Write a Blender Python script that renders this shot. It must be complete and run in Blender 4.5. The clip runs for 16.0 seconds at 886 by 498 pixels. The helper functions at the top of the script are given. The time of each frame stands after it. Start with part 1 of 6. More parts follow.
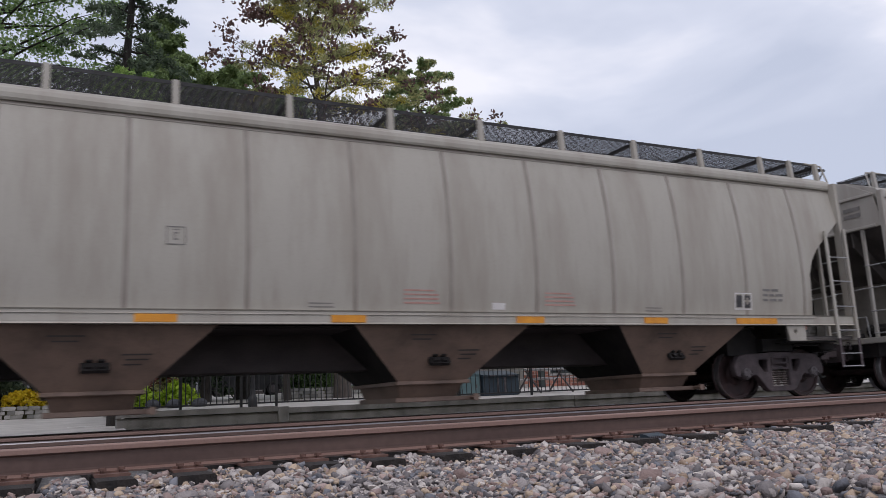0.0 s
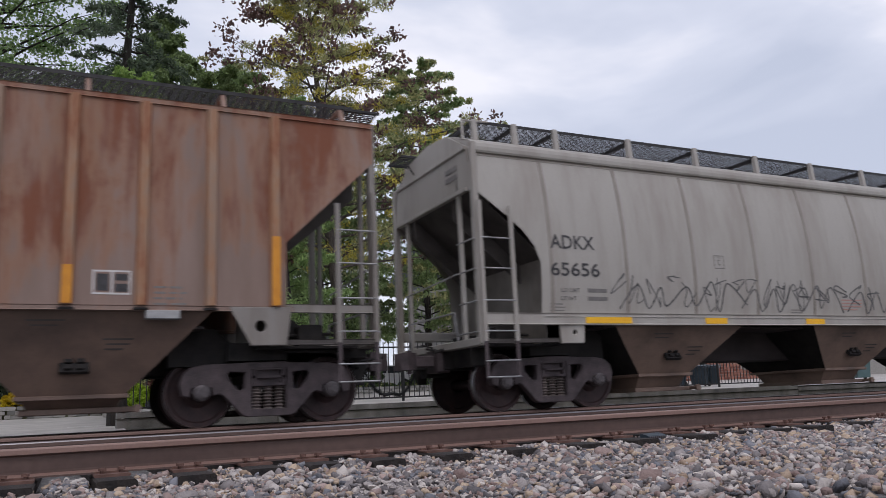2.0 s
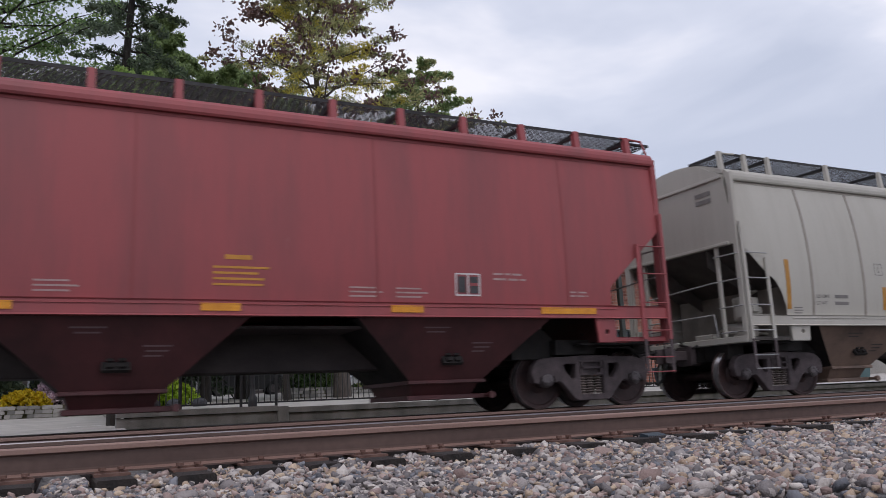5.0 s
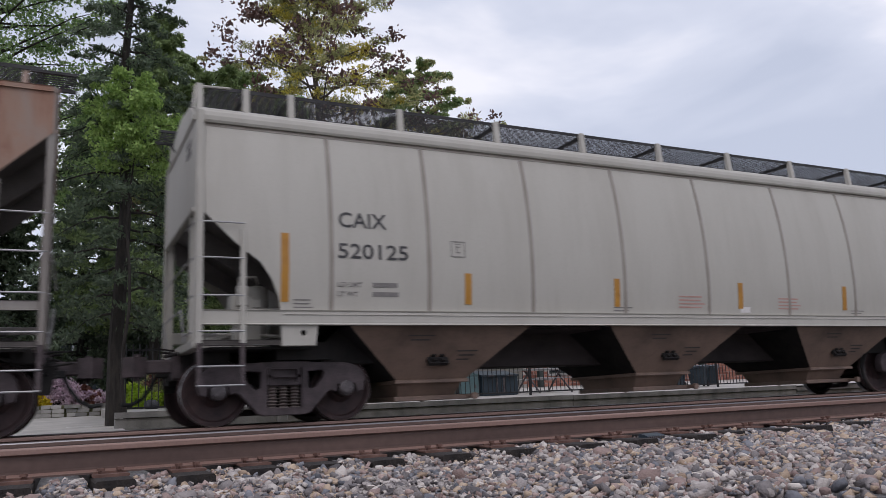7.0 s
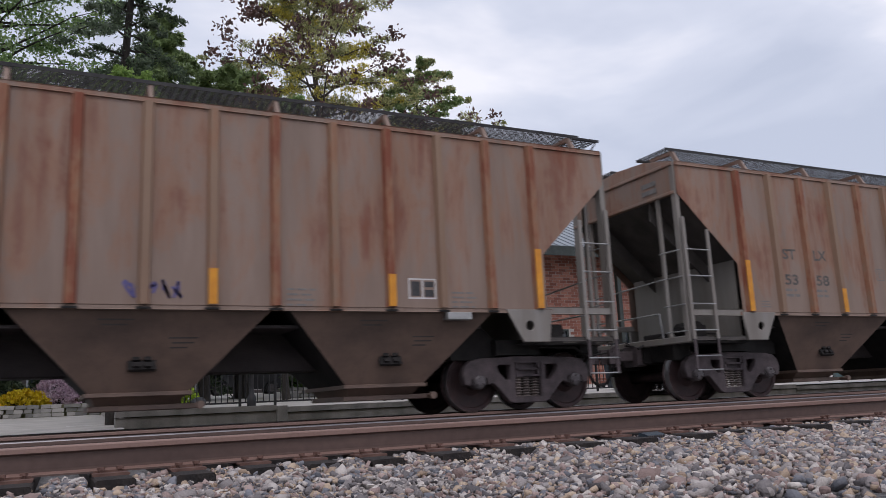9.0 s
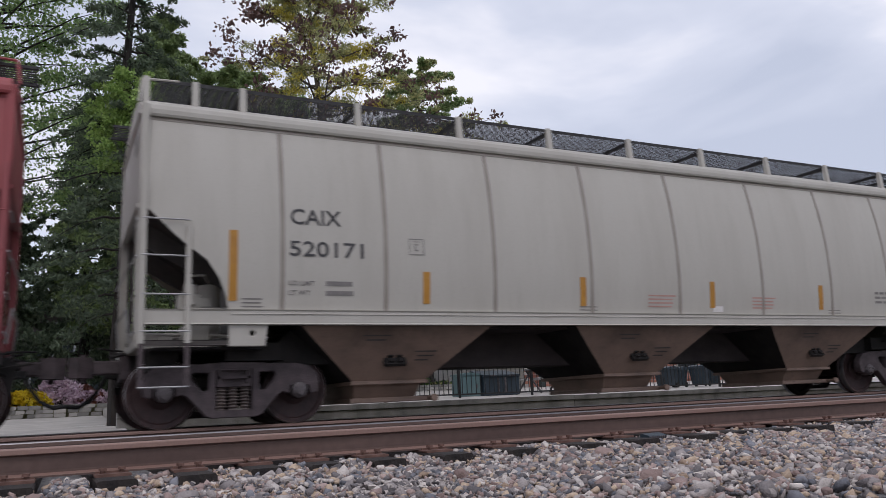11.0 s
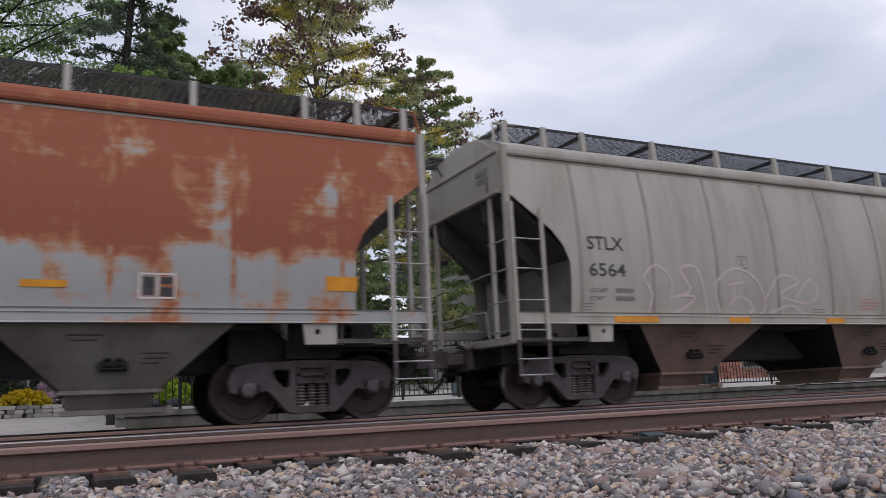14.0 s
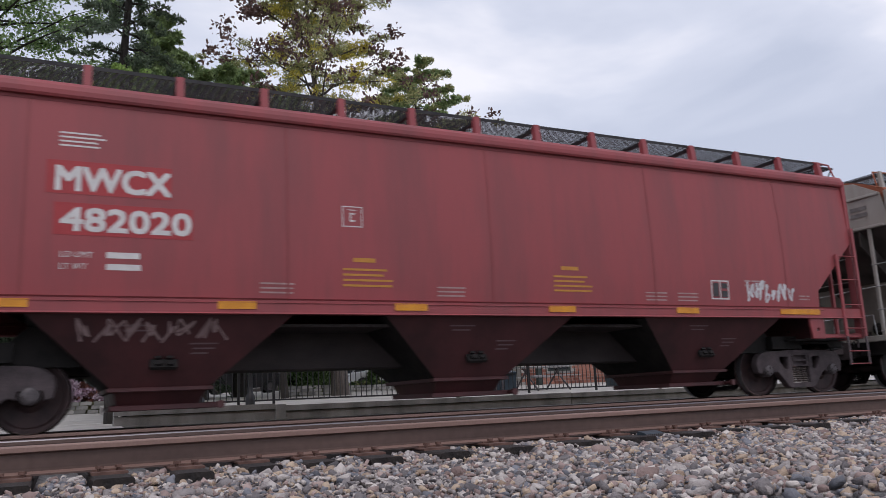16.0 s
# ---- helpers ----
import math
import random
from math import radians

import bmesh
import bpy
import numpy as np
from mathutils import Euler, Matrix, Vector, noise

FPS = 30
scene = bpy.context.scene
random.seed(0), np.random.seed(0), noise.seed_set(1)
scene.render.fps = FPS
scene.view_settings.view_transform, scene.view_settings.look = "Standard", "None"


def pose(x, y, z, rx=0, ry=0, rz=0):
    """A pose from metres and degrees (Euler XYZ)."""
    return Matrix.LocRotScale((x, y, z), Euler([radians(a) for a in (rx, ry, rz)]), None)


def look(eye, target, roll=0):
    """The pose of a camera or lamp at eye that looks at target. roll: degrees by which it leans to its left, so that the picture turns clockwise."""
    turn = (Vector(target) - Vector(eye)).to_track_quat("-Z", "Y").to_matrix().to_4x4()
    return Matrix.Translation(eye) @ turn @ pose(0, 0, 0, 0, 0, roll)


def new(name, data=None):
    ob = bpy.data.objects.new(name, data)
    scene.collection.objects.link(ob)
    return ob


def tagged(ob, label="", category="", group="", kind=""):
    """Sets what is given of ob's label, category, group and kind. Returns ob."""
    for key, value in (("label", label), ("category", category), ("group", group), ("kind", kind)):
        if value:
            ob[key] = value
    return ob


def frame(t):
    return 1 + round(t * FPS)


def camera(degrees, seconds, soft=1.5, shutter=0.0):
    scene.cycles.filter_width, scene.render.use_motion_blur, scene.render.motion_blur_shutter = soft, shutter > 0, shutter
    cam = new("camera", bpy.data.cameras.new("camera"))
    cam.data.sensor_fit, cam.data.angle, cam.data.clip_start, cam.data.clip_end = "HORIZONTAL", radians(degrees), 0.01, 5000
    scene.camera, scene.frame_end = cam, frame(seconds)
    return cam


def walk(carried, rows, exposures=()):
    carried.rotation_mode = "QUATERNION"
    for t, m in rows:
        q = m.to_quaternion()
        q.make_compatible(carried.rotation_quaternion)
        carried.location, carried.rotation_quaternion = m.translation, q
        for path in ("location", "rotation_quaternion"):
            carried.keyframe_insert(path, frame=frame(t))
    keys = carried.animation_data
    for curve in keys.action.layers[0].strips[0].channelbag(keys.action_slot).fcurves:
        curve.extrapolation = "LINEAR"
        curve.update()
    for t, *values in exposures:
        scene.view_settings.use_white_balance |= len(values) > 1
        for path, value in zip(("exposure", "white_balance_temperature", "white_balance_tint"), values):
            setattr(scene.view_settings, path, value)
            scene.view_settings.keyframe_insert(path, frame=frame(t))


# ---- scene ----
# ---- camera ----
cam = camera(58.74, 16.0, soft=0.85, shutter=0.12)
EYE = (0.0, -11.852, 0.2)


def aim(yaw, pitch):
    a, b = radians(26.5 + yaw), radians(10.94 + pitch)
    way = Vector((math.sin(a) * math.cos(b), math.cos(a) * math.cos(b), math.sin(b)))
    return look(EYE, Vector(EYE) + way * 10, -2.595)


# the slight sway of the hand-held camera: seconds, degrees to the right, degrees up
SWAY = [(0, -.041, .021), (.5, -.041, .062), (1, -.041, .062), (1.5, -.041, .055), (2, -.041, .021), (2.5, -.041, -.049), (3, -.082, .015),
        (3.5, -.082, .021), (4, -.075, .021), (6.5, .041, -.045), (7, .041, .021), (7.5, .041, .021), (8, .041, .021), (8.5, .041, .015),
        (9, .041, -.045), (11.5, -.082, .021), (12, -.055, .021), (12.5, -.082, .062), (13, -.075, .021), (13.5, .021, -.049),
        (14, -.02, -.049), (14.5, .041, -.049), (15, .123, -.123), (15.5, .123, -.144), (16, .136, -.144)]
walk(cam, [(t, aim(a, b)) for t, a, b in SWAY], [(0, 0.05, 6320, 16), (16, 0.05, 6320, 16)])

# ---- world and light: a bright overcast sky ----
world = bpy.data.worlds.new("overcast_sky")
scene.world = world
world.use_nodes = True
wt = world.node_tree
wn, wl = wt.nodes, wt.links
sky = wn.new("ShaderNodeTexSky")
sky.sky_type, sky.sun_disc = "NISHITA", False
sky.sun_elevation, sky.sun_rotation = radians(52), radians(200)
tc = wn.new("ShaderNodeTexCoord")
mp = wn.new("ShaderNodeMapping")
mp.inputs["Scale"].default_value = (1.0, 1.0, 2.6)
wl.new(tc.outputs["Generated"], mp.inputs["Vector"])
clouds = wn.new("ShaderNodeTexNoise")
clouds.inputs["Scale"].default_value, clouds.inputs["Detail"].default_value = 2.6, 5.0
clouds.inputs["Roughness"].default_value, clouds.inputs["Distortion"].default_value = 0.5, 0.3
wl.new(mp.outputs["Vector"], clouds.inputs["Vector"])
ramp = wn.new("ShaderNodeValToRGB")
ramp.color_ramp.elements[0].position, ramp.color_ramp.elements[0].color = 0.34, (0.558, 0.612, 0.708, 1)
ramp.color_ramp.elements[1].position, ramp.color_ramp.elements[1].color = 0.63, (0.955, 0.965, 0.99, 1)
mid = ramp.color_ramp.elements.new(0.5)
mid.color = (0.702, 0.748, 0.830, 1)
wl.new(clouds.outputs["Fac"], ramp.inputs["Fac"])
mix = wn.new("ShaderNodeMix")
mix.data_type = "RGBA"
mix.inputs["Factor"].default_value = 0.012
wl.new(ramp.outputs["Color"], mix.inputs["A"])
wl.new(sky.outputs["Color"], mix.inputs["B"])
wl.new(mix.outputs["Result"], wn["Background"].inputs["Color"])
wn["Background"].inputs["Strength"].default_value = 0.92

lamp = bpy.data.lights.new("sun", "SUN")
lamp.energy, lamp.angle, lamp.color = 0.7, radians(25), (1.0, 0.96, 0.90)
sun = new("sun", lamp)
sun.matrix_world = look((0, 0, 30), (4, 12, 30 - 16.5))

# ---- materials ----
MATS = {}


def surface(name, low, high, scale=6.0, rough=0.6, metal=0.0, bump=0.15, stretch=(1, 1, 1), fine=60.0, island=0.0, third=None, spread=(0.35, 0.65), piece=0.0):
    """Paint, stone, soil: two colours mixed by coarse and fine noise, with relief of its own."""
    if name in MATS:
        return MATS[name]
    m = MATS[name] = bpy.data.materials.new(name)
    m.use_nodes = True
    n, l = m.node_tree.nodes, m.node_tree.links
    b = n["Principled BSDF"]
    co = n.new("ShaderNodeTexCoord")
    ma = n.new("ShaderNodeMapping")
    ma.inputs["Scale"].default_value = stretch
    l.new(co.outputs["Object"], ma.inputs["Vector"])
    big, small = n.new("ShaderNodeTexNoise"), n.new("ShaderNodeTexNoise")
    big.inputs["Scale"].default_value, big.inputs["Detail"].default_value = scale, 6
    small.inputs["Scale"].default_value, small.inputs["Detail"].default_value = fine, 4
    l.new(ma.outputs["Vector"], big.inputs["Vector"])
    l.new(co.outputs["Object"], small.inputs["Vector"])
    mixed = n.new("ShaderNodeMath")
    mixed.operation = "MULTIPLY_ADD"
    mixed.inputs[1].default_value = 0.3
    l.new(small.outputs["Fac"], mixed.inputs[0])
    sc = n.new("ShaderNodeMath")
    sc.operation = "MULTIPLY"
    sc.inputs[1].default_value = 0.7
    l.new(big.outputs["Fac"], sc.inputs[0])
    l.new(sc.outputs[0], mixed.inputs[2])
    source = mixed.outputs[0]
    if island or piece:
        src = n.new("ShaderNodeNewGeometry").outputs["Random Per Island"] if island else n.new("ShaderNodeObjectInfo").outputs["Random"]
        w = island or piece
        k = n.new("ShaderNodeMix")
        k.inputs["Factor"].default_value = w
        l.new(source, k.inputs["A"])
        l.new(src, k.inputs["B"])
        source = k.outputs["Result"]
    r = n.new("ShaderNodeValToRGB")
    e = r.color_ramp.elements
    e[0].position, e[0].color = spread[0], (*low, 1)
    e[1].position, e[1].color = spread[1], (*high, 1)
    if third:
        e.new((spread[0] + spread[1]) / 2).color = (*third, 1)
    l.new(source, r.inputs["Fac"])
    l.new(r.outputs["Color"], b.inputs["Base Color"])
    b.inputs["Roughness"].default_value, b.inputs["Metallic"].default_value = rough, metal
    if bump:
        bp = n.new("ShaderNodeBump")
        bp.inputs["Strength"].default_value, bp.inputs["Distance"].default_value = bump, 0.02
        l.new(small.outputs["Fac"], bp.inputs["Height"])
        l.new(bp.outputs["Normal"], b.inputs["Normal"])
    return m


def weathered(name, paint, dirt, rust, deep, amount, band=None, streak=(2.2, 2.2, 0.35), rough=0.55, grime=0.5, flow=(1, 1, 0.75), edge=16.0, fade=None, vary=0.0):
    """Car paint with dirt streaks and rust that runs downwards. band: (height, depth) above which the rust takes over."""
    if name in MATS:
        return MATS[name]
    m = MATS[name] = bpy.data.materials.new(name)
    m.use_nodes = True
    n, l = m.node_tree.nodes, m.node_tree.links
    b = n["Principled BSDF"]
    co = n.new("ShaderNodeTexCoord")

    def tex(stretch, scale, detail=6, dist=0.0, rg=0.6):
        a = n.new("ShaderNodeMapping")
        a.inputs["Scale"].default_value = stretch
        l.new(co.outputs["Object"], a.inputs["Vector"])
        t = n.new("ShaderNodeTexNoise")
        t.inputs["Scale"].default_value, t.inputs["Detail"].default_value, t.inputs["Distortion"].default_value = scale, detail, dist
        t.inputs["Roughness"].default_value = rg
        l.new(a.outputs["Vector"], t.inputs["Vector"])
        return t.outputs["Fac"]

    def calc(op, a, c, clamp=False):
        x = n.new("ShaderNodeMath")
        x.operation, x.use_clamp = op, clamp
        for i, v in enumerate((a, c)):
            if isinstance(v, (int, float)):
                x.inputs[i].default_value = v
            else:
                l.new(v, x.inputs[i])
        return x.outputs[0]

    def blend(f, a, c):
        x = n.new("ShaderNodeMix")
        x.data_type = "RGBA"
        for key, v in (("Factor", f), ("A", a), ("B", c)):
            if isinstance(v, tuple):
                x.inputs[key].default_value = (*v, 1)
            elif isinstance(v, float):
                x.inputs[key].default_value = v
            else:
                l.new(v, x.inputs[key])
        return x.outputs["Result"]

    soft = tex(streak, 1.0, 7)
    run = tex((5.0, 5.0, 0.5), 1.6, 5, 0.3)
    grain = tex((1, 1, 1), 38, 5)
    blot = tex(flow if not band else (1.0, 1.0, 0.85), 1.5 if not band else 0.95, 9, 0.4, 0.64)
    color = blend(calc("MULTIPLY", calc("SUBTRACT", soft, 0.42, True), 3.2 * grime, True), paint, dirt)
    color = blend(calc("MULTIPLY", calc("SUBTRACT", run, 0.55, True), 2.0 * grime, True), color, dirt)
    level = calc("ADD", calc("MULTIPLY", blot, 0.75), calc("MULTIPLY", run, 0.25))
    pos = n.new("ShaderNodeSeparateXYZ")
    l.new(co.outputs["Object"], pos.inputs[0])
    if vary:
        info = n.new("ShaderNodeObjectInfo")
        level = calc("ADD", level, calc("MULTIPLY", calc("SUBTRACT", info.outputs["Random"], 0.5), vary))
    if fade:
        # rust washes out towards the sill
        worn = calc("MULTIPLY", calc("SUBTRACT", pos.outputs["Z"], fade[0]), 1 / (fade[1] - fade[0]), True)
        level = calc("ADD", level, calc("MULTIPLY", calc("SUBTRACT", worn, 1.0), 0.13))
    if band:
        column, scratch = tex((1.3, 1.3, 0.10), 1.0, 4), tex((1.0, 1.0, 9.0), 1.5, 6)
        level = calc("ADD", calc("MULTIPLY", blot, 0.60), calc("ADD", calc("MULTIPLY", column, 0.30), calc("MULTIPLY", scratch, 0.10)))
        rise = calc("MULTIPLY", calc("SUBTRACT", pos.outputs["Z"], band[0] - band[1]), 1 / (2 * band[1]), True)
        level = calc("ADD", level, calc("MULTIPLY", calc("SUBTRACT", rise, 0.5), 0.12))
    on = calc("MULTIPLY", calc("SUBTRACT", level, 0.80 - amount * 0.5), edge, True)
    inner = calc("MULTIPLY", calc("SUBTRACT", calc("ADD", level, calc("MULTIPLY", calc("SUBTRACT", run, 0.5), 0.12 if band else 0.25)), (0.805 if band else 0.86) - amount * 0.5), 11.0, True)
    color = blend(on, color, blend(inner, rust, deep))
    color = blend(calc("MULTIPLY", calc("SUBTRACT", grain, 0.5, True), 0.9, True), color, dirt)
    l.new(color, b.inputs["Base Color"])
    l.new(calc("ADD", rough, calc("MULTIPLY", on, 0.3)), b.inputs["Roughness"])
    bp = n.new("ShaderNodeBump")
    bp.inputs["Strength"].default_value, bp.inputs["Distance"].default_value = 0.12, 0.01
    l.new(grain, bp.inputs["Height"])
    l.new(bp.outputs["Normal"], b.inputs["Normal"])
    return m


STEEL_DARK = surface("grime_and_shade_black_steel", (0.007, 0.006, 0.006), (0.026, 0.021, 0.020), 5, 0.8)
TRUCK_STEEL = surface("brown_cast_steel", (0.042, 0.031, 0.034), (0.102, 0.077, 0.081), 6, 0.72, bump=0.3)
WHEEL_STEEL = surface("rust_brown_wheel_steel", (0.020, 0.011, 0.012), (0.062, 0.032, 0.031), 5, 0.62, metal=0.2)
TREAD = surface("polished_tread_steel", (0.42, 0.42, 0.43), (0.60, 0.60, 0.62), 8, 0.28, metal=0.9)
CAP_STEEL = surface("grey_bearing_cap_steel", (0.075, 0.062, 0.065), (0.17, 0.15, 0.155), 9, 0.5, metal=0.4)
SPRING_STEEL = surface("dusty_spring_steel", (0.12, 0.098, 0.092), (0.27, 0.22, 0.205), 9, 0.65, metal=0.2)
GRATING = surface("dark_galvanised_grating", (0.022, 0.021, 0.023), (0.055, 0.053, 0.055), 7, 0.6, metal=0.4)
SILL_STEEL = surface("dusty_underframe_steel", (0.030, 0.023, 0.024), (0.078, 0.061, 0.060), 2.5, 0.75, stretch=(.5, 1, 1))
GALVANISED = surface("galvanised_bar", (0.30, 0.295, 0.30), (0.46, 0.45, 0.45), 9, 0.5, metal=0.5)
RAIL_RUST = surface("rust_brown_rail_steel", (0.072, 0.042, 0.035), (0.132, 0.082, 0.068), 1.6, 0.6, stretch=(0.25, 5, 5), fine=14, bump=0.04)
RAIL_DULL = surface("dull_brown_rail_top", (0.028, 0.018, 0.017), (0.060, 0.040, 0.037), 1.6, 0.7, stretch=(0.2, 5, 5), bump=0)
# head side and foot painted paler than the web, as if light caught them
RAIL_LIT = surface("lit_brown_rail_edge", (0.19, 0.112, 0.088), (0.28, 0.175, 0.145), 1.6, 0.5, stretch=(0.2, 5, 5), bump=0)
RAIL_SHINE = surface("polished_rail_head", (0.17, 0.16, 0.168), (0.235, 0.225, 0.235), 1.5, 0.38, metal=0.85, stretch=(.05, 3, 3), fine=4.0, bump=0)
TIE_WOOD = surface("tarred_tie_wood", (0.007, 0.005, 0.005), (0.034, 0.025, 0.021), 3, 0.75, stretch=(2, .3, 2), bump=0.5)
PLATE_RUST = surface("rusted_tie_plate", (0.10, 0.05, 0.038), (0.19, 0.105, 0.082), 9, 0.75, bump=0.3)
STONE = surface("crushed_limestone", (0.10, 0.090, 0.094), (0.66, 0.59, 0.54), 18, 0.85, island=0.72, third=(0.315, 0.278, 0.268), spread=(0.16, 0.88), bump=0.5)
STONE_PIECE = surface("crushed_limestone_piece", (0.10, 0.090, 0.094), (0.66, 0.59, 0.54), 18, 0.85, piece=0.72, third=(0.315, 0.278, 0.268), spread=(0.16, 0.88), bump=0.5)
STONE_TAN = surface("tan_limestone", (0.29, 0.205, 0.145), (0.60, 0.46, 0.34), 18, 0.85, island=0.6, spread=(0.15, 0.85), bump=0.5)
STONE_SLATE = surface("slate_grey_stone", (0.075, 0.078, 0.092), (0.25, 0.25, 0.275), 20, 0.8, island=0.6, spread=(0.15, 0.85), bump=0.4)
STONE_ROSE = surface("rose_brown_stone", (0.20, 0.135, 0.120), (0.46, 0.345, 0.31), 16, 0.85, island=0.6, spread=(0.15, 0.85), bump=0.5)
BALLAST_BED = surface("ballast_grit", (0.07, 0.065, 0.065), (0.26, 0.25, 0.245), 30, 0.9, fine=120, bump=0.9)
SHOP_WALL = surface("dark_brown_shop_paint", (0.030, 0.026, 0.026), (0.065, 0.055, 0.052), 2, 0.7)
CONCRETE = surface("weathered_concrete", (0.13, 0.125, 0.12), (0.34, 0.325, 0.305), 2.0, 0.85, stretch=(1, 1, .5), bump=0.3)
PAVING = surface("pale_concrete_paving", (0.40, 0.375, 0.35), (0.56, 0.525, 0.49), 1.5, 0.85, bump=0.2)
PAINT_LINE = surface("white_road_paint", (0.62, 0.62, 0.60), (0.78, 0.78, 0.76), 8, 0.7)
SOIL = surface("soil_and_grass", (0.07, 0.075, 0.035), (0.16, 0.15, 0.08), 0.8, 0.95, bump=0.5)
IRON = surface("black_painted_iron", (0.010, 0.010, 0.011), (0.026, 0.026, 0.028), 8, 0.45)
FIELDSTONE = surface("grey_fieldstone", (0.20, 0.195, 0.18), (0.42, 0.40, 0.37), 7, 0.85, piece=0.5, bump=0.5)
BOULDER = surface("dark_rough_rock", (0.035, 0.036, 0.04), (0.11, 0.11, 0.12), 7, 0.85, bump=0.6)
BRICK = surface("red_brick", (0.20, 0.075, 0.052), (0.36, 0.16, 0.115), 9, 0.85, piece=0.6, bump=0.3)
BRICK_FAR = surface("red_brick_joined", (0.20, 0.075, 0.052), (0.36, 0.16, 0.115), 9, 0.85, island=0.6, bump=0.3)
MORTAR = surface("grey_mortar", (0.30, 0.28, 0.26), (0.42, 0.40, 0.37), 12, 0.9)
ROOF_METAL = surface("grey_standing_seam_roof", (0.22, 0.25, 0.28), (0.36, 0.39, 0.42), 1.2, 0.4, metal=0.4)
TRIM_DARK = surface("dark_green_trim_paint", (0.014, 0.020, 0.018), (0.035, 0.045, 0.040), 4, 0.5)
GLASS = surface("dark_window_glass", (0.012, 0.016, 0.020), (0.030, 0.036, 0.042), 3, 0.06, bump=0)
BOX_GREEN = surface("teal_cabinet_paint", (0.085, 0.150, 0.160), (0.14, 0.215, 0.225), 2, 0.5)
BIN_BLUE = surface("dark_blue_plastic", (0.018, 0.030, 0.042), (0.036, 0.055, 0.072), 3, 0.45)
CAR_WHITE = surface("white_car_paint", (0.70, 0.71, 0.72), (0.80, 0.80, 0.80), 2, 0.2)
CAR_GREY = surface("grey_car_paint", (0.20, 0.21, 0.23), (0.28, 0.29, 0.31), 2, 0.2)
CAR_BLACK = surface("black_car_paint", (0.012, 0.012, 0.014), (0.025, 0.025, 0.028), 2, 0.2)
RUBBER = surface("black_rubber", (0.010, 0.010, 0.010), (0.025, 0.025, 0.025), 6, 0.8)
BARK_GREY = surface("grey_brown_conifer_bark", (0.055, 0.045, 0.040), (0.15, 0.125, 0.11), 6, 0.95, stretch=(3, 3, .5), bump=0.9)
BARK = surface("furrowed_bark", (0.014, 0.012, 0.011), (0.050, 0.042, 0.036), 6, 0.95, stretch=(3, 3, .5), bump=0.9)


def leaf_mat(name, low, high, third=None):
    m = surface(name, low, high, 1.5, 0.6, island=0.7, spread=(0.1, 0.9), third=third, bump=0)
    b = m.node_tree.nodes["Principled BSDF"]
    n, l = m.node_tree.nodes, m.node_tree.links
    thin, both = n.new("ShaderNodeBsdfTranslucent"), n.new("ShaderNodeMixShader")
    l.new(b.inputs["Base Color"].links[0].from_socket, thin.inputs["Color"])
    both.inputs["Fac"].default_value = 0.42
    l.new(b.outputs[0], both.inputs[1])
    l.new(thin.outputs[0], both.inputs[2])
    l.new(both.outputs[0], n["Material Output"].inputs["Surface"])
    return m


SPRUCE = leaf_mat("dark_spruce_needles", (0.042, 0.066, 0.042), (0.17, 0.22, 0.13))
LOCUST = leaf_mat("fresh_green_leaves", (0.085, 0.165, 0.055), (0.33, 0.45, 0.17))
CYPRESS = leaf_mat("olive_green_foliage", (0.17, 0.20, 0.085), (0.56, 0.55, 0.26), (0.37, 0.375, 0.16))
CYPRESS_GOLD = leaf_mat("yellowed_foliage", (0.42, 0.37, 0.06), (0.78, 0.67, 0.14))
CYPRESS_BROWN = leaf_mat("maroon_brown_cones", (0.075, 0.045, 0.042), (0.22, 0.13, 0.11))
PINE = leaf_mat("green_pine_needles", (0.115, 0.175, 0.075), (0.38, 0.48, 0.20))
LIME_TIP = leaf_mat("light_green_leaves", (0.15, 0.26, 0.06), (0.42, 0.56, 0.17))
PINE_TIP = leaf_mat("light_green_pine_needles", (0.16, 0.27, 0.09), (0.46, 0.60, 0.24))
SHRUB = leaf_mat("shrub_leaves", (0.035, 0.075, 0.025), (0.13, 0.20, 0.06))
LIME = leaf_mat("lime_green_leaves", (0.22, 0.36, 0.020), (0.54, 0.68, 0.055))
YELLOW = leaf_mat("yellow_flowers", (0.55, 0.38, 0.010), (0.85, 0.68, 0.030))
PINK = leaf_mat("pale_pink_flowers", (0.50, 0.34, 0.44), (0.88, 0.74, 0.82))
MAROON = leaf_mat("purple_leaves", (0.08, 0.03, 0.03), (0.26, 0.10, 0.07))

GREY_PAINT = weathered("grey_hopper_paint", (0.412, 0.384, 0.352), (0.285, 0.246, 0.214), (0.30, 0.17, 0.09), (0.17, 0.08, 0.05), 0.0, grime=0.75)
PALE_PAINT = weathered("pale_grey_hopper_paint", (0.466, 0.441, 0.398), (0.345, 0.312, 0.272), (0.30, 0.17, 0.09), (0.17, 0.08, 0.05), 0.0, grime=0.4)
TAN_PAINT = weathered("warm_grey_hopper_paint", (0.41, 0.38, 0.335), (0.275, 0.235, 0.195), (0.30, 0.17, 0.09), (0.17, 0.08, 0.05), 0.0, grime=0.75)
RED_PAINT = weathered("oxide_red_hopper_paint", (0.335, 0.066, 0.073), (0.225, 0.060, 0.065), (0.36, 0.145, 0.148), (0.20, 0.09, 0.08), 0.22, grime=1.0, flow=(1.2, 1.2, .8), edge=7.0)
RED_FADED = weathered("faded_oxide_red_paint", (0.335, 0.070, 0.076), (0.225, 0.062, 0.067), (0.40, 0.175, 0.175), (0.24, 0.11, 0.105), 0.26, grime=1.0, flow=(1.2, 1.2, .8), edge=6.0)
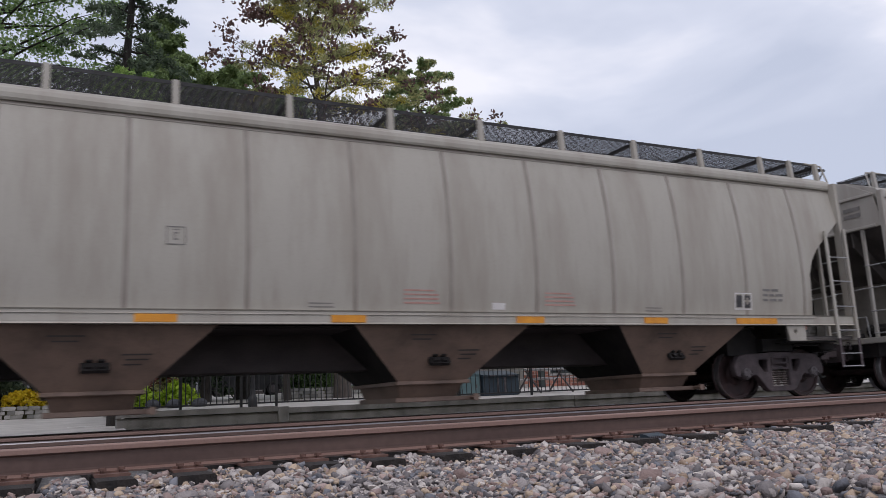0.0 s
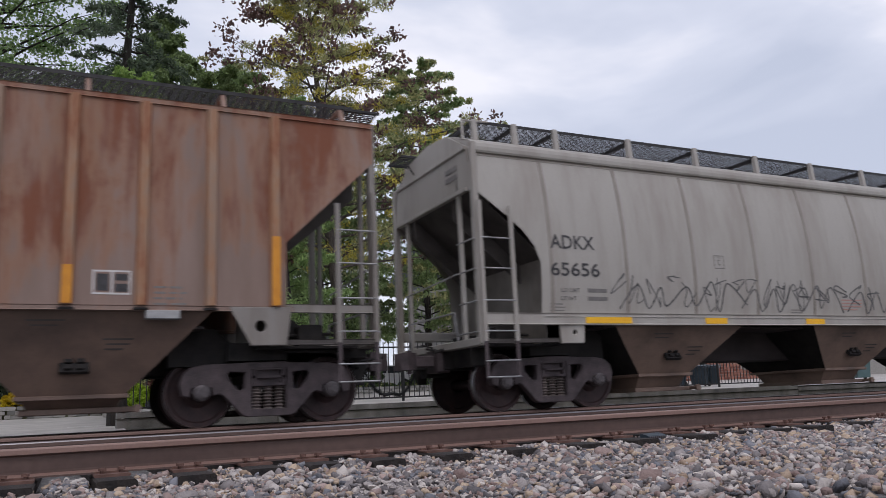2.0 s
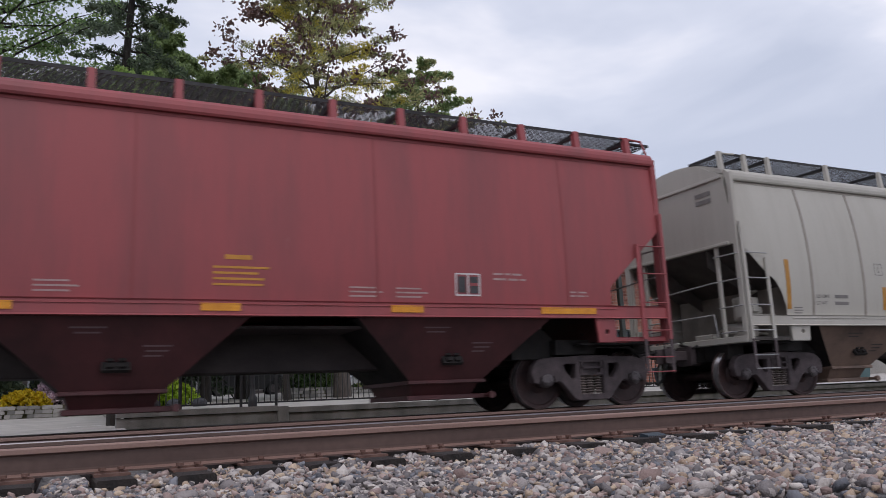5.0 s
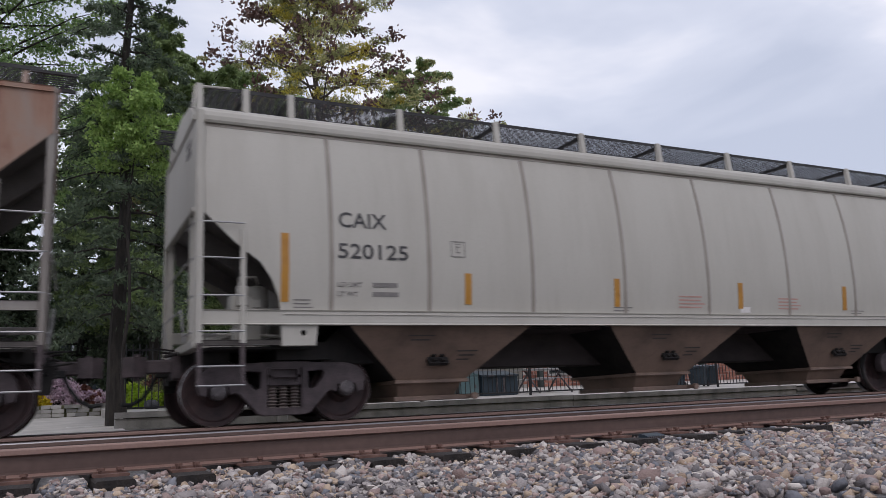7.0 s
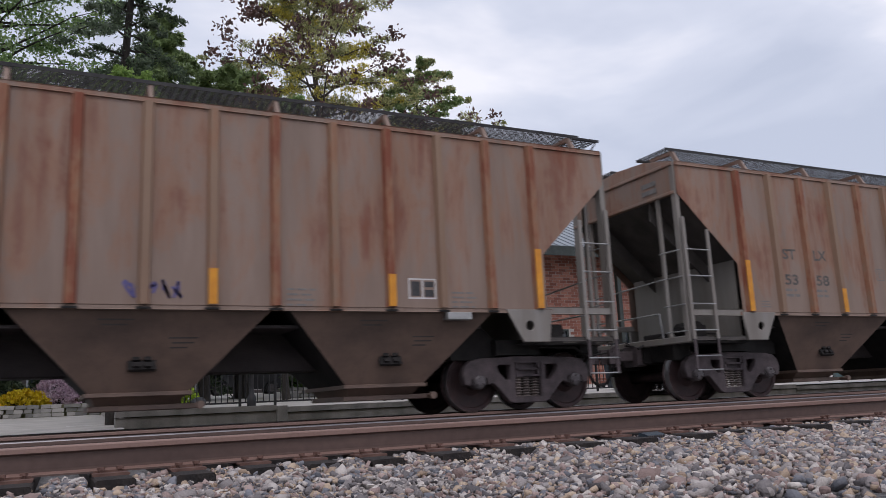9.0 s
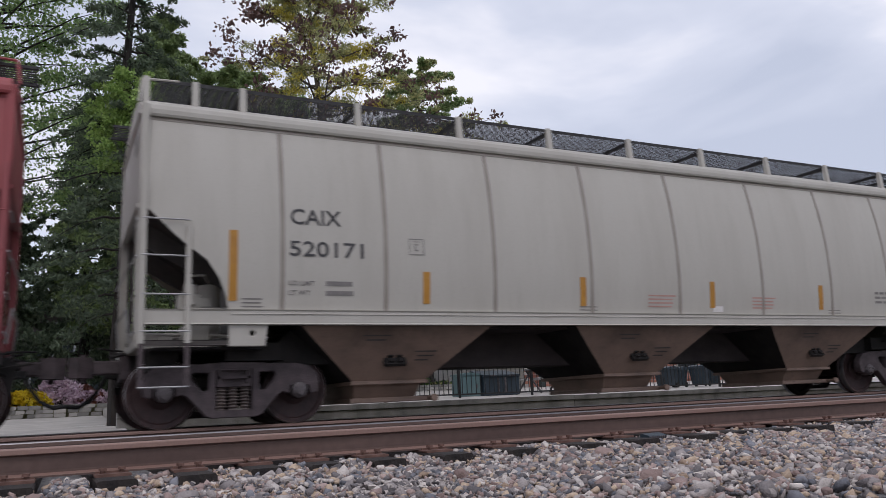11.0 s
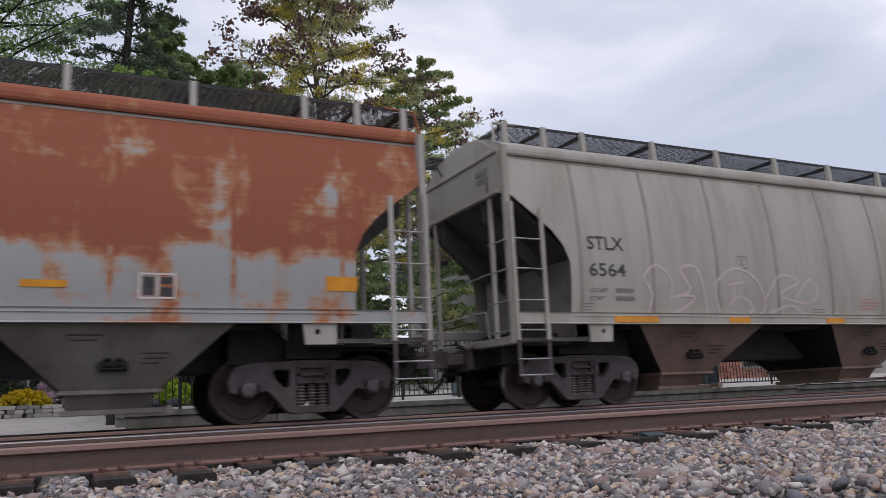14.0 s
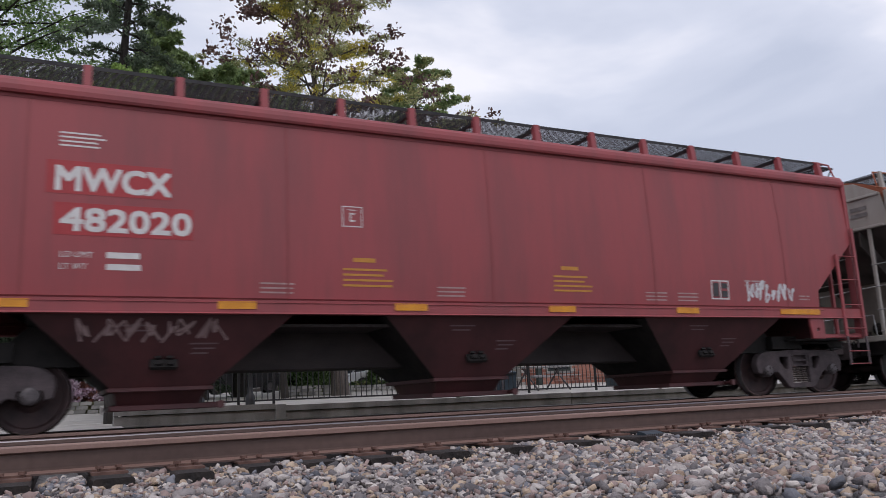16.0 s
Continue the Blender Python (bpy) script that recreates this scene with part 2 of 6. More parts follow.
PATCHY = weathered("patchy_rusted_grey_paint", (0.36, 0.365, 0.365), (0.27, 0.25, 0.235), (0.53, 0.28, 0.135), (0.30, 0.088, 0.042), 0.70, band=(2.22, 0.16), streak=(2.2, 2.2, .4))
RIB_PAINT = weathered("rusted_grey_rib_car_paint", (0.295, 0.205, 0.172), (0.205, 0.135, 0.105), (0.37, 0.155, 0.065), (0.225, 0.082, 0.046), 0.78, rough=0.6, grime=1.0, flow=(1.0, 1.0, 0.42), edge=5.0, fade=(1.4, 2.4))
RIB_DULL = weathered("dull_brown_grey_paint", (0.290, 0.207, 0.168), (0.21, 0.142, 0.110), (0.36, 0.150, 0.070), (0.23, 0.085, 0.052), 0.71, rough=0.6, grime=1.0, flow=(1.0, 1.0, 0.42), edge=4.5, fade=(1.4, 2.4))
RIB_BAR = weathered("orange_rusted_rib", (0.36, 0.245, 0.175), (0.27, 0.17, 0.12), (0.43, 0.19, 0.075), (0.28, 0.10, 0.05), 0.66, grime=1.2, flow=(1.5, 1.5, .5), edge=6.0, vary=.22)
RIB_BAR_DULL = weathered("brown_rusted_rib", (0.30, 0.19, 0.125), (0.23, 0.14, 0.095), (0.34, 0.125, 0.055), (0.23, 0.07, 0.04), 0.62, grime=1.2, flow=(1.5, 1.5, .5), edge=6.0, vary=.24)
FRAME_GREY = weathered("weathered_grey_frame_paint", (0.27, 0.245, 0.225), (0.18, 0.15, 0.13), (0.28, 0.16, 0.10), (0.16, 0.08, 0.05), 0.3, grime=0.9)
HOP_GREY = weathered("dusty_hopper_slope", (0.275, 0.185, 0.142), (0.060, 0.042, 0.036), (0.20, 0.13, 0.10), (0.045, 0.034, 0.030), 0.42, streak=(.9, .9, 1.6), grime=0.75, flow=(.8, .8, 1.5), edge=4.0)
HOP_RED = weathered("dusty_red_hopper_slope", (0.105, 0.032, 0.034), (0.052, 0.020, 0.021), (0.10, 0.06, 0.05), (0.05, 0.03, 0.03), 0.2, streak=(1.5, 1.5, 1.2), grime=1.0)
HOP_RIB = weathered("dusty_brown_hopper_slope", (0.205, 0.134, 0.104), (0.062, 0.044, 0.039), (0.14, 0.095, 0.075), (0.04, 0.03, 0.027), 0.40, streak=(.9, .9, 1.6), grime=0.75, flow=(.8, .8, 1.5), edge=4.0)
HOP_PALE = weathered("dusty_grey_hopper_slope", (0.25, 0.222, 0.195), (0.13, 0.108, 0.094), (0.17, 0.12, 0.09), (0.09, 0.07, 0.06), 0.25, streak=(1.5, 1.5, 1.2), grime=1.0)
SEAM_GREY = surface("grime_and_shadow_seam_paint", (0.245, 0.212, 0.184), (0.335, 0.302, 0.266), 3, 0.6, stretch=(1, 1, .6))
SEAM_RED = surface("dark_red_seam_paint", (0.235, 0.050, 0.054), (0.285, 0.058, 0.063), 3, 0.6)
# slope sheet colours darkened to stand in for shade under the car ends
SHADE_STEEL = surface("shaded_brown_grey_slope_sheet", (0.050, 0.043, 0.040), (0.11, 0.094, 0.087), 2.5, 0.7)
SHADE_RED = surface("shaded_dark_red_slope_sheet", (0.085, 0.022, 0.022), (0.15, 0.034, 0.032), 2.5, 0.7)
ORANGE = surface("orange_reflector_tape", (0.60, 0.225, 0.014), (0.76, 0.325, 0.020), 6, 0.4)
AMBER = surface("dull_amber_tape", (0.37, 0.165, 0.022), (0.48, 0.235, 0.035), 6, 0.4)
YELLOW_TAPE = surface("yellow_reflector_tape", (0.88, 0.44, 0.006), (0.95, 0.53, 0.010), 6, 0.4)
INK = surface("black_stencil_paint", (0.030, 0.028, 0.032), (0.07, 0.066, 0.07), 9, 0.6)
INK_FADED = surface("worn_black_stencil_paint", (0.075, 0.068, 0.066), (0.16, 0.135, 0.125), 9, 0.7)
INK_SOFT = surface("faded_grey_stencil_paint", (0.16, 0.15, 0.145), (0.24, 0.22, 0.21), 9, 0.7)
INK_RED = surface("faded_red_stencil_paint", (0.42, 0.22, 0.19), (0.50, 0.30, 0.26), 9, 0.7)
WHITE_INK = surface("white_stencil_paint", (0.60, 0.57, 0.56), (0.74, 0.71, 0.70), 9, 0.6)
WHITE_SOFT = surface("faded_white_stencil_paint", (0.36, 0.24, 0.235), (0.46, 0.33, 0.32), 9, 0.7)
YELLOW_INK = surface("faded_yellow_stencil_paint", (0.50, 0.22, 0.04), (0.60, 0.28, 0.05), 9, 0.7)
SPRAY_BLACK = surface("thin_black_spray_paint", (0.085, 0.082, 0.085), (0.19, 0.18, 0.175), 9, 0.7)
SPRAY_TEAL = surface("teal_spray_paint", (0.14, 0.30, 0.33), (0.24, 0.40, 0.42), 9, 0.7)
SPRAY_PINK = surface("pale_pink_spray_paint", (0.50, 0.40, 0.39), (0.60, 0.50, 0.49), 9, 0.7)
SPRAY_BLUE = surface("blue_spray_paint", (0.09, 0.08, 0.22), (0.14, 0.12, 0.30), 9, 0.7)
SPRAY_WHITE = surface("white_spray_paint", (0.50, 0.48, 0.50), (0.68, 0.66, 0.68), 9, 0.7)
SPRAY_GREY = surface("grey_spray_fill", (0.16, 0.11, 0.115), (0.24, 0.17, 0.175), 5, 0.7)
FRESH_RED = surface("fresh_red_patch_paint", (0.36, 0.030, 0.036), (0.42, 0.040, 0.046), 4, 0.5)

# ---- mesh helpers ----
class Shape:
    """A plain list of corners and faces that grows piece by piece."""

    def __init__(self):
        self.v, self.f, self.m = [], [], []

    def add(self, verts, faces, mi=0):
        k = len(self.v)
        self.v += [tuple(p) for p in verts]
        self.f += [tuple(k + i for i in f) for f in faces]
        self.m += [mi] * len(faces)
        return self

    def box(self, x0, x1, y0, y1, z0, z1, mi=0):
        p = [(x, y, z) for x in (x0, x1) for y in (y0, y1) for z in (z0, z1)]
        return self.add(p, [(0, 1, 3, 2), (4, 6, 7, 5), (0, 4, 5, 1), (2, 3, 7, 6), (0, 2, 6, 4), (1, 5, 7, 3)], mi)

    def prism(self, poly, lo, hi, axis="y", mi=0):
        """poly: corners in (x, z) for axis y, in (y, z) for axis x, in (x, y) for axis z."""
        put = {"y": lambda a, b, c: (a, c, b), "x": lambda a, b, c: (c, a, b), "z": lambda a, b, c: (a, b, c)}[axis]
        n = len(poly)
        verts = [put(a, b, lo) for a, b in poly] + [put(a, b, hi) for a, b in poly]
        faces = [tuple(range(n))[::-1], tuple(range(n, 2 * n))] + [(i, (i + 1) % n, n + (i + 1) % n, n + i) for i in range(n)]
        return self.add(verts, faces, mi)

    def bar(self, x0, x1, y0, y1, z0, z1, c=0.01, axis="x", mi=0):
        """A box with its long edges cut at 45 degrees."""
        if axis == "x":
            a0, a1, b0, b1, lo, hi = y0, y1, z0, z1, x0, x1
        elif axis == "y":
            a0, a1, b0, b1, lo, hi = x0, x1, z0, z1, y0, y1
        else:
            a0, a1, b0, b1, lo, hi = x0, x1, y0, y1, z0, z1
        poly = [(a0 + c, b0), (a1 - c, b0), (a1, b0 + c), (a1, b1 - c), (a1 - c, b1), (a0 + c, b1), (a0, b1 - c), (a0, b0 + c)]
        return self.prism(poly, lo, hi, axis, mi)

    def rod(self, a, b, r, n=6, mi=0, r2=None):
        a, b = Vector(a), Vector(b)
        q = (b - a).to_track_quat("Z", "Y")
        r2 = r if r2 is None else r2
        ring = [q @ Vector((math.cos(2 * math.pi * i / n), math.sin(2 * math.pi * i / n), 0)) for i in range(n)]
        verts = [a + u * r for u in ring] + [b + u * r2 for u in ring]
        faces = [tuple(range(n))[::-1], tuple(range(n, 2 * n))] + [(i, (i + 1) % n, n + (i + 1) % n, n + i) for i in range(n)]
        return self.add(verts, faces, mi)

    def path(self, pts, r, n=6, mi=0):
        for a, b in zip(pts, pts[1:]):
            self.rod(a, b, r, n, mi)
        return self

    def lathe(self, prof, axis="y", at=(0, 0, 0), n=28, mi=0, closed=False):
        """prof: (radius, along) pairs, turned about the axis through at."""
        verts, faces = [], []
        for r, h in prof:
            for i in range(n):
                a = 2 * math.pi * i / n
                c, s = r * math.cos(a), r * math.sin(a)
                p = {"y": (c, h, s), "z": (c, s, h), "x": (h, c, s)}[axis]
                verts.append((p[0] + at[0], p[1] + at[1], p[2] + at[2]))
        for j in range(len(prof) - 1):
            for i in range(n):
                k = (i + 1) % n
                faces.append((j * n + i, j * n + k, (j + 1) * n + k, (j + 1) * n + i))
        if not closed:
            faces += [tuple(range(n))[::-1], tuple(range((len(prof) - 1) * n, len(prof) * n))]
        return self.add(verts, faces, mi)

    def mesh(self, name, *mats, smooth=False):
        me = bpy.data.meshes.new(name)
        me.from_pydata(self.v, [], self.f)
        for m in mats:
            me.materials.append(m)
        if len(mats) > 1:
            me.polygons.foreach_set("material_index", self.m)
        bm = bmesh.new()
        bm.from_mesh(me)
        bmesh.ops.recalc_face_normals(bm, faces=bm.faces)
        bm.to_mesh(me)
        bm.free()
        if smooth:
            me.polygons.foreach_set("use_smooth", [True] * len(me.polygons))
            me.set_sharp_from_angle(angle=radians(35))
        return me


def part(name, me, parent, label="", at=None):
    ob = new(name, me)
    ob.parent = parent
    if at is not None:
        ob.matrix_basis = at
    if label:
        ob["label"] = label
    return ob


def thing(name, label, category, group="", at=None, kind="", me=None):
    ob = new(name, me)
    if at is not None:
        ob.matrix_basis = at
    return tagged(ob, label, category, group, kind)


def outline(name, loops, thick, mat):
    """A flat plate in x and z from outer and inner loops, thick along y, holes open."""
    cu = bpy.data.curves.new(name, "CURVE")
    cu.dimensions, cu.fill_mode, cu.extrude, cu.bevel_depth, cu.bevel_resolution = "2D", "BOTH", thick / 2 - 0.012, 0.012, 1
    for pts in loops:
        s = cu.splines.new("POLY")
        s.points.add(len(pts) - 1)
        for p, (a, b) in zip(s.points, pts):
            p.co = (a, b, 0, 1)
        s.use_cyclic_u = True
    ob = new(name, cu)
    me = bpy.data.meshes.new_from_object(ob)
    bpy.data.objects.remove(ob)
    bpy.data.curves.remove(cu)
    me.transform(Matrix.Rotation(radians(90), 4, "X"))
    me.materials.clear()
    me.materials.append(mat)
    return me


def letters(text, size, mat, bold=0.0, squeeze=1.0):
    cu = bpy.data.curves.new("lettering", "FONT")
    cu.body, cu.size, cu.offset, cu.resolution_u = text, size / 0.729, bold, 3
    ob = new("lettering", cu)
    me = bpy.data.meshes.new_from_object(ob)
    bpy.data.objects.remove(ob)
    bpy.data.curves.remove(cu)
    me.transform(Matrix.Scale(squeeze, 4, (1, 0, 0)))
    me.materials.clear()
    me.materials.append(mat)
    return me


# ---- trucks (bogies) ----
CACHE = {}


def once(key, make):
    if key not in CACHE:
        CACHE[key] = make()
    return CACHE[key]


def circle(x, z, r, n=16):
    return [(x + r * math.cos(2 * math.pi * i / n), z + r * math.sin(2 * math.pi * i / n)) for i in range(n)]


def side_frame_mesh():
    half = [(1.13, .43), (1.16, .56), (1.12, .69), (1.02, .77), (.85, .805), (.45, .815), (.20, .83)]
    low = [(.29, .125), (.36, .155), (.60, .415), (.66, .445), (.735, .42), (.75, .525), (1.03, .525), (1.05, .41)]
    loop = [(-x, z) for x, z in half] + half[::-1] + low[::-1] + [(-x, z) for x, z in low]
    tri = [(.315, .715), (.53, .725), (.575, .685), (.55, .60), (.43, .465), (.365, .45), (.32, .49)]
    window = [(-.25, .20), (.25, .20), (.25, .765), (-.25, .765)]
    return outline("side_frame", [loop, tri, [(-x, z) for x, z in tri][::-1], window], 0.15, TRUCK_STEEL)


def spring_mesh():
    s = Shape()
    for x in (-.155, 0, .155):
        prof = []
        for i in range(29):
            prof.append((.056 + .018 * math.cos(i * math.pi / 2), .215 + .295 * i / 28))
        s.lathe(prof, "z", (x, 0, 0), 12)
    return s.mesh("spring", SPRING_STEEL, smooth=True)


def bolster_mesh():
    s = Shape()
    s.bar(-.20, .20, -1.0, 1.0, .53, .75, .03, "y")
    s.bar(-.24, .24, -.30, .30, .70, .84, .03, "y")
    for sg in (-1, 1):
        # hollow ends: a rim with a shelf across it
        lo, hi = min(sg * 1.0, sg * 1.07), max(sg * 1.0, sg * 1.07)
        for z0, z1 in ((.52, .555), (.625, .66), (.735, .76)):
            s.box(-.225, .225, lo, hi, z0, z1)
        for x in (-.2, .2):
            s.box(x - .025, x + .025, lo, hi, .555, .735)
        s.bar(-.12, .12, sg * .62 - .07, sg * .62 + .07, .75, .84, .02, "y")
    return s.mesh("bolster", TRUCK_STEEL)


def brake_mesh():
    s = Shape()
    for x in (-.34, .34):
        s.bar(x - .05, x + .05, -.85, .85, .34, .44, .01, "y")
        for y in (-.755, .755):
            s.prism([(x * 1.05, .30), (x * 1.28, .33), (x * 1.25, .56), (x * 1.05, .54)], y - .045, y + .045)
    s.rod((-.4, .12, .40), (.4, .12, .40), .025)
    return s.mesh("brake_rigging", STEEL_DARK)


def wheelset_mesh():
    s = Shape()
    for sg in (-1, 1):
        prof = [(.09, sg * .80), (.13, sg * .815), (.165, sg * .80), (.20, sg * .765), (.375, sg * .785), (.395, sg * .812), (.45, sg * .814)]
        s.lathe(prof, "y", n=40, closed=True)
        s.lathe([(.45, sg * .814), (.4575, sg * .80), (.4575, sg * .715)], "y", n=40, mi=1, closed=True)
        s.lathe([(.4575, sg * .715), (.475, sg * .700), (.482, sg * .685), (.47, sg * .674), (.395, sg * .676), (.37, sg * .70), (.20, sg * .70), (.12, sg * .66)], "y", n=40, closed=True)
        # bearing and its turning end cap with three bolts
        s.lathe([(.115, sg * .93), (.118, sg * 1.05), (.108, sg * 1.075)], "y", n=20, mi=2)
        s.lathe([(.098, sg * 1.075), (.098, sg * 1.10), (.075, sg * 1.115), (.03, sg * 1.115)], "y", n=20, mi=2)
        for i in range(3):
            a = 2 * math.pi * i / 3
            s.lathe([(.018, sg * 1.112), (.018, sg * 1.138)], "y", (.058 * math.cos(a), 0, .058 * math.sin(a)), 6, 2)
    s.lathe([(.085, -.95), (.085, .95)], "y", n=16)
    return s.mesh("wheelset", WHEEL_STEEL, TREAD, CAP_STEEL, smooth=True)


WHEELS = []


def truck(car, x):
    t = part("truck", once("bolster", bolster_mesh), car, "brown cast-steel two-axle truck", pose(x, 0, 0))
    frame_me, spring_me = once("side_frame", side_frame_mesh), once("spring", spring_mesh)
    for y in (-1.0, 1.0):
        part("side_frame", frame_me, t, "", pose(0, y, 0))
        part("spring", spring_me, t, "rusty coil springs", pose(0, y * .985, 0))
    part("brake_rigging", once("brake", brake_mesh), t)
    for dx in (-.889, .889):
        w = part("wheelset", once("wheelset", wheelset_mesh), t, "brown steel wheels with bright worn treads", pose(dx, 0, .4575))
        WHEELS.append((w, dx))
    return t


# ---- hopper cars ----
def bulge(kind, z):
    """Half width of a car's side at a height."""
    if kind == "rib":
        return 1.55
    up = max(0.0, (z - 2.5) / 1.6)
    low = max(0.0, (2.3 - z) / 0.9)
    return {"round": 1.62, "red": 1.60}[kind] - {"round": 0.20, "red": 0.07}[kind] * up * up - {"round": 0.085, "red": 0.05}[kind] * low * low


CUTS = {  # the open end under the side sheet: distance from the end, height
    "grey": [(0, 3.42), (.10, 3.33), (.52, 3.01), (.80, 2.78), (.99, 2.55), (1.11, 2.25), (1.16, 1.9), (1.14, 1.65), (1.10, 1.48)],
    "caix": [(0, 2.82), (.48, 2.36), (.80, 2.12), (.95, 1.90), (1.04, 1.68), (1.08, 1.48)],
    "red": [(0, 2.93), (.05, 2.90), (1.15, 1.92), (1.155, 1.60)],
    "rib": [(0, 3.65), (.03, 3.62), (1.28, 2.41), (1.285, 1.53)],
}
SPEC = {
    "grey": dict(side="round", sill=(1.30, 1.48), top=4.14, deck=4.62, truck=1.57, gusset=(1.40, 1.86), seam0=1.30, seams=11, hops=3),
    "caix": dict(side="round", sill=(1.29, 1.48), top=4.14, deck=4.62, truck=1.26, gusset=(1.09, 1.58), seam0=1.70, seams=8, hops=3),
    "red": dict(side="red", sill=(1.40, 1.60), top=4.18, deck=4.64, truck=1.27, gusset=(1.13, 1.50), seam0=2.0, seams=5, hops=3),
    "rib": dict(side="rib", sill=(1.49, 1.53), top=4.22, deck=4.61, truck=1.40, gusset=(1.30, 2.02), seam0=1.44, seams=19, hops=4),
}


def side_mesh(style, L, sg, mat):
    sp, cut = SPEC[style], CUTS[style]
    z1 = sp["top"]
    xs = [(d, z) for d, z in cut]
    cols = [(-L / 2 + d, z) for d, z in xs]
    x, stop = -L / 2 + cut[-1][0], L / 2 - cut[-1][0]
    n = 24
    cols += [(x + (stop - x) * i / n, sp["sill"][1]) for i in range(0, n + 1)]
    cols += [(L / 2 - d, z) for d, z in xs[::-1]]
    rows = 9
    s = Shape()
    for face in (0, 0.012):
        verts, faces = [], []
        for x, zl in cols:
            for j in range(rows + 1):
                z = zl + (z1 - zl) * j / rows
                verts.append((x, sg * (bulge(sp["side"], z) - face), z))
        for i in range(len(cols) - 1):
            for j in range(rows):
                a = i * (rows + 1) + j
                faces.append((a, a + rows + 1, a + rows + 2, a + 1))
        s.add(verts, faces)
    me = bpy.data.meshes.new("side_sheet")
    me.from_pydata(s.v, [], s.f)
    me.materials.append(mat)
    me.polygons.foreach_set("use_smooth", [True] * len(me.polygons))
    me.set_sharp_from_angle(angle=radians(40))
    return me


def strip_on_side(style, x0, x1, z0, z1, proud, sg, mat, steps=6, name="strip"):
    """A flat piece that follows the bulge of the side."""
    k = SPEC[style]["side"]
    s = Shape()
    for i in range(steps):
        a, b = z0 + (z1 - z0) * i / steps, z0 + (z1 - z0) * (i + 1) / steps
        ya, yb = bulge(k, a), bulge(k, b)
        s.add([(x0, sg * (ya - .004), a), (x1, sg * (ya - .004), a), (x1, sg * (yb - .004), b), (x0, sg * (yb - .004), b),
               (x0, sg * (ya + proud), a), (x1, sg * (ya + proud), a), (x1, sg * (yb + proud), b), (x0, sg * (yb + proud), b)],
              [(4, 5, 6, 7), (0, 4, 7, 3), (1, 2, 6, 5)] + ([(0, 1, 5, 4)] if i == 0 else []) + ([(3, 7, 6, 2)] if i == steps - 1 else []))
    return s.mesh(name, mat)


def on_side(me, style, x, z, proud=0.005):
    """Lays a flat mesh in x and y onto the near side of a car, at x and height z."""
    k = SPEC[style]["side"]
    for v in me.vertices:
        h = z + v.co.y
        v.co = (x + v.co.x, -(bulge(k, h) + proud + v.co.z), h)
    return me


def stroke(points, width, mat, name="spray_line"):
    s = Shape()
    pts = [Vector((a, b)) for a, b in points]
    L, R = [], []
    for i, p in enumerate(pts):
        d = (pts[min(i + 1, len(pts) - 1)] - pts[max(i - 1, 0)])
        d = d.normalized() if d.length > 1e-6 else Vector((1, 0))
        o = Vector((-d.y, d.x)) * width / 2 * (0.7 + 0.5 * random.random())
        L.append((*(p + o), 0)), R.append((*(p - o), 0))
    n = len(pts)
    s.add(L + R, [(i, i + 1, n + i + 1, n + i) for i in range(n - 1)])
    me = bpy.data.meshes.new(name)
    me.from_pydata(s.v, [], s.f)
    me.materials.append(mat)
    return me


def curve_points(keys, n=10):
    """A smooth line through a few corners."""
    out = []
    k = [keys[0]] + list(keys) + [keys[-1]]
    for i in range(1, len(k) - 2):
        p0, p1, p2, p3 = (Vector(k[j]) for j in (i - 1, i, i + 1, i + 2))
        for j in range(n):
            t = j / n
            out.append(tuple(0.5 * (2 * p1 + (p2 - p0) * t + (2 * p0 - 5 * p1 + 4 * p2 - p3) * t * t + (3 * p1 - p0 - 3 * p2 + p3) * t ** 3)))
    return out + [tuple(keys[-1])]


def scrawl(car, style, x0, x1, z0, z1, mat, count, seed, width=0.022):
    rnd = random.Random(seed)
    w = (x1 - x0) / count
    for i in range(count):
        x = x0 + i * w
        keys = [(x + w * (0.05 + 0.95 * rnd.random()), z0 + (z1 - z0) * (rnd.random() if j % 2 else rnd.random() ** .5)) for j in range(5)]
        me = stroke(curve_points(keys), width, mat)
        part("spray_line", on_side(me, style, 0, 0, .004), car)


def stencil_rows(car, style, x, z, width, rows, mat, step=0.055, h=0.022, seed=0, gaps=True):
    """Small lettering too fine to read: plain bars."""
    rnd = random.Random(seed)
    s = Shape()
    for r in range(rows):
        a, end = 0.0, width * (0.75 + 0.25 * rnd.random())
        while a < end:
            b = min(end, a + (0.09 + 0.14 * rnd.random() if gaps else width))
            s.add([(a, -r * step, 0), (b, -r * step, 0), (b, h - r * step, 0), (a, h - r * step, 0)], [(0, 1, 2, 3)])
            a = b + 0.035
    me = bpy.data.meshes.new("stencil")
    me.from_pydata(s.v, [], s.f)
    me.materials.append(mat)
    part("stencil", on_side(me, style, x, z, .003), car)["kind"] = "stuff"


def load_stencil(car, style, x, z, mat, step=.145, size=.075):
    """Load limit and light weight: short words, with plain bars for the figures."""
    for r, (text, w) in enumerate((("LD LMT", .36), ("LT WT", .30))):
        mark(car, style, text, x, z - r * step, size, mat, w, .002)["kind"] = "stuff"
        stencil_rows(car, style, x + .52, z - r * step, .42, 1, mat, .1, size, 5 + r, False)


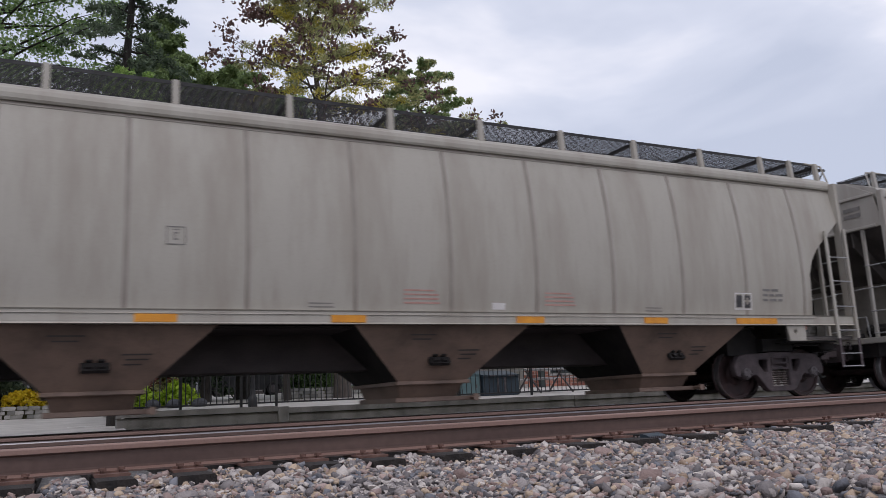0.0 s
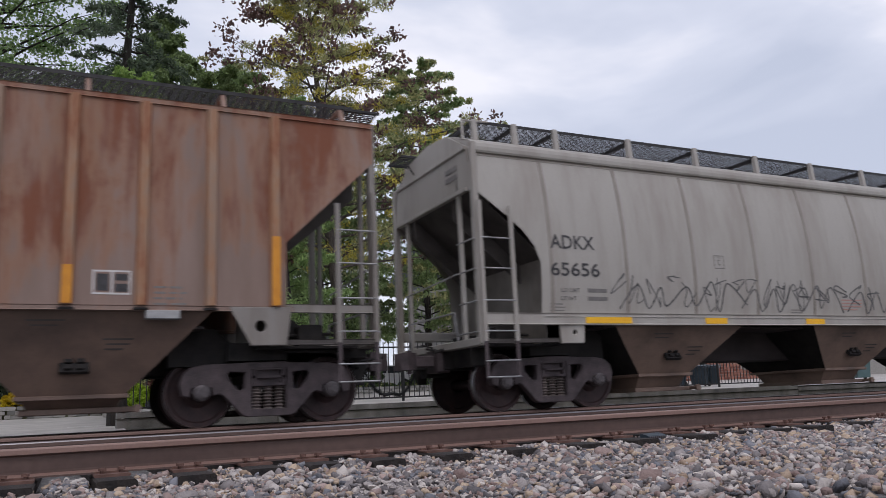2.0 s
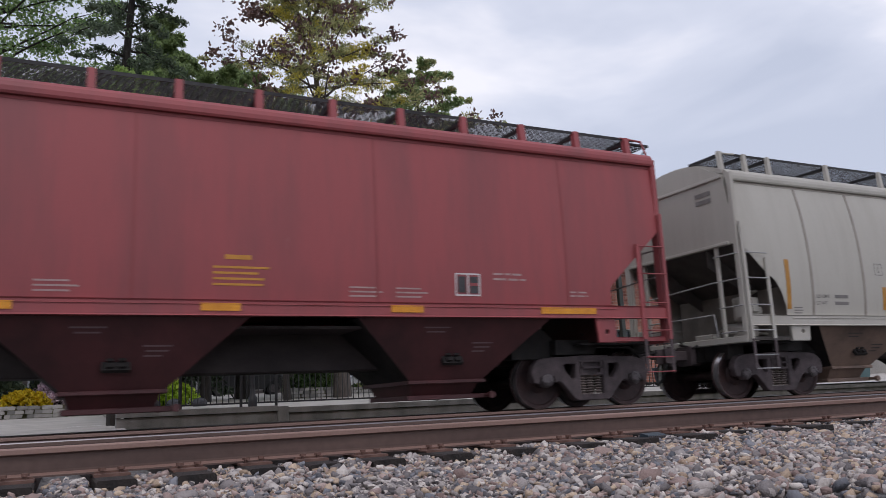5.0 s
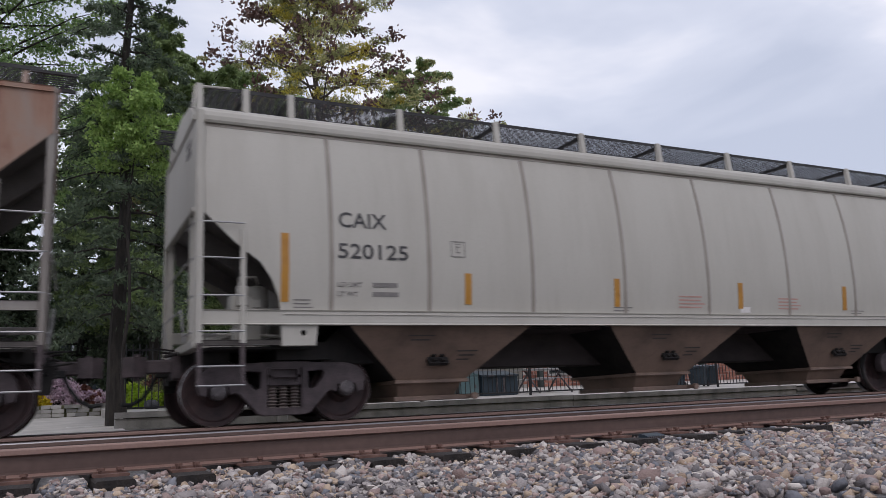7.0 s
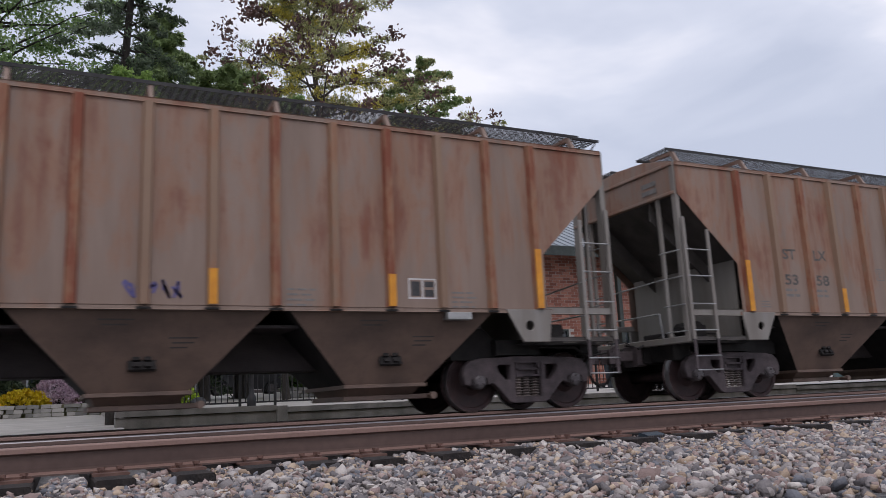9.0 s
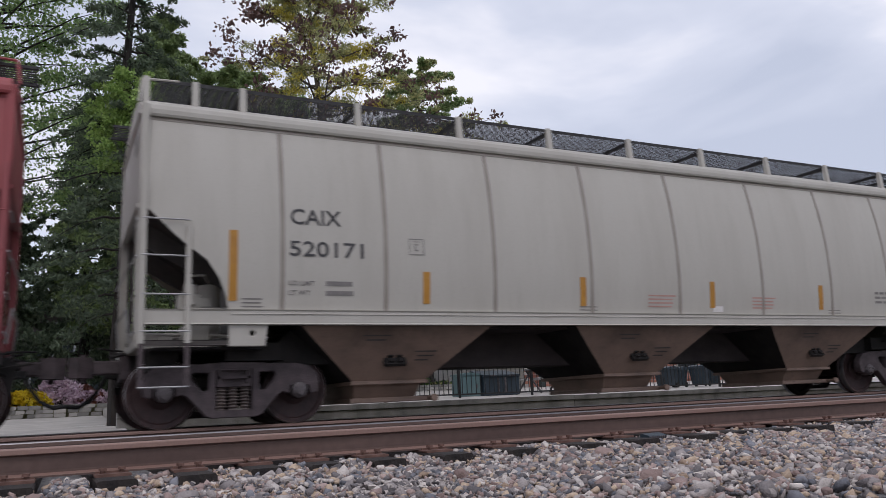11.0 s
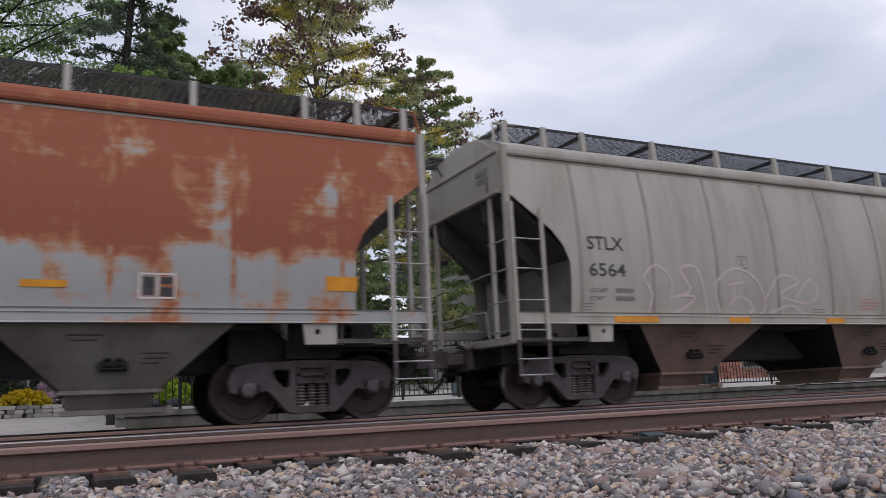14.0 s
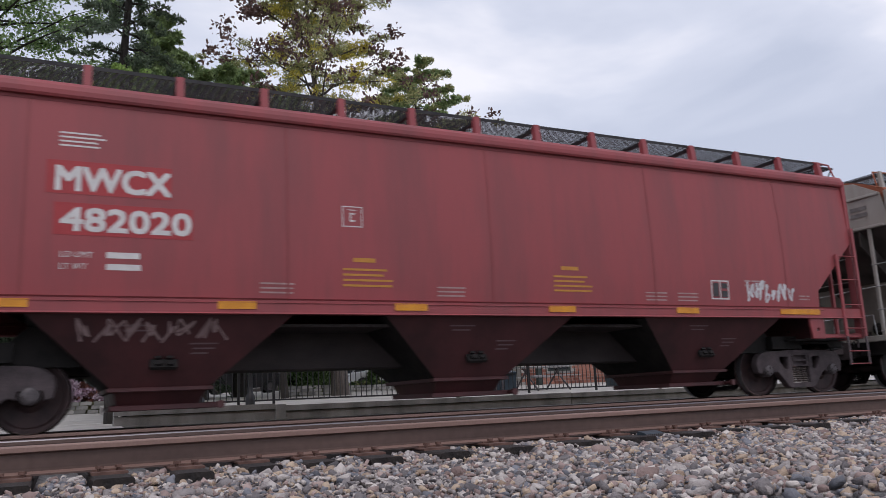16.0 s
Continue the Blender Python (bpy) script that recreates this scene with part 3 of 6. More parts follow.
def plate_frame(car, style, x, z, w, h, mat, seed):
    """The boxed consolidated stencil: a framed panel with dark fields."""
    s = Shape()
    t = 0.022
    for a, b, c, d in ((0, w, 0, t), (0, w, h - t, h), (0, t, t, h - t), (w - t, w, t, h - t), (w * .48, w * .48 + t, t, h - t)):
        s.add([(a, c, 0), (b, c, 0), (b, d, 0), (a, d, 0)], [(0, 1, 2, 3)])
    me = bpy.data.meshes.new("stencil_panel")
    me.from_pydata(s.v, [], s.f)
    me.materials.append(mat)
    part("stencil_panel", on_side(me, style, x, z, .005), car)
    s = Shape()
    for a, b, c, d in ((.10, .42, .15, .85), (.58, .92, .12, .45), (.58, .92, .58, .85)):
        s.add([(a * w, c * h, 0), (b * w, c * h, 0), (b * w, d * h, 0), (a * w, d * h, 0)], [(0, 1, 2, 3)])
    me = bpy.data.meshes.new("stencil_field")
    me.from_pydata(s.v, [], s.f)
    me.materials.append(INK)
    part("stencil_field", on_side(me, style, x, z, .004), car)


def small_frame(car, style, x, z, w, mat):
    s = Shape()
    t = 0.014
    for a, b, c, d in ((0, w, 0, t), (0, w, w - t, w), (0, t, t, w - t), (w - t, w, t, w - t), (w * .38, w * .62, w * .25, w * .34), (w * .38, w * .44, w * .34, w * .6), (w * .38, w * .62, w * .6, w * .68), (w * .3, w * .7, w * .8, w * .84)):
        s.add([(a, c, 0), (b, c, 0), (b, d, 0), (a, d, 0)], [(0, 1, 2, 3)])
    me = bpy.data.meshes.new("stencil_frame")
    me.from_pydata(s.v, [], s.f)
    me.materials.append(mat)
    part("stencil_frame", on_side(me, style, x, z, .004), car)


def hopper_mesh(w, zt, zb, ht, mat_y=1.48, bottom=0.56, gate=0.24):
    """One slope-sided outlet bay with its lip and gate."""
    s = Shape()
    t, b, yb = w / 2, bottom, 0.92
    s.add([(-t, -mat_y, zt), (t, -mat_y, zt), (t, mat_y, zt), (-t, mat_y, zt), (-b, -yb, zb), (b, -yb, zb), (b, yb, zb), (-b, yb, zb)],
          [(0, 1, 2, 3), (7, 6, 5, 4), (0, 4, 5, 1), (2, 6, 7, 3)])
    # the cross slopes over the track, in black standing for shade and grime
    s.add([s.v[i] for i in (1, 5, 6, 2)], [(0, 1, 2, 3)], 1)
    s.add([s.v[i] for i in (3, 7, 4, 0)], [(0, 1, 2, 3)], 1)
    return s


def gate_mesh(zb, gate, bottom):
    s = Shape()
    b = bottom
    s.bar(-b - .05, b + .05, -.97, .97, zb - .035, zb + .02, .008, "x")
    s.add([(-b * .95, -.86, zb - .035), (b * .95, -.86, zb - .035), (b * .95, .86, zb - .035), (-b * .95, .86, zb - .035),
           (-b * .86, -.72, gate + .05), (b * .86, -.72, gate + .05), (b * .86, .72, gate + .05), (-b * .86, .72, gate + .05)],
          [(0, 4, 5, 1), (1, 5, 6, 2), (2, 6, 7, 3), (3, 7, 4, 0), (7, 6, 5, 4)])
    s.bar(-b * 1.0, b * 1.3, -.80, .80, gate - .01, gate + .06, .008, "x")
    s.rod((b * 1.25, -.98, gate + .03), (b * 1.25, .98, gate + .03), .03, 8)
    for y in (-.98, .98):
        s.lathe([(.055, -.03), (.055, .03)], "y", (b * 1.25, y, gate + .03), 8)
    return s


def vibrator_mesh():
    s = Shape()
    s.bar(-.17, .17, -.03, .03, -.09, .10, .01, "y")
    for x in (-.07, .07):
        for z in (-.04, .05):
            s.bar(x - .045, x + .045, -.075, -.02, z - .03, z + .03, .008, "y")
    return s.mesh("shaker_bracket", STEEL_DARK)


def grating_mesh(L, deck, style):
    s = Shape()
    y0, y1 = -1.30, -.50
    if style == "rib":
        y0, y1 = -1.20, -.40
    for i in range(21):
        y = y0 + (y1 - y0) * i / 20
        s.box(-L / 2 + .15, L / 2 - .15, y - .0025, y + .0025, deck - .011, deck)
    n = int(L / .11)
    for i in range(n + 1):
        x = -L / 2 + .15 + (L - .30) * i / n
        s.box(x - .004, x + .004, y0, y1, deck - .010, deck - .003)
    s.box(-L / 2 + .15, L / 2 - .15, y0 - .012, y0, deck - .045, deck + .008)
    s.box(-L / 2 + .15, L / 2 - .15, y1, y1 + .012, deck - .045, deck + .008)
    return s.mesh("running_board", GRATING)


def deck_post_mesh(deck, top, style, mat):
    s = Shape()
    if style == "rib":
        s.prism([(-1.18, deck - .03), (-.55, deck - .03), (-.62, deck - .08), (-1.12, deck - .09), (-1.30, top + .03), (-1.36, top + .03)], -.03, .03, "x")
    elif style == "red":
        s.prism([(-1.42, top + .0), (-1.30, top + .0), (-1.27, deck - .02), (-1.36, deck + .0)], -.05, .05, "x")
        s.prism([(-1.34, deck - .03), (-.55, deck - .03), (-.55, deck - .07), (-1.30, deck - .10)], -.025, .025, "x", 1)
    else:
        s.prism([(-1.40, top + .05), (-1.31, top + .05), (-1.30, deck + .01), (-1.36, deck + .01)], -.042, .042, "x")
        s.prism([(-1.34, deck - .03), (-.55, deck - .03), (-.55, deck - .07), (-1.30, deck - .10)], -.025, .025, "x", 1)
    return s.mesh("running_board_bracket", mat, GRATING)


def build_car(style, L, paint, hop_mat, slope_mat, seam_mat, label):
    sp = SPEC[style]
    z0, z1 = sp["sill"]
    top, deck, kind = sp["top"], sp["deck"], sp["side"]
    key = (style, round(L, 2), paint.name)
    car = thing("hopper_car", label, "freight car", "cars of the passing train")
    frame_paint = FRAME_GREY if style == "rib" else GREY_PAINT if paint is PATCHY else paint
    # sides, ends, roof
    for sg in (-1, 1):
        part("side_sheet", once(("side", key, sg), lambda: side_mesh(style, L, sg, paint)), car)

    def chord(sg):
        yb = bulge(kind, top)
        s = Shape()
        if style == "rib":
            s.bar(-L / 2 + .01, L / 2 - .01, sg * (yb - .04), sg * (yb + .02), top - .05, top + .02, .01)
        else:
            pr = [(sg * (yb - .10), top - .10), (sg * (yb + .065), top - .10), (sg * (yb + .082), top - .07), (sg * (yb + .085), top - .01), (sg * (yb + .07), top + .05),
                  (sg * (yb + .03), top + .10), (sg * (yb - .04), top + .13), (sg * (yb - .16), top + .14)]
            s.prism(pr, -L / 2 + .02, L / 2 - .02, "x")
        return s.mesh("top_chord", paint)

    def sill(sg):
        s = Shape()
        y = 1.60
        if style == "rib":
            s.bar(-L / 2 + 1.2, L / 2 - 1.2, sg * 1.50, sg * 1.57, z0 - .02, z1, .01)
        else:
            s.bar(-L / 2, L / 2, sg * 1.52, sg * (y + .025), z0, z1, .02)
        return s.mesh("side_sill", paint)

    for sg in (-1, 1):
        part("top_chord", once(("chord", key, sg), lambda: chord(sg)), car)
        part("side_sill", once(("sill", key, sg), lambda: sill(sg)), car)
        if style != "rib":
            part("sill_flange", once(("flange", key, sg), lambda: Shape().bar(-L / 2 + 1.1, L / 2 - 1.1, sg * 1.50, sg * 1.629, z1 - .055, z1 + .004, .01).mesh("sill_flange", paint)), car)
        for e in (-1, 1):
            part("platform_bar", once(("platform", key, sg, e), lambda: Shape().bar(e * (L / 2 - .02), e * (L / 2 - sp["gusset"][0]), sg * 1.48, sg * 1.56, 1.03, 1.10, .01).mesh("platform_bar", slope_mat if style != "red" else paint)), car)
            if style == "rib":
                part("end_sill_bar", once(("endsill", key, sg, e), lambda: Shape().bar(e * (L / 2 - .02), e * (L / 2 - 1.3), sg * 1.48, sg * 1.56, 1.46, 1.57, .01).mesh("end_sill_bar", frame_paint)), car)

    def roof():
        s = Shape()
        yb = bulge(kind, top) - .02
        hump, edge = (.24, .02) if style == "rib" else (.36, .10)
        pr = [(yb * u, top + edge + hump * (1 - abs(u) ** 2.2)) for u in [i / 9 - 1 for i in range(19)]]
        s.prism(pr + [(yb - .02, top - .02), (-yb + .02, top - .02)], -L / 2 + .03, L / 2 - .03, "x")
        s.bar(-L / 2 + .5, L / 2 - .5, -.30, .30, top + .22, top + .50 if style != 'rib' else top + .36, .03)
        return s.mesh("roof", paint)

    part("roof", once(("roof", key), roof), car)
    zc = CUTS[style][0][1]

    def end_sheet():
        s = Shape()
        y1, y2 = bulge(kind, zc) - .015, bulge(kind, top) - .03
        s.prism([(-y1, zc), (y1, zc), (y2, top), (.8, top + (.20 if style == 'rib' else .33)), (0, top + (.25 if style == 'rib' else .44)), (-.8, top + (.20 if style == 'rib' else .33)), (-y2, top)], -.02, .02, "x")
        for z in (zc + .02, top - .02):
            s.bar(-.035, .055, -y2, y2, z - .03, z + .03, .01, "y")
        return s.mesh("end_sheet", GREY_PAINT if paint is PATCHY else paint)

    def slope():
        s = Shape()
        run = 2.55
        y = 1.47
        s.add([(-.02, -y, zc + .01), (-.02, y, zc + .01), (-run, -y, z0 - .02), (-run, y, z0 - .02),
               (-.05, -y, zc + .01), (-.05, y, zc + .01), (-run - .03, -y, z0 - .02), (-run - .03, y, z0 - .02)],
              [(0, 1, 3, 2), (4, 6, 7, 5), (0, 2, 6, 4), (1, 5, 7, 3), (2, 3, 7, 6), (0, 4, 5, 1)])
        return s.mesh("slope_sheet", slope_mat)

    def end_frame():
        """Corner posts, struts, end platform and draft sill of one end."""
        s = Shape()
        y = bulge(kind, 2.0) - .06
        for sg in (-1, 1):
            s.bar(-.06, .035, sg * (y - .07), sg * (y + .045), 1.02, top + .02, .012, "z")
            s.bar(-.05, .02, sg * 1.02 - .035, sg * 1.02 + .035, 1.05, zc + .25, .01, "z")
            s.bar(-1.3, 0, sg * .62 - .05, sg * .62 + .05, 1.02, 1.12, .01)
        s.bar(-.10, .04, -y, y, 1.0, 1.12, .012, "y")
        return s.mesh("end_frame", frame_paint)

    def draft():
        s = Shape()
        s.bar(-2.9, -.02, -.24, .24, .70, 1.05, .02)
        s.box(-1.95, -1.15, -1.05, 1.05, .86, 1.10)
        s.prism([(-2.7, 1.3), (-2.1, 1.3), (-1.7, .95), (-1.9, .8), (-2.7, .8)], -.9, .9)
        s.box(-1.6, -.2, -1.3, 1.3, 1.00, 1.03)
        return s.mesh("draft_sill", STEEL_DARK)

    def coupler():
        s = Shape()
        s.bar(-.1, .50, -.08, .08, .76, .95, .02)
        s.bar(-.12, .10, -.20, .20, .66, 1.03, .03)
        s.prism([(.42, -.17), (.60, -.19), (.74, -.10), (.74, -.04), (.62, .00), (.62, .10), (.74, .20), (.62, .24), (.44, .14)], .72, .99, "z")
        s.rod((.56, .12, .66), (.56, .12, 1.03), .045, 10)
        s.path([(0, -.02, 1.08), (.02, -1.2, 1.06), (.02, -1.42, .98), (.02, -1.42, .84)], .016)
        return s.mesh("coupler", TRUCK_STEEL)

    def rigging():
        # brake levers, rods, pipe and the uncoupling gear around the draft sill
        s = Shape()
        rnd = random.Random(3)
        s.bar(-.35, .02, -1.05, -.55, .86, 1.06, .02)
        s.bar(-.30, .10, -.50, -.24, .60, .98, .03)
        s.bar(-.55, -.15, .3, .9, .72, 1.05, .02)
        s.prism([(-.05, .50), (.12, .50), (.18, .92), (-.10, .92)], -.62, -.56, "y")
        for _ in range(9):
            x, y, z = rnd.uniform(-.9, 0), rnd.uniform(-1.2, .3), rnd.uniform(.72, 1.1)
            s.rod((x, y, z), (x + rnd.uniform(.2, .5), y + rnd.uniform(-.4, .4), z + rnd.uniform(-.15, .12)), rnd.uniform(.012, .03))
        s.path([(-1.2, -1.1, .98), (-.5, -1.12, .96), (-.1, -.9, .80), (.12, -.45, .72), (.20, -.36, .74)], .022)
        return s.mesh("brake_rigging", STEEL_DARK)

    def hose():
        s = Shape()
        pts = [(.25, -.30, .76), (.32, -.30, .60), (.45, -.27, .42), (.60, -.22, .34), (.74, -.18, .36)]
        s.path([tuple(p) for p in [Vector(a) for a in pts]], .028, 8)
        s.bar(.10, .28, -.35, -.25, .72, .82, .01)
        return s.mesh("air_hose", RUBBER)

    def ladder():
        s = Shape()
        y = bulge(kind, 2.0) + .055
        zt = zc - .28 if style != "rib" else 3.0
        s.bar(-.60, -.53, -y - .012, -y + .035, 1.05, zt, .01, "z")
        s.bar(-.055, .02, -y - .012, -y + .035, 1.05, 3.2, .01, "z")
        return s.mesh("ladder_stile", frame_paint)

    def rungs():
        s = Shape()
        y = bulge(kind, 2.0) + .06
        s.rod((-.58, -y, 0), (0, -y, 0), .012)
        return s.mesh("rung", SEAM_RED if style == "red" else GALVANISED)

    def stirrup():
        s = Shape()
        y = bulge(kind, 2.0) + .06
        s.bar(-.03, .03, -y, -y + .02, .50, 1.06, .004, "z")
        return s.mesh("stirrup_hanger", TRUCK_STEEL)

    def end_ladder():
        s = Shape()
        y = bulge(kind, 2.0)
        for z in (2.62, 2.15, 1.66, 1.20):
            s.rod((.055, -y + .03, z), (.055, -1.0, z), .013)
        s.rod((.07, -1.0, 2.15), (.12, .9, 2.05), .014)
        s.path([(.05, -.9, 1.12), (.10, -.9, 1.55), (.10, .9, 1.55), (.05, .9, 1.12)], .016)
        return s.mesh("end_ladder", GALVANISED)

    def gear():
        s = Shape()
        s.lathe([(.12, -.35), (.14, -.33), (.14, .18), (.12, .2)], "y", (-1.0, -.35, 1.32), 14)
        s.bar(-.95, -.6, -.95, -.65, 1.03, 1.36, .03, "y")
        s.bar(-.55, -.35, -.35, .1, 1.03, 1.25, .02, "y")
        s.rod((-1.3, -.9, 1.2), (-.4, -.7, 1.25), .025)
        s.rod((-1.3, .3, 1.4), (-.2, -.5, 1.15), .02)
        return s.mesh("brake_cylinder", STEEL_DARK if style != "caix" else paint)

    def gusset():
        a, b = sp["gusset"]
        m = (a + b) / 2
        zt = z0 + .02
        if style == "rib":
            loop = [(-b, zt), (-a + .06, zt), (-a, 1.03), (-b + .26, 1.03)]
        else:
            loop = [(-b, zt + .10), (-a, zt + .10), (-a, 1.02), (-b + .04, 1.02)]
        return outline("bolster_gusset", [loop, circle(-b + .20 if style != "rib" else -m + .02, 1.18 if style != "rib" else 1.27, .05 if style != "rib" else .085)], 0.06, frame_paint)

    for e, rz in ((1, 0), (-1, 180)):
        at = pose(e * L / 2, 0, 0, 0, 0, rz)
        flip = pose(e * L / 2, 0, 0) if e > 0 else Matrix.Translation((-L / 2, 0, 0)) @ Matrix.Diagonal((-1, 1, 1, 1))
        ef = part("end_frame", once(("end_frame", key), end_frame), car, "", at)
        es = part("end_sheet", once(("end_sheet", key), end_sheet), car, "", at)
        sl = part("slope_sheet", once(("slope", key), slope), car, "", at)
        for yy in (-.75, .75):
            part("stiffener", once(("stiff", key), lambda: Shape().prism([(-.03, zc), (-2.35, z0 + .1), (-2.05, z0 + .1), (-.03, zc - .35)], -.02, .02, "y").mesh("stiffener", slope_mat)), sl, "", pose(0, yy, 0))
        bx = 1.33 if style == "rib" else 1.24
        zs = zc + (z0 - zc) * (bx - .03) / 2.53 - .03
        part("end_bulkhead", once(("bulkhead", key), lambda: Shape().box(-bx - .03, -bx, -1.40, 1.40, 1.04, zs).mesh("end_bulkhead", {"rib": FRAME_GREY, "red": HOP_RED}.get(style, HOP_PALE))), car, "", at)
        part("draft_sill", once(("draft", style), draft), car, "", at)
        part("coupler", once(("coupler",), coupler), car, "brown cast coupler", at)
        part("brake_rigging", once(("rigging",), rigging), car, "grimy black levers and rods", at)["kind"] = "stuff"
        part("air_hose", once(("hose",), hose), car, "black rubber air hose", at)
        # ladders and clutter are on the camera's side, mirrored end for end
        for nm, fn in (("ladder", ladder), ("rung", rungs), ("stirrup_hanger", stirrup), ("end_ladder", end_ladder), ("brake_cylinder", gear), ("bolster_gusset", gusset)):
            base = once((nm, key), fn)
            if e < 0:
                def mirrored(base=base):
                    me = base.copy()
                    me.transform(Matrix.Diagonal((-1, 1, 1, 1)))
                    me.flip_normals()
                    return me
                base = once((nm, key, "mirror"), mirrored)
            y = -1.575 if nm == "bolster_gusset" else 0
            if nm == "rung":
                for z in (2.62, 2.15, 1.66, 1.20, .76, .52):
                    part("rung", base, lad, "", pose(0, 0, z))
                continue
            if nm == "stirrup_hanger":
                for x in (-.56, -.02):
                    part(nm, base, lad, "", pose(e * x, 0, 0))
                continue
            made = part(nm, base, car, "", pose(e * L / 2, y, 0))
            if nm == "ladder":
                lad = made
            if nm == "bolster_gusset":
                part(nm, base, car, "", pose(e * L / 2, -y, 0))
        truck(car, e * (L / 2 - sp["truck"]))

    # control valve and reservoir on the platform of the smaller grey cars
    if style == "caix":
        def valve():
            s = Shape()
            s.lathe([(.05, -.02), (.15, 0), (.16, .05), (.16, .42), (.15, .46), (.05, .48)], "z", (1.0, -.55, 1.48), 16)
            s.bar(.52, .80, -1.15, -.85, 1.52, 1.74, .03)
            s.bar(.58, .72, -1.22, -1.12, 1.58, 1.86, .02)
            s.bar(.80, .92, -1.12, -.92, 1.56, 1.70, .02)
            s.rod((.50, -1.2, 1.52), (1.15, -1.2, 1.54), .02)
            s.path([(.60, -1.16, 1.84), (.62, -1.16, 1.98), (.85, -1.1, 2.0), (.95, -.8, 1.95)], .016)
            return s.mesh("brake_valve", paint)
        part("brake_valve", once(("valve",), valve), car, "pale grey brake valve and reservoir", pose(-L / 2, 0, 0))

    # centre sill between the bays
    def centre():
        s = Shape()
        s.bar(-L / 2 + 2.3, L / 2 - 2.3, -.28, .28, .72, 1.34, .02)
        s.box(-L / 2 + 2.3, L / 2 - 2.3, -1.22, 1.22, 1.27, 1.31)
        return s.mesh("centre_sill", SILL_STEEL)

    part("centre_sill", once(("centre", style, round(L, 2)), centre), car)

    # hopper bays
    if style == "rib":
        lo, hi = 2.22, L - 2.22
        w = (hi - lo - 3 * .24) / 4
        centres = [lo + w / 2 + i * (w + .24) - L / 2 for i in range(4)]
        zt, zb, gate, bot = z0 + .0, .46, .26, .60
    elif style == "caix":
        w, zt, zb, gate, bot = 2.95, z0, .52, .24, .56
        centres = [-4.55, -.05, 4.30]
    elif style == "red":
        w, zt, zb, gate, bot = 3.2, z0, .50, .24, .60
        centres = [-4.68, -.12, 4.58]
    else:
        w, zt, zb, gate, bot = 2.85, z0, .50, .22, .56
        centres = [-4.76, -.05, 4.55]
    for c in centres:
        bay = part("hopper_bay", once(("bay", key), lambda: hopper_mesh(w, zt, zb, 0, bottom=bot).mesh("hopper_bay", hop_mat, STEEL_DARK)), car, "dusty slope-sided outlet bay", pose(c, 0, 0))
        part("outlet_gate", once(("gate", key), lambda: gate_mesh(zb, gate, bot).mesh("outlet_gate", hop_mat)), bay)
        def bay_marks():
            s = Shape()
            for x, z, w in ((-.55, zt - .14, .42), (-.50, zt - .20, .30), (.30, zt - .36, .36), (.34, zt - .42, .28), (.32, zt - .48, .22)):
                a, b = (-1.486 + (zt - h) * .56 / (zt - zb) for h in (z, z + .02))
                s.add([(x, a, z), (x + w, a, z), (x + w, b, z + .02), (x, b, z + .02)], [(0, 1, 2, 3)])
            return s.mesh("stencil", SPRAY_GREY if style == "red" else SHADE_STEEL)
        part("stencil", once(("bay_marks", key), bay_marks), bay)["kind"] = "stuff"
        tilt = math.degrees(math.atan2(1.48 - .92, zt - zb))
        part("shaker_bracket", once(("vibrator",), vibrator_mesh), bay, "", pose(0, -.92 - .56 * (.82 - zb) / (zt - zb) - .02, .82, -tilt + 0))

    # seams or ribs
    span = L - 2 * sp["seam0"]
    seam_xs = [sp["seam0"] + span * i / (sp["seams"] - 1) for i in range(sp["seams"])]
    if style == "caix":
        seam_xs = [1.78, 3.27, 5.05, 6.85, 8.70, L - 5.50, L - 3.65, L - 1.95]
    for x in seam_xs:
        x -= L / 2
        for sg in (-1, 1):
            if style == "rib":
                def rib(sg=sg):
                    s = Shape()
                    s.prism([(-.075, sg * 1.548), (-.05, sg * 1.635), (.05, sg * 1.635), (.075, sg * 1.548)], 1.53, top - .05, "z")
                    return s.mesh("side_rib", seam_mat)
                part("side_rib", once(("rib", key, sg), rib), car, "", pose(x, 0, 0))
            else:
                w2 = .018 if style == "red" else .032
                part("panel_seam", once(("seam", key, sg), lambda: strip_on_side(style, -w2, w2, z1 + .01, top - .16, .005, sg, seam_mat, 10, "panel_seam")), car, "", pose(x, 0, 0))
    if style == "rib":
        for i in range(sp["seams"]):
            x = -L / 2 + sp["seam0"] + span * i / (sp["seams"] - 1)
            part("rib_foot", once(("foot",), lambda: Shape().box(-.09, .09, -1.60, -1.50, 1.475, 1.50).mesh("rib_foot", STEEL_DARK)), car, "", pose(x, 0, 0))

    # dark strip painted below the chord as the shadow of its overhang
    if style != "rib":
        part("drip_line", once(("chord_shade", key), lambda: strip_on_side(style, -L / 2 + .04, L / 2 - .04, top - .150, top - .104, .006, -1, SEAM_RED if style == "red" else SEAM_GREY, 2, "drip_line")), car, "dark painted shadow line under the top chord")
    for z in (top - .30, top - .44):
        part("stencil", once(("end_stencil", style, z), lambda: Shape().box(-.030, -.024, -1.06, -.66, z, z + .085).mesh("stencil", WHITE_SOFT if style == "red" else INK_SOFT)), car, "", pose(-L / 2, 0, 0))["kind"] = "stuff"

    # running boards and their brackets
    for rz in (0, 180):
        part("running_board", once(("grating", style, round(L, 2)), lambda: grating_mesh(L, deck, style)), car, "dark steel grating walkway", pose(0, 0, 0, 0, 0, rz))
    first, step = {"grey": (.18, 1.58), "caix": (.18, 1.60), "red": (.35, 1.12), "rib": (.35, 1.66)}[style]
    n = round((L - 2 * first) / step)
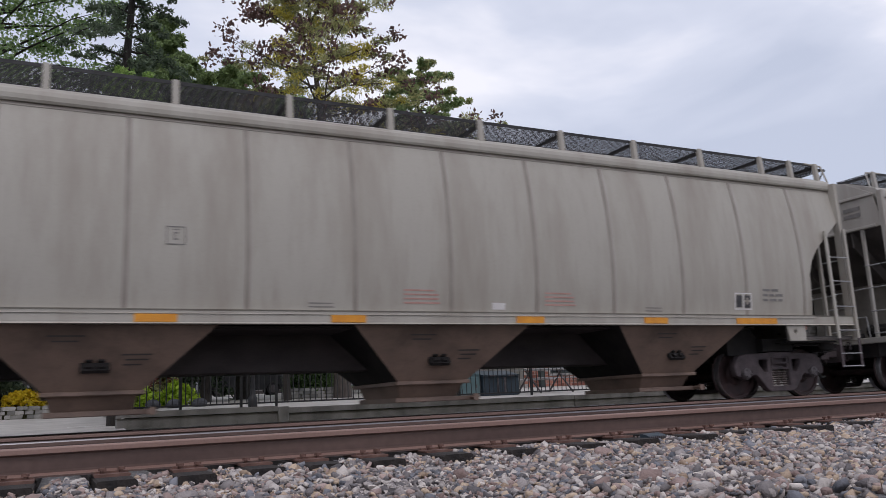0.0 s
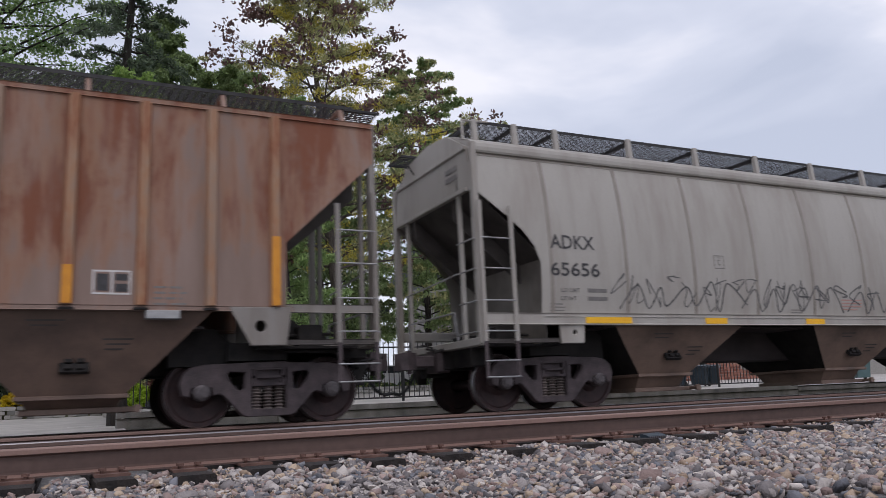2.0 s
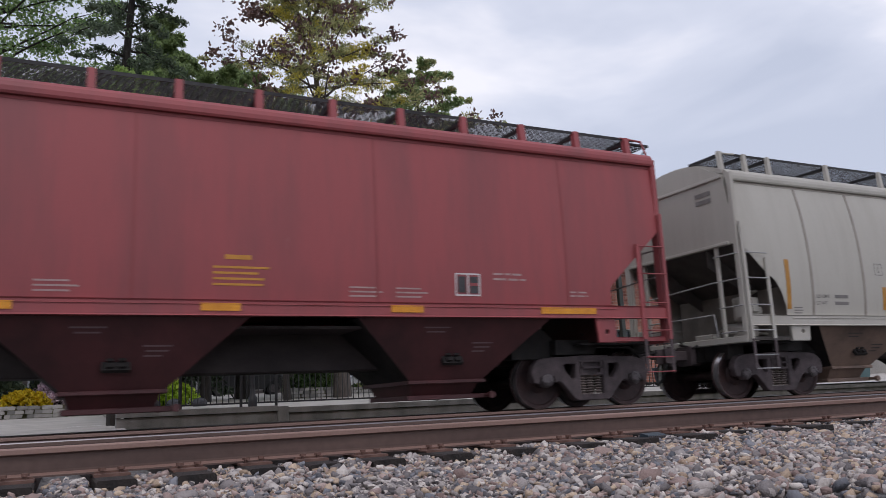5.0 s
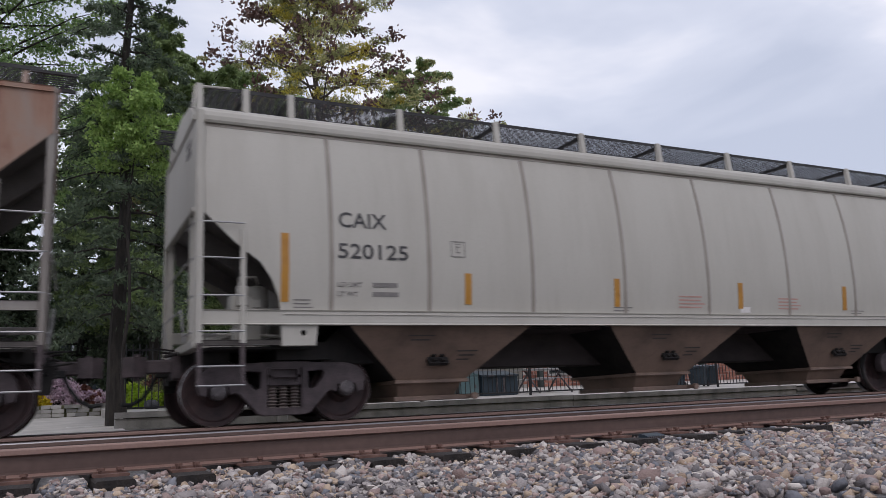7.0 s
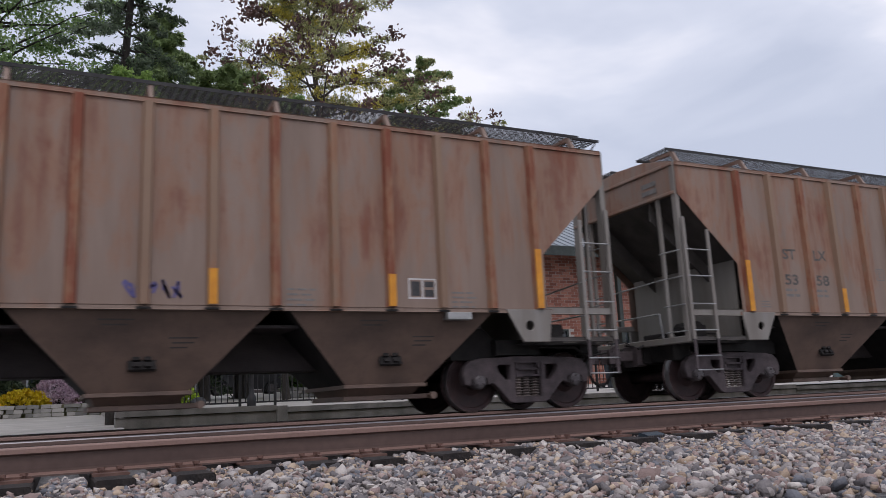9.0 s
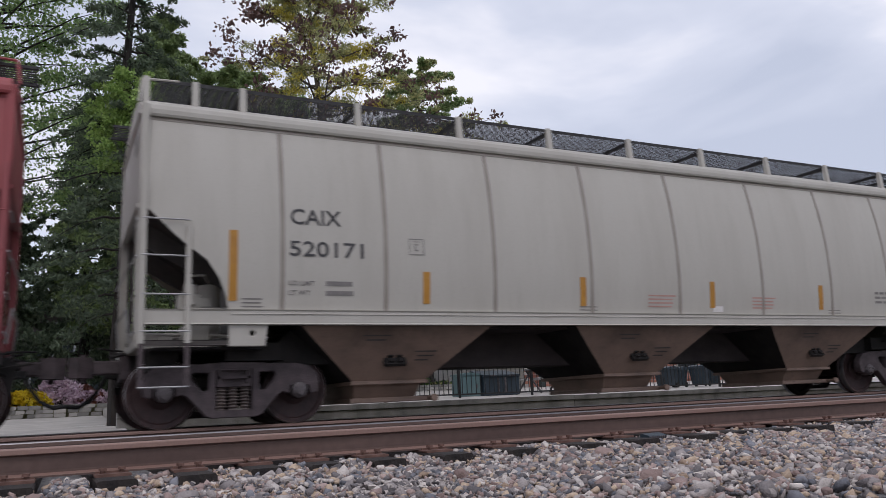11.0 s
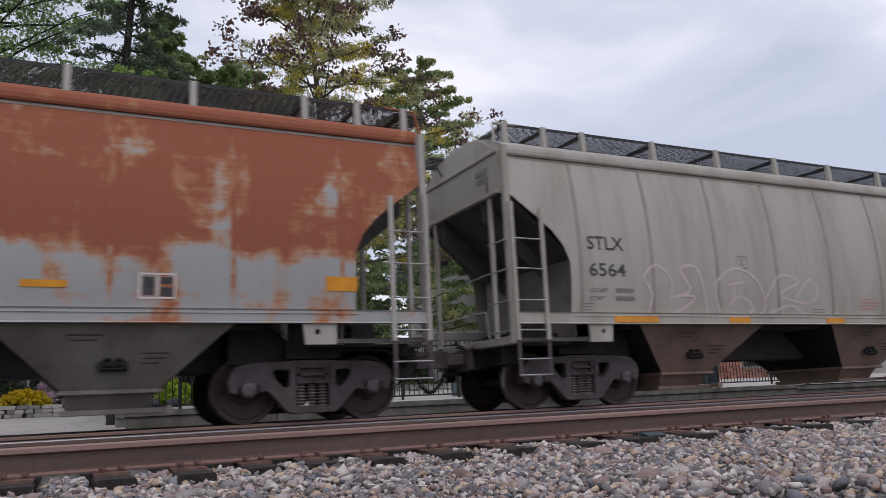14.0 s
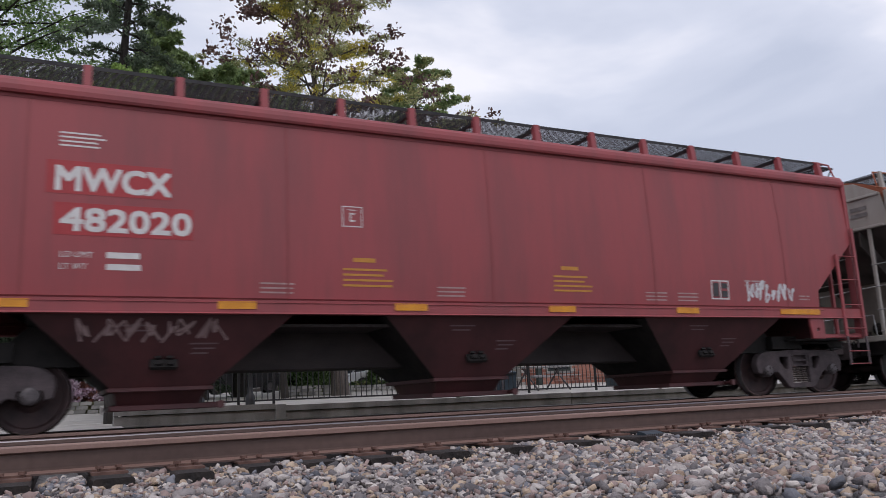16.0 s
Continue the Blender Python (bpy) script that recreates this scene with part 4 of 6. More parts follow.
    xs = [first + (L - 2 * first) * i / n for i in range(n + 1)]
    if style == "grey":
        xs += [first + .75, L - first - .75]
    if style == "caix":
        # two close brackets at each end, the rest evenly spaced
        n = round((L - 2.6) / 1.66)
        xs = [.03, .66, L - .66, L - .03] + [1.3 + (L - 2.6) * i / n for i in range(n + 1)]
    for x in xs:
        for rz in (0, 180):
            part("running_board_bracket", once(("bracket", key), lambda: deck_post_mesh(deck, top, style, GREY_PAINT if paint is PATCHY else paint)), car, "", pose((x - L / 2) * (1 if rz == 0 else -1), 0, 0, 0, 0, rz) if rz == 0 else pose(x - L / 2, 0, 0, 0, 0, 180))

    def end_walk():
        s = Shape()
        for i in range(6):
            x = -.22 + .09 * i
            s.box(x - .005, x + .005, -1.22, -.62, deck - .06, deck - .04)
        for i in range(9):
            y = -1.22 + .60 * i / 8
            s.box(-.22, .24, y - .004, y + .004, deck - .058, deck - .042)
        for y in (-1.22, -.62):
            s.bar(-.3, .26, y - .015, y + .015, deck - .075, deck - .03, .005)
            s.rod((.22, y, deck - .06), (-.05, y * .97, top - .02), .014)
        return s.mesh("crossover_walk", GRATING)

    for e, rz in ((1, 0), (-1, 180)):
        part("crossover_walk", once(("walk", style), end_walk), car, "", pose(e * L / 2, 0, 0, 0, 0, rz))["kind"] = "stuff"
        if style != "rib":
            part("roof_handhold", once(("hold", style, paint.name, e), lambda: Shape().path([(-e * .45, -1.31, deck), (e * .02, -1.31, deck - .02), (e * .06, -1.40, top + .1)], .018).mesh("roof_handhold", paint)), car, "", pose(e * L / 2, 0, 0))
    return car


def tape(car, style, x0, x1, z0, z1, mat, proud=0.008):
    part("reflector_tape", strip_on_side(style, x0, x1, z0, z1, proud, -1, mat, 2, "reflector_tape"), car)


def sill_tape(car, x0, x1, z0, z1, mat):
    s = Shape()
    s.box(x0, x1, -1.637, -1.624, z0, z1)
    part("reflector_tape", s.mesh("reflector_tape", mat), car)


def mark(car, style, text, x, z, size, mat, width, bold=0.004):
    me = letters(text, size, mat, 0.0 if style == "red" else bold)
    w = max(v.co.x for v in me.vertices) - min(v.co.x for v in me.vertices)
    me.transform(Matrix.Scale(width / w, 4, (1, 0, 0)))
    if style == "red" and bold > .004:
        # heavy lettering: the same strokes laid four times, a little apart
        thick = bmesh.new()
        for k, (a, b) in enumerate(((-bold, -bold), (bold, -bold), (-bold, bold), (bold, bold))):
            one = me.copy()
            one.transform(Matrix.Translation((a, b, .0012 * k)))
            thick.from_mesh(one)
            bpy.data.meshes.remove(one)
        thick.to_mesh(me)
        thick.free()
    return part("lettering", on_side(me, style, x, z, .006), car)

# ---- ground, tracks ----
def ground():
    """One sheet out to the horizon: a low trackside bed, rising gently behind the tracks."""
    xs = [-2500, -600, -150, -60, -30, -15, -6, 0, 6, 15, 30, 60, 100, 200, 600, 2500]
    ys = [-2500, -500, -100, -40, -20, -14, -10, -6, 0, 2.2, 3.0, 4.0, 6, 10, 14, 20, 30, 45, 80, 200, 800, 2500]

    def z(y):
        if y < 2.2:
            return -.42
        if y < 4:
            return -.42 + .32 * (y - 2.2) / 1.8
        return -.10 + .035 * min(y - 4, 40)

    s = Shape()
    s.add([(x, y, z(y)) for y in ys for x in xs], [(j * len(xs) + i, j * len(xs) + i + 1, (j + 1) * len(xs) + i + 1, (j + 1) * len(xs) + i) for j in range(len(ys) - 1) for i in range(len(xs) - 1)])
    thing("ground", "bare soil and short grass around the tracks", "ground", kind="structure", me=s.mesh("ground", SOIL))


ground()


def bed_height(y):
    """The stone shoulder drops just past the tie ends, then falls gently."""
    y = -y
    if y < 6.45:
        return -.215
    if y < 6.72:
        return -.215 - .035 * (y - 6.45) / .27
    return -.250 - .022 * (y - 6.72)


def ballast():
    s = Shape()
    prof = [(-14, -.46), (-10, bed_height(-10) - .03), (-8, bed_height(-8) - .03), (-6.72, -.28), (-6.45, -.25), (-3.6, -.25), (-2.6, -.26), (2.0, -.26), (3.2, -.46)]
    xs = [-80, -10, 0, 10, 30, 80, 260]
    s.add([(x, y, z) for y, z in prof for x in xs], [(j * len(xs) + i, j * len(xs) + i + 1, (j + 1) * len(xs) + i + 1, (j + 1) * len(xs) + i) for j in range(len(prof) - 1) for i in range(len(xs) - 1)])
    thing("ballast_bed", "grey grit bed under the crushed stone", "ballast", kind="structure", me=s.mesh("ballast_bed", BALLAST_BED))


ballast()

RAIL_PROFILE = [(-.076, -.186), (.076, -.186), (.076, -.175), (.030, -.160), (.009, -.146), (.009, -.052), (.030, -.046), (.038, -.040), (.038, -.012),
                (.034, -.004), (.022, 0), (.006, 0), (-.022, 0), (-.034, -.004), (-.038, -.012), (-.038, -.040), (-.030, -.046), (-.009, -.052), (-.009, -.146), (-.030, -.160), (-.076, -.175)]


def rail_mesh(x0, x1, worn, dull=(), edge=()):
    s = Shape()
    n = len(RAIL_PROFILE)
    verts = [(x, y, z) for x in (x0, x1) for y, z in RAIL_PROFILE]
    for i in range(n):
        j = (i + 1) % n
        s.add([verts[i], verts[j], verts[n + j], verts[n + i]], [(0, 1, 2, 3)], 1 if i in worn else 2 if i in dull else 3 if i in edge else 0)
    s.add(verts[:n], [tuple(range(n))])
    s.add(verts[n:], [tuple(range(n))])
    return s.mesh("steel_rail", RAIL_RUST, RAIL_SHINE, RAIL_DULL, RAIL_LIT)


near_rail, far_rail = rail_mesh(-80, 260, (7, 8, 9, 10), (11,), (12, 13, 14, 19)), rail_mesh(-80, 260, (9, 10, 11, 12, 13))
NEAR_Z = 0.029
for y, z, lab in ((-6.068, NEAR_Z, "rust-brown steel rail with a worn bright head on tie plates"), (-4.558, NEAR_Z, "rust-brown steel rail of the empty track"),
                  (-.756, 0, "steel rail under the passing train"), (.756, 0, "steel rail under the passing train")):
    thing("steel_rail", lab, "rail", "rails", pose(0, y, z), me=near_rail if y in (-6.068, -.756) else far_rail)


known = [.35, .84, 1.28, 1.69, 2.13, 2.67, 3.22, 3.83, 4.4, 5.04, 5.5, 5.97, 6.45, 7.12, 7.86]
TIE_XS = [.35 - .52 * i for i in range(1, 16)] + known + [7.86 + .54 * i for i in range(1, 60)]


def ties():
    rnd = random.Random(4)
    wood = Shape().bar(-.115, .115, -1.30, 1.30, -.18, 0, .012, "y").mesh("railroad_tie", TIE_WOOD)
    s = Shape()
    s.bar(-.11, .11, -.225, .19, 0, .018, .005, "y")
    s.box(-.10, .10, -.105, -.08, .018, .03)
    s.box(-.10, .10, .08, .105, .018, .03)
    plate_me = s.mesh("tie_plate", PLATE_RUST)
    s = Shape()
    s.bar(-.010, .010, -.010, .010, 0, .026, .003, "z")
    s.bar(-.020, .020, -.026, .016, .020, .038, .006, "z")
    spike_me = s.mesh("rail_spike", PLATE_RUST)
    xs = TIE_XS
    for track, zt in ((-5.313, NEAR_Z - .186 - .018), (0, -.204)):
        for x in xs:
            if track == 0 and not -3 < x < 30:
                continue
            x += 0 if track else rnd.uniform(-.03, .03)
            near = track < -1
            t = thing("railroad_tie", "tar-black wooden tie with rusty tie plates, half buried in stone", "railroad tie", "ties of the near track" if near else "ties of the far track",
                      pose(x, track + (rnd.uniform(-.05, .05) if near else 0), zt, 0, 0, rnd.uniform(-1.2, 1.2)), me=wood)
            for sg in (-1, 1):
                p = part("tie_plate", plate_me, t, "", pose(0, sg * .755, 0))
                if near and sg < 0:
                    for a, b in ((-.060, -.150), (.058, -.112), (.02, .10)):
                        part("rail_spike", spike_me, p, "", pose(a, b, .016, 0, 0, rnd.uniform(-25, 25)))


ties()


def stones():
    rng = np.random.default_rng(11)
    # broken stone: hulls of a few points on a squarish block, all with the same count of corners
    kinds, tris = [], []
    for _ in range(26):
        p = rng.normal(size=(13, 3))
        p = np.sign(p) * np.abs(p / np.linalg.norm(p, axis=1)[:, None]) ** .62
        p *= np.array([1.0, rng.uniform(.62, .95), rng.uniform(.42, .74)]) * rng.uniform(.88, 1.0, (13, 1))
        bm = bmesh.new()
        for q in p:
            bm.verts.new(q)
        bmesh.ops.convex_hull(bm, input=bm.verts)
        bmesh.ops.triangulate(bm, faces=bm.faces)
        bm.verts.index_update()
        kinds.append(np.array([v.co[:] for v in bm.verts]))
        tris.append(np.array([[v.index for v in f.verts] for f in bm.faces]))
        bm.free()

    tie_x = np.array(TIE_XS)

    def pile(n, x0, x1, y0, y1, lift, size, skip=None):
        x, y = rng.uniform(x0, x1, n), rng.uniform(y0, y1, n)
        if skip:
            keep = ~((x > skip[0]) & (x < skip[1]) & (y > skip[2]) & (y < skip[3]))
            x, y = x[keep], y[keep]
        gap = np.abs(x[:, None] - tie_x[None]).min(1)
        keep = (gap > .145) | (y < -6.60)
        x, y = x[keep], y[keep]
        z = np.array([bed_height(v) for v in y]) + rng.uniform(-.022, lift, len(x)) + .012 * np.sin(x * 3.1) * np.cos(y * 2.3)
        return x, y, z, rng.lognormal(math.log(size), .34, len(x))

    def turns(n):
        """Any turn about the upright, then a lean of up to about 45 degrees."""
        a, b, c = rng.uniform(0, 2 * np.pi, n), rng.normal(0, .45, n), rng.normal(0, .45, n)
        ca, sa, cb, sb, cc, sc, o = np.cos(a), np.sin(a), np.cos(b), np.sin(b), np.cos(c), np.sin(c), np.zeros(n)
        rz = np.stack([ca, -sa, o, sa, ca, o, o, o, o + 1], 1).reshape(n, 3, 3)
        rx = np.stack([o + 1, o, o, o, cb, -sb, o, sb, cb], 1).reshape(n, 3, 3)
        ry = np.stack([cc, o, sc, o, o + 1, o, -sc, o, cc], 1).reshape(n, 3, 3)
        return rx @ ry @ rz

    hand = (1.45, 2.10, -7.85, -7.35)
    piles = [pile(42000, -1.2, 10.5, -9.0, -6.40, .030, .0235, hand), pile(8000, -1.2, 12, -6.62, -6.13, .032, .022), pile(3600, 10.5, 26, -9.0, -6.2, .02, .034), pile(900, -6, -1.2, -9.0, -6.3, .02, .034), pile(3500, -2, 9, -10.6, -9.0, .02, .032)]
    x, y, z, r = (np.concatenate([p[i] for p in piles]) for i in range(4))
    n = len(x)
    which = rng.integers(0, len(kinds), n)
    rot = turns(n)
    verts, faces, mats, base = [], [], [], 0
    colour = rng.choice(4, n, p=(.55, .15, .12, .18))
    for k in range(len(kinds)):
        at = np.nonzero(which == k)[0]
        v = np.einsum("nij,kj->nki", rot[at], kinds[k]) * r[at][:, None, None] + np.stack([x, y, z], 1)[at][:, None, :]
        nv = len(kinds[k])
        verts.append(v.reshape(-1, 3))
        faces.append((tris[k][None] + (base + np.arange(len(at)) * nv)[:, None, None]).reshape(-1, 3))
        mats.append(np.repeat(colour[at], len(tris[k])))
        base += len(at) * nv
    allv, allf = np.concatenate(verts), np.concatenate(faces)
    me = bpy.data.meshes.new("crushed_stone")
    me.vertices.add(len(allv))
    me.vertices.foreach_set("co", allv.reshape(-1))
    me.loops.add(allf.size)
    me.loops.foreach_set("vertex_index", allf.reshape(-1).astype(np.int32))
    me.polygons.add(len(allf))
    me.polygons.foreach_set("loop_start", np.arange(0, allf.size, 3, dtype=np.int32))
    for m in (STONE, STONE_TAN, STONE_SLATE, STONE_ROSE):
        me.materials.append(m)
    me.polygons.foreach_set("material_index", np.concatenate(mats).astype(np.int32))
    me.update(calc_edges=True)
    bed = thing("crushed_stone", "loose grey and tan crushed stone beside the track", "ballast", kind="stuff", me=me)
    # stones close to the eye, one by one
    shapes = []
    for k, tri in zip(kinds[:8], tris[:8]):
        m = bpy.data.meshes.new("stone")
        m.from_pydata([tuple(p * .0245) for p in k], [], [tuple(int(i) for i in t) for t in tri])
        m.materials.append(STONE_PIECE)
        shapes.append(m)
    rnd = random.Random(7)
    for i in range(298):
        px, py = rnd.uniform(hand[0], hand[1]), rnd.uniform(hand[2], hand[3])
        o = part("stone", shapes[i % 8], bed, "", Matrix.LocRotScale((px, py, bed_height(py) + rnd.uniform(-.02, .02)), Euler((rnd.gauss(0, .45), rnd.gauss(0, .45), rnd.uniform(0, 6))), Vector((1, 1, 1)) * rnd.uniform(.75, 1.35)))


stones()

# a small grey slotted plastic box lying at the tie ends
bx = thing("slotted_drain_cover", "small dark ribbed plastic cover lying on the stones", "cover", at=pose(4.62, -6.42, -.20, 12, 0, 8))
s = Shape().bar(-.11, .11, -.05, .05, -.05, .05, .01, "x")
part("body", s.mesh("body", BIN_BLUE), bx)
for i in range(9):
    part("slat", once("cover_slat", lambda: Shape().box(-.006, .006, -.056, -.05, -.045, .045).mesh("slat", CAP_STEEL)), bx, "", pose(-.096 + .024 * i, 0, 0))


# ---- the place behind the tracks ----
def rise(y):
    return -.10 + .035 * min(max(y - 4, 0), 40)


def terrace():
    """Raised paved ground behind the low retaining wall."""
    s = Shape()
    ys = [5.28, 8, 12, 18, 26, 44]
    xs = [1.3, 6, 14, 30, 70]

    def z(y):
        return .20 + .030 * (y - 5.28)
    s.add([(x, y, z(y)) for y in ys for x in xs], [(j * 5 + i, j * 5 + i + 1, (j + 1) * 5 + i + 1, (j + 1) * 5 + i) for j in range(5) for i in range(4)])
    s.add([(1.3, y, z(y)) for y in ys] + [(1.3, y, -.5) for y in ys], [(i, i + 1, 7 + i, 6 + i) for i in range(5)])
    thing("pavement", "pale concrete paving behind the low wall", "pavement", kind="structure", me=s.mesh("pavement", PAVING))


def high(y):
    return .20 + .030 * (y - 5.28)


terrace()


def road():
    s = Shape()
    ys = [2.4, 4, 8, 12.9]
    s.add([(x, y, rise(y) + .03 if y > 3.9 else -.16) for y in ys for x in (-30, 1.28)], [(j * 2, j * 2 + 1, j * 2 + 3, j * 2 + 2) for j in range(3)])
    r = thing("road", "light concrete road surface beside the tracks", "road", kind="structure", me=s.mesh("road", PAVING))
    for x0, x1, y in ((-2.2, .2, 3.2), (.3, 1.0, 6.2)):
        part("road_line", Shape().add([(x0, y, rise(y) + .045 if y > 3.9 else -.05), (x1, y, rise(y) + .045 if y > 3.9 else -.05), (x1, y + .12, rise(y + .12) + .045 if y > 3.9 else -.045), (x0, y + .12, rise(y + .12) + .045 if y > 3.9 else -.045)], [(0, 1, 2, 3)]).mesh("road_line", PAINT_LINE), r)


road()


def retaining_wall():
    w = thing("retaining_wall", "low weathered grey concrete retaining wall with a capping course", "wall", kind="structure")

    def run(x0, x1, zt, bow):
        s = Shape()
        n = 10
        for i in range(n):
            a, b = x0 + (x1 - x0) * i / n, x0 + (x1 - x0) * (i + 1) / n
            ya, yb = 5.0 + bow * math.sin(math.pi * i / n), 5.0 + bow * math.sin(math.pi * (i + 1) / n)
            for lo, hi, out in ((-.4, zt - .13, 0), (zt - .115, zt, .03)):
                s.add([(a, ya - out, lo), (b, yb - out, lo), (b, yb + .3, lo), (a, ya + .3, lo), (a, ya - out, hi), (b, yb - out, hi), (b, yb + .3, hi), (a, ya + .3, hi)],
                      [(0, 1, 5, 4), (4, 5, 6, 7), (1, 2, 6, 5), (3, 7, 6, 2), (0, 4, 7, 3), (0, 3, 2, 1)])
        return s.mesh("wall_section", CONCRETE)

    part("wall_section", run(1.14, 4.30, .27, -.10), w)
    part("wall_section", run(4.52, 11.9, .225, 0), w)
    part("wall_section", run(11.92, 20, .215, 0), w)
    part("wall_section", run(20.02, 46, .16, 0), w)
    part("wall_pier", Shape().bar(4.30, 4.52, 4.90, 5.32, -.4, .25, .015, "z").mesh("wall_pier", CONCRETE), w)


retaining_wall()


def fence(x0, x1, y, zb):
    """Black iron railing with square posts and round pickets."""
    f = thing("iron_fence", "black painted iron picket fence on the terrace", "fence")
    posts = [x for x in (2.67, 4.06, 4.91, 8.27, 9.93, 12.24, 14.6, 17, 19.4, 21.8, 24.2) if x0 <= x <= x1]
    pm = Shape().bar(-.03, .03, -.03, .03, 0, 1.62, .006, "z").mesh("post", IRON)
    km = Shape().rod((0, 0, .12), (0, 0, 1.56), .0125, 6).mesh("picket", IRON)
    for p in posts:
        part("post", pm, f, "", pose(p, y, zb))
    part("rail", Shape().bar(x0, x1, y - .018, y + .018, zb + .10, zb + .14, .004).mesh("rail", IRON), f)
    part("rail", Shape().bar(x0, x1, y - .018, y + .018, zb + 1.40, zb + 1.44, .004).mesh("rail", IRON), f)
    x = x0
    while x < x1:
        part("picket", km, f, "", pose(x, y, zb))
        x += .142


fence(1.5, 24.2, 7.5, high(7.5) - .02)


def lamp_post(x, y, z):
    t = thing("street_lamp", "black post lamp with a glazed lantern beside the fence", "lamp", at=pose(x, y, z))
    part("pole", Shape().lathe([(.11, 0), (.11, .25), (.07, .32), (.055, .5), (.05, 1.85), (.08, 1.9)], "z", n=12).mesh("pole", IRON, smooth=True), t)
    l = part("lantern", Shape().add([(-.09, -.09, 1.92), (.09, -.09, 1.92), (.09, .09, 1.92), (-.09, .09, 1.92), (-.15, -.15, 2.28), (.15, -.15, 2.28), (.15, .15, 2.28), (-.15, .15, 2.28)],
                                    [(0, 1, 5, 4), (1, 2, 6, 5), (2, 3, 7, 6), (3, 0, 4, 7)]).mesh("lantern", surface("frosted_lantern_glass", (.45, .46, .47), (.55, .56, .57), 5, .3)), t)
    part("lantern_roof", Shape().lathe([(.22, 2.28), (.16, 2.36), (.05, 2.42), (.03, 2.5)], "z", n=8).mesh("lantern_roof", IRON), l)
    for a in range(4):
        x0, y0 = (.09, -.09, -.09, .09)[a], (.09, .09, -.09, -.09)[a]
        part("lantern_bar", Shape().rod((x0, y0, 1.92), (x0 * 1.66, y0 * 1.66, 2.28), .012).mesh("lantern_bar", IRON), l)


lamp_post(4.27, 7.2, high(7.2) - .03)

# leaf clumps
RNG = np.random.default_rng(5)


def leaf_mesh(name, centres, radii, per, size, mats, droop=0.0, flat=0.6, pick=None, long=1.8):
    """Many small leaf blades round clump centres. pick: a material number for each clump."""
    c = np.repeat(np.asarray(centres, float), per, 0)
    r = np.repeat(np.asarray(radii, float), per)
    n = len(c)
    d = RNG.normal(size=(n, 3))
    d /= np.linalg.norm(d, axis=1)[:, None]
    off = d * (RNG.random(n) ** .45 * r)[:, None]
    off[:, 2] = off[:, 2] * flat - droop * np.hypot(off[:, 0], off[:, 1])
    p = c + off
    u = RNG.normal(size=(n, 3)) + d * .6
    u /= np.linalg.norm(u, axis=1)[:, None]
    w = np.cross(u, RNG.normal(size=(n, 3)))
    w /= np.linalg.norm(w, axis=1)[:, None]
    sz = (size * RNG.uniform(.6, 1.4, n))[:, None]
    a, b = u * sz * long * .5, w * sz * .5
    v = np.stack([p - a, p + b * .9, p + a, p - b * .9], 1).reshape(-1, 3)
    me = bpy.data.meshes.new(name)
    me.vertices.add(n * 4)
    me.vertices.foreach_set("co", v.reshape(-1))
    me.loops.add(n * 4)
    me.loops.foreach_set("vertex_index", np.arange(n * 4, dtype=np.int32))
    me.polygons.add(n)
    me.polygons.foreach_set("loop_start", np.arange(0, n * 4, 4, dtype=np.int32))
    for m in mats:
        me.materials.append(m)
    if pick is not None:
        me.polygons.foreach_set("material_index", np.repeat(np.asarray(pick, np.int32), per))
    me.update(calc_edges=True)
    return me


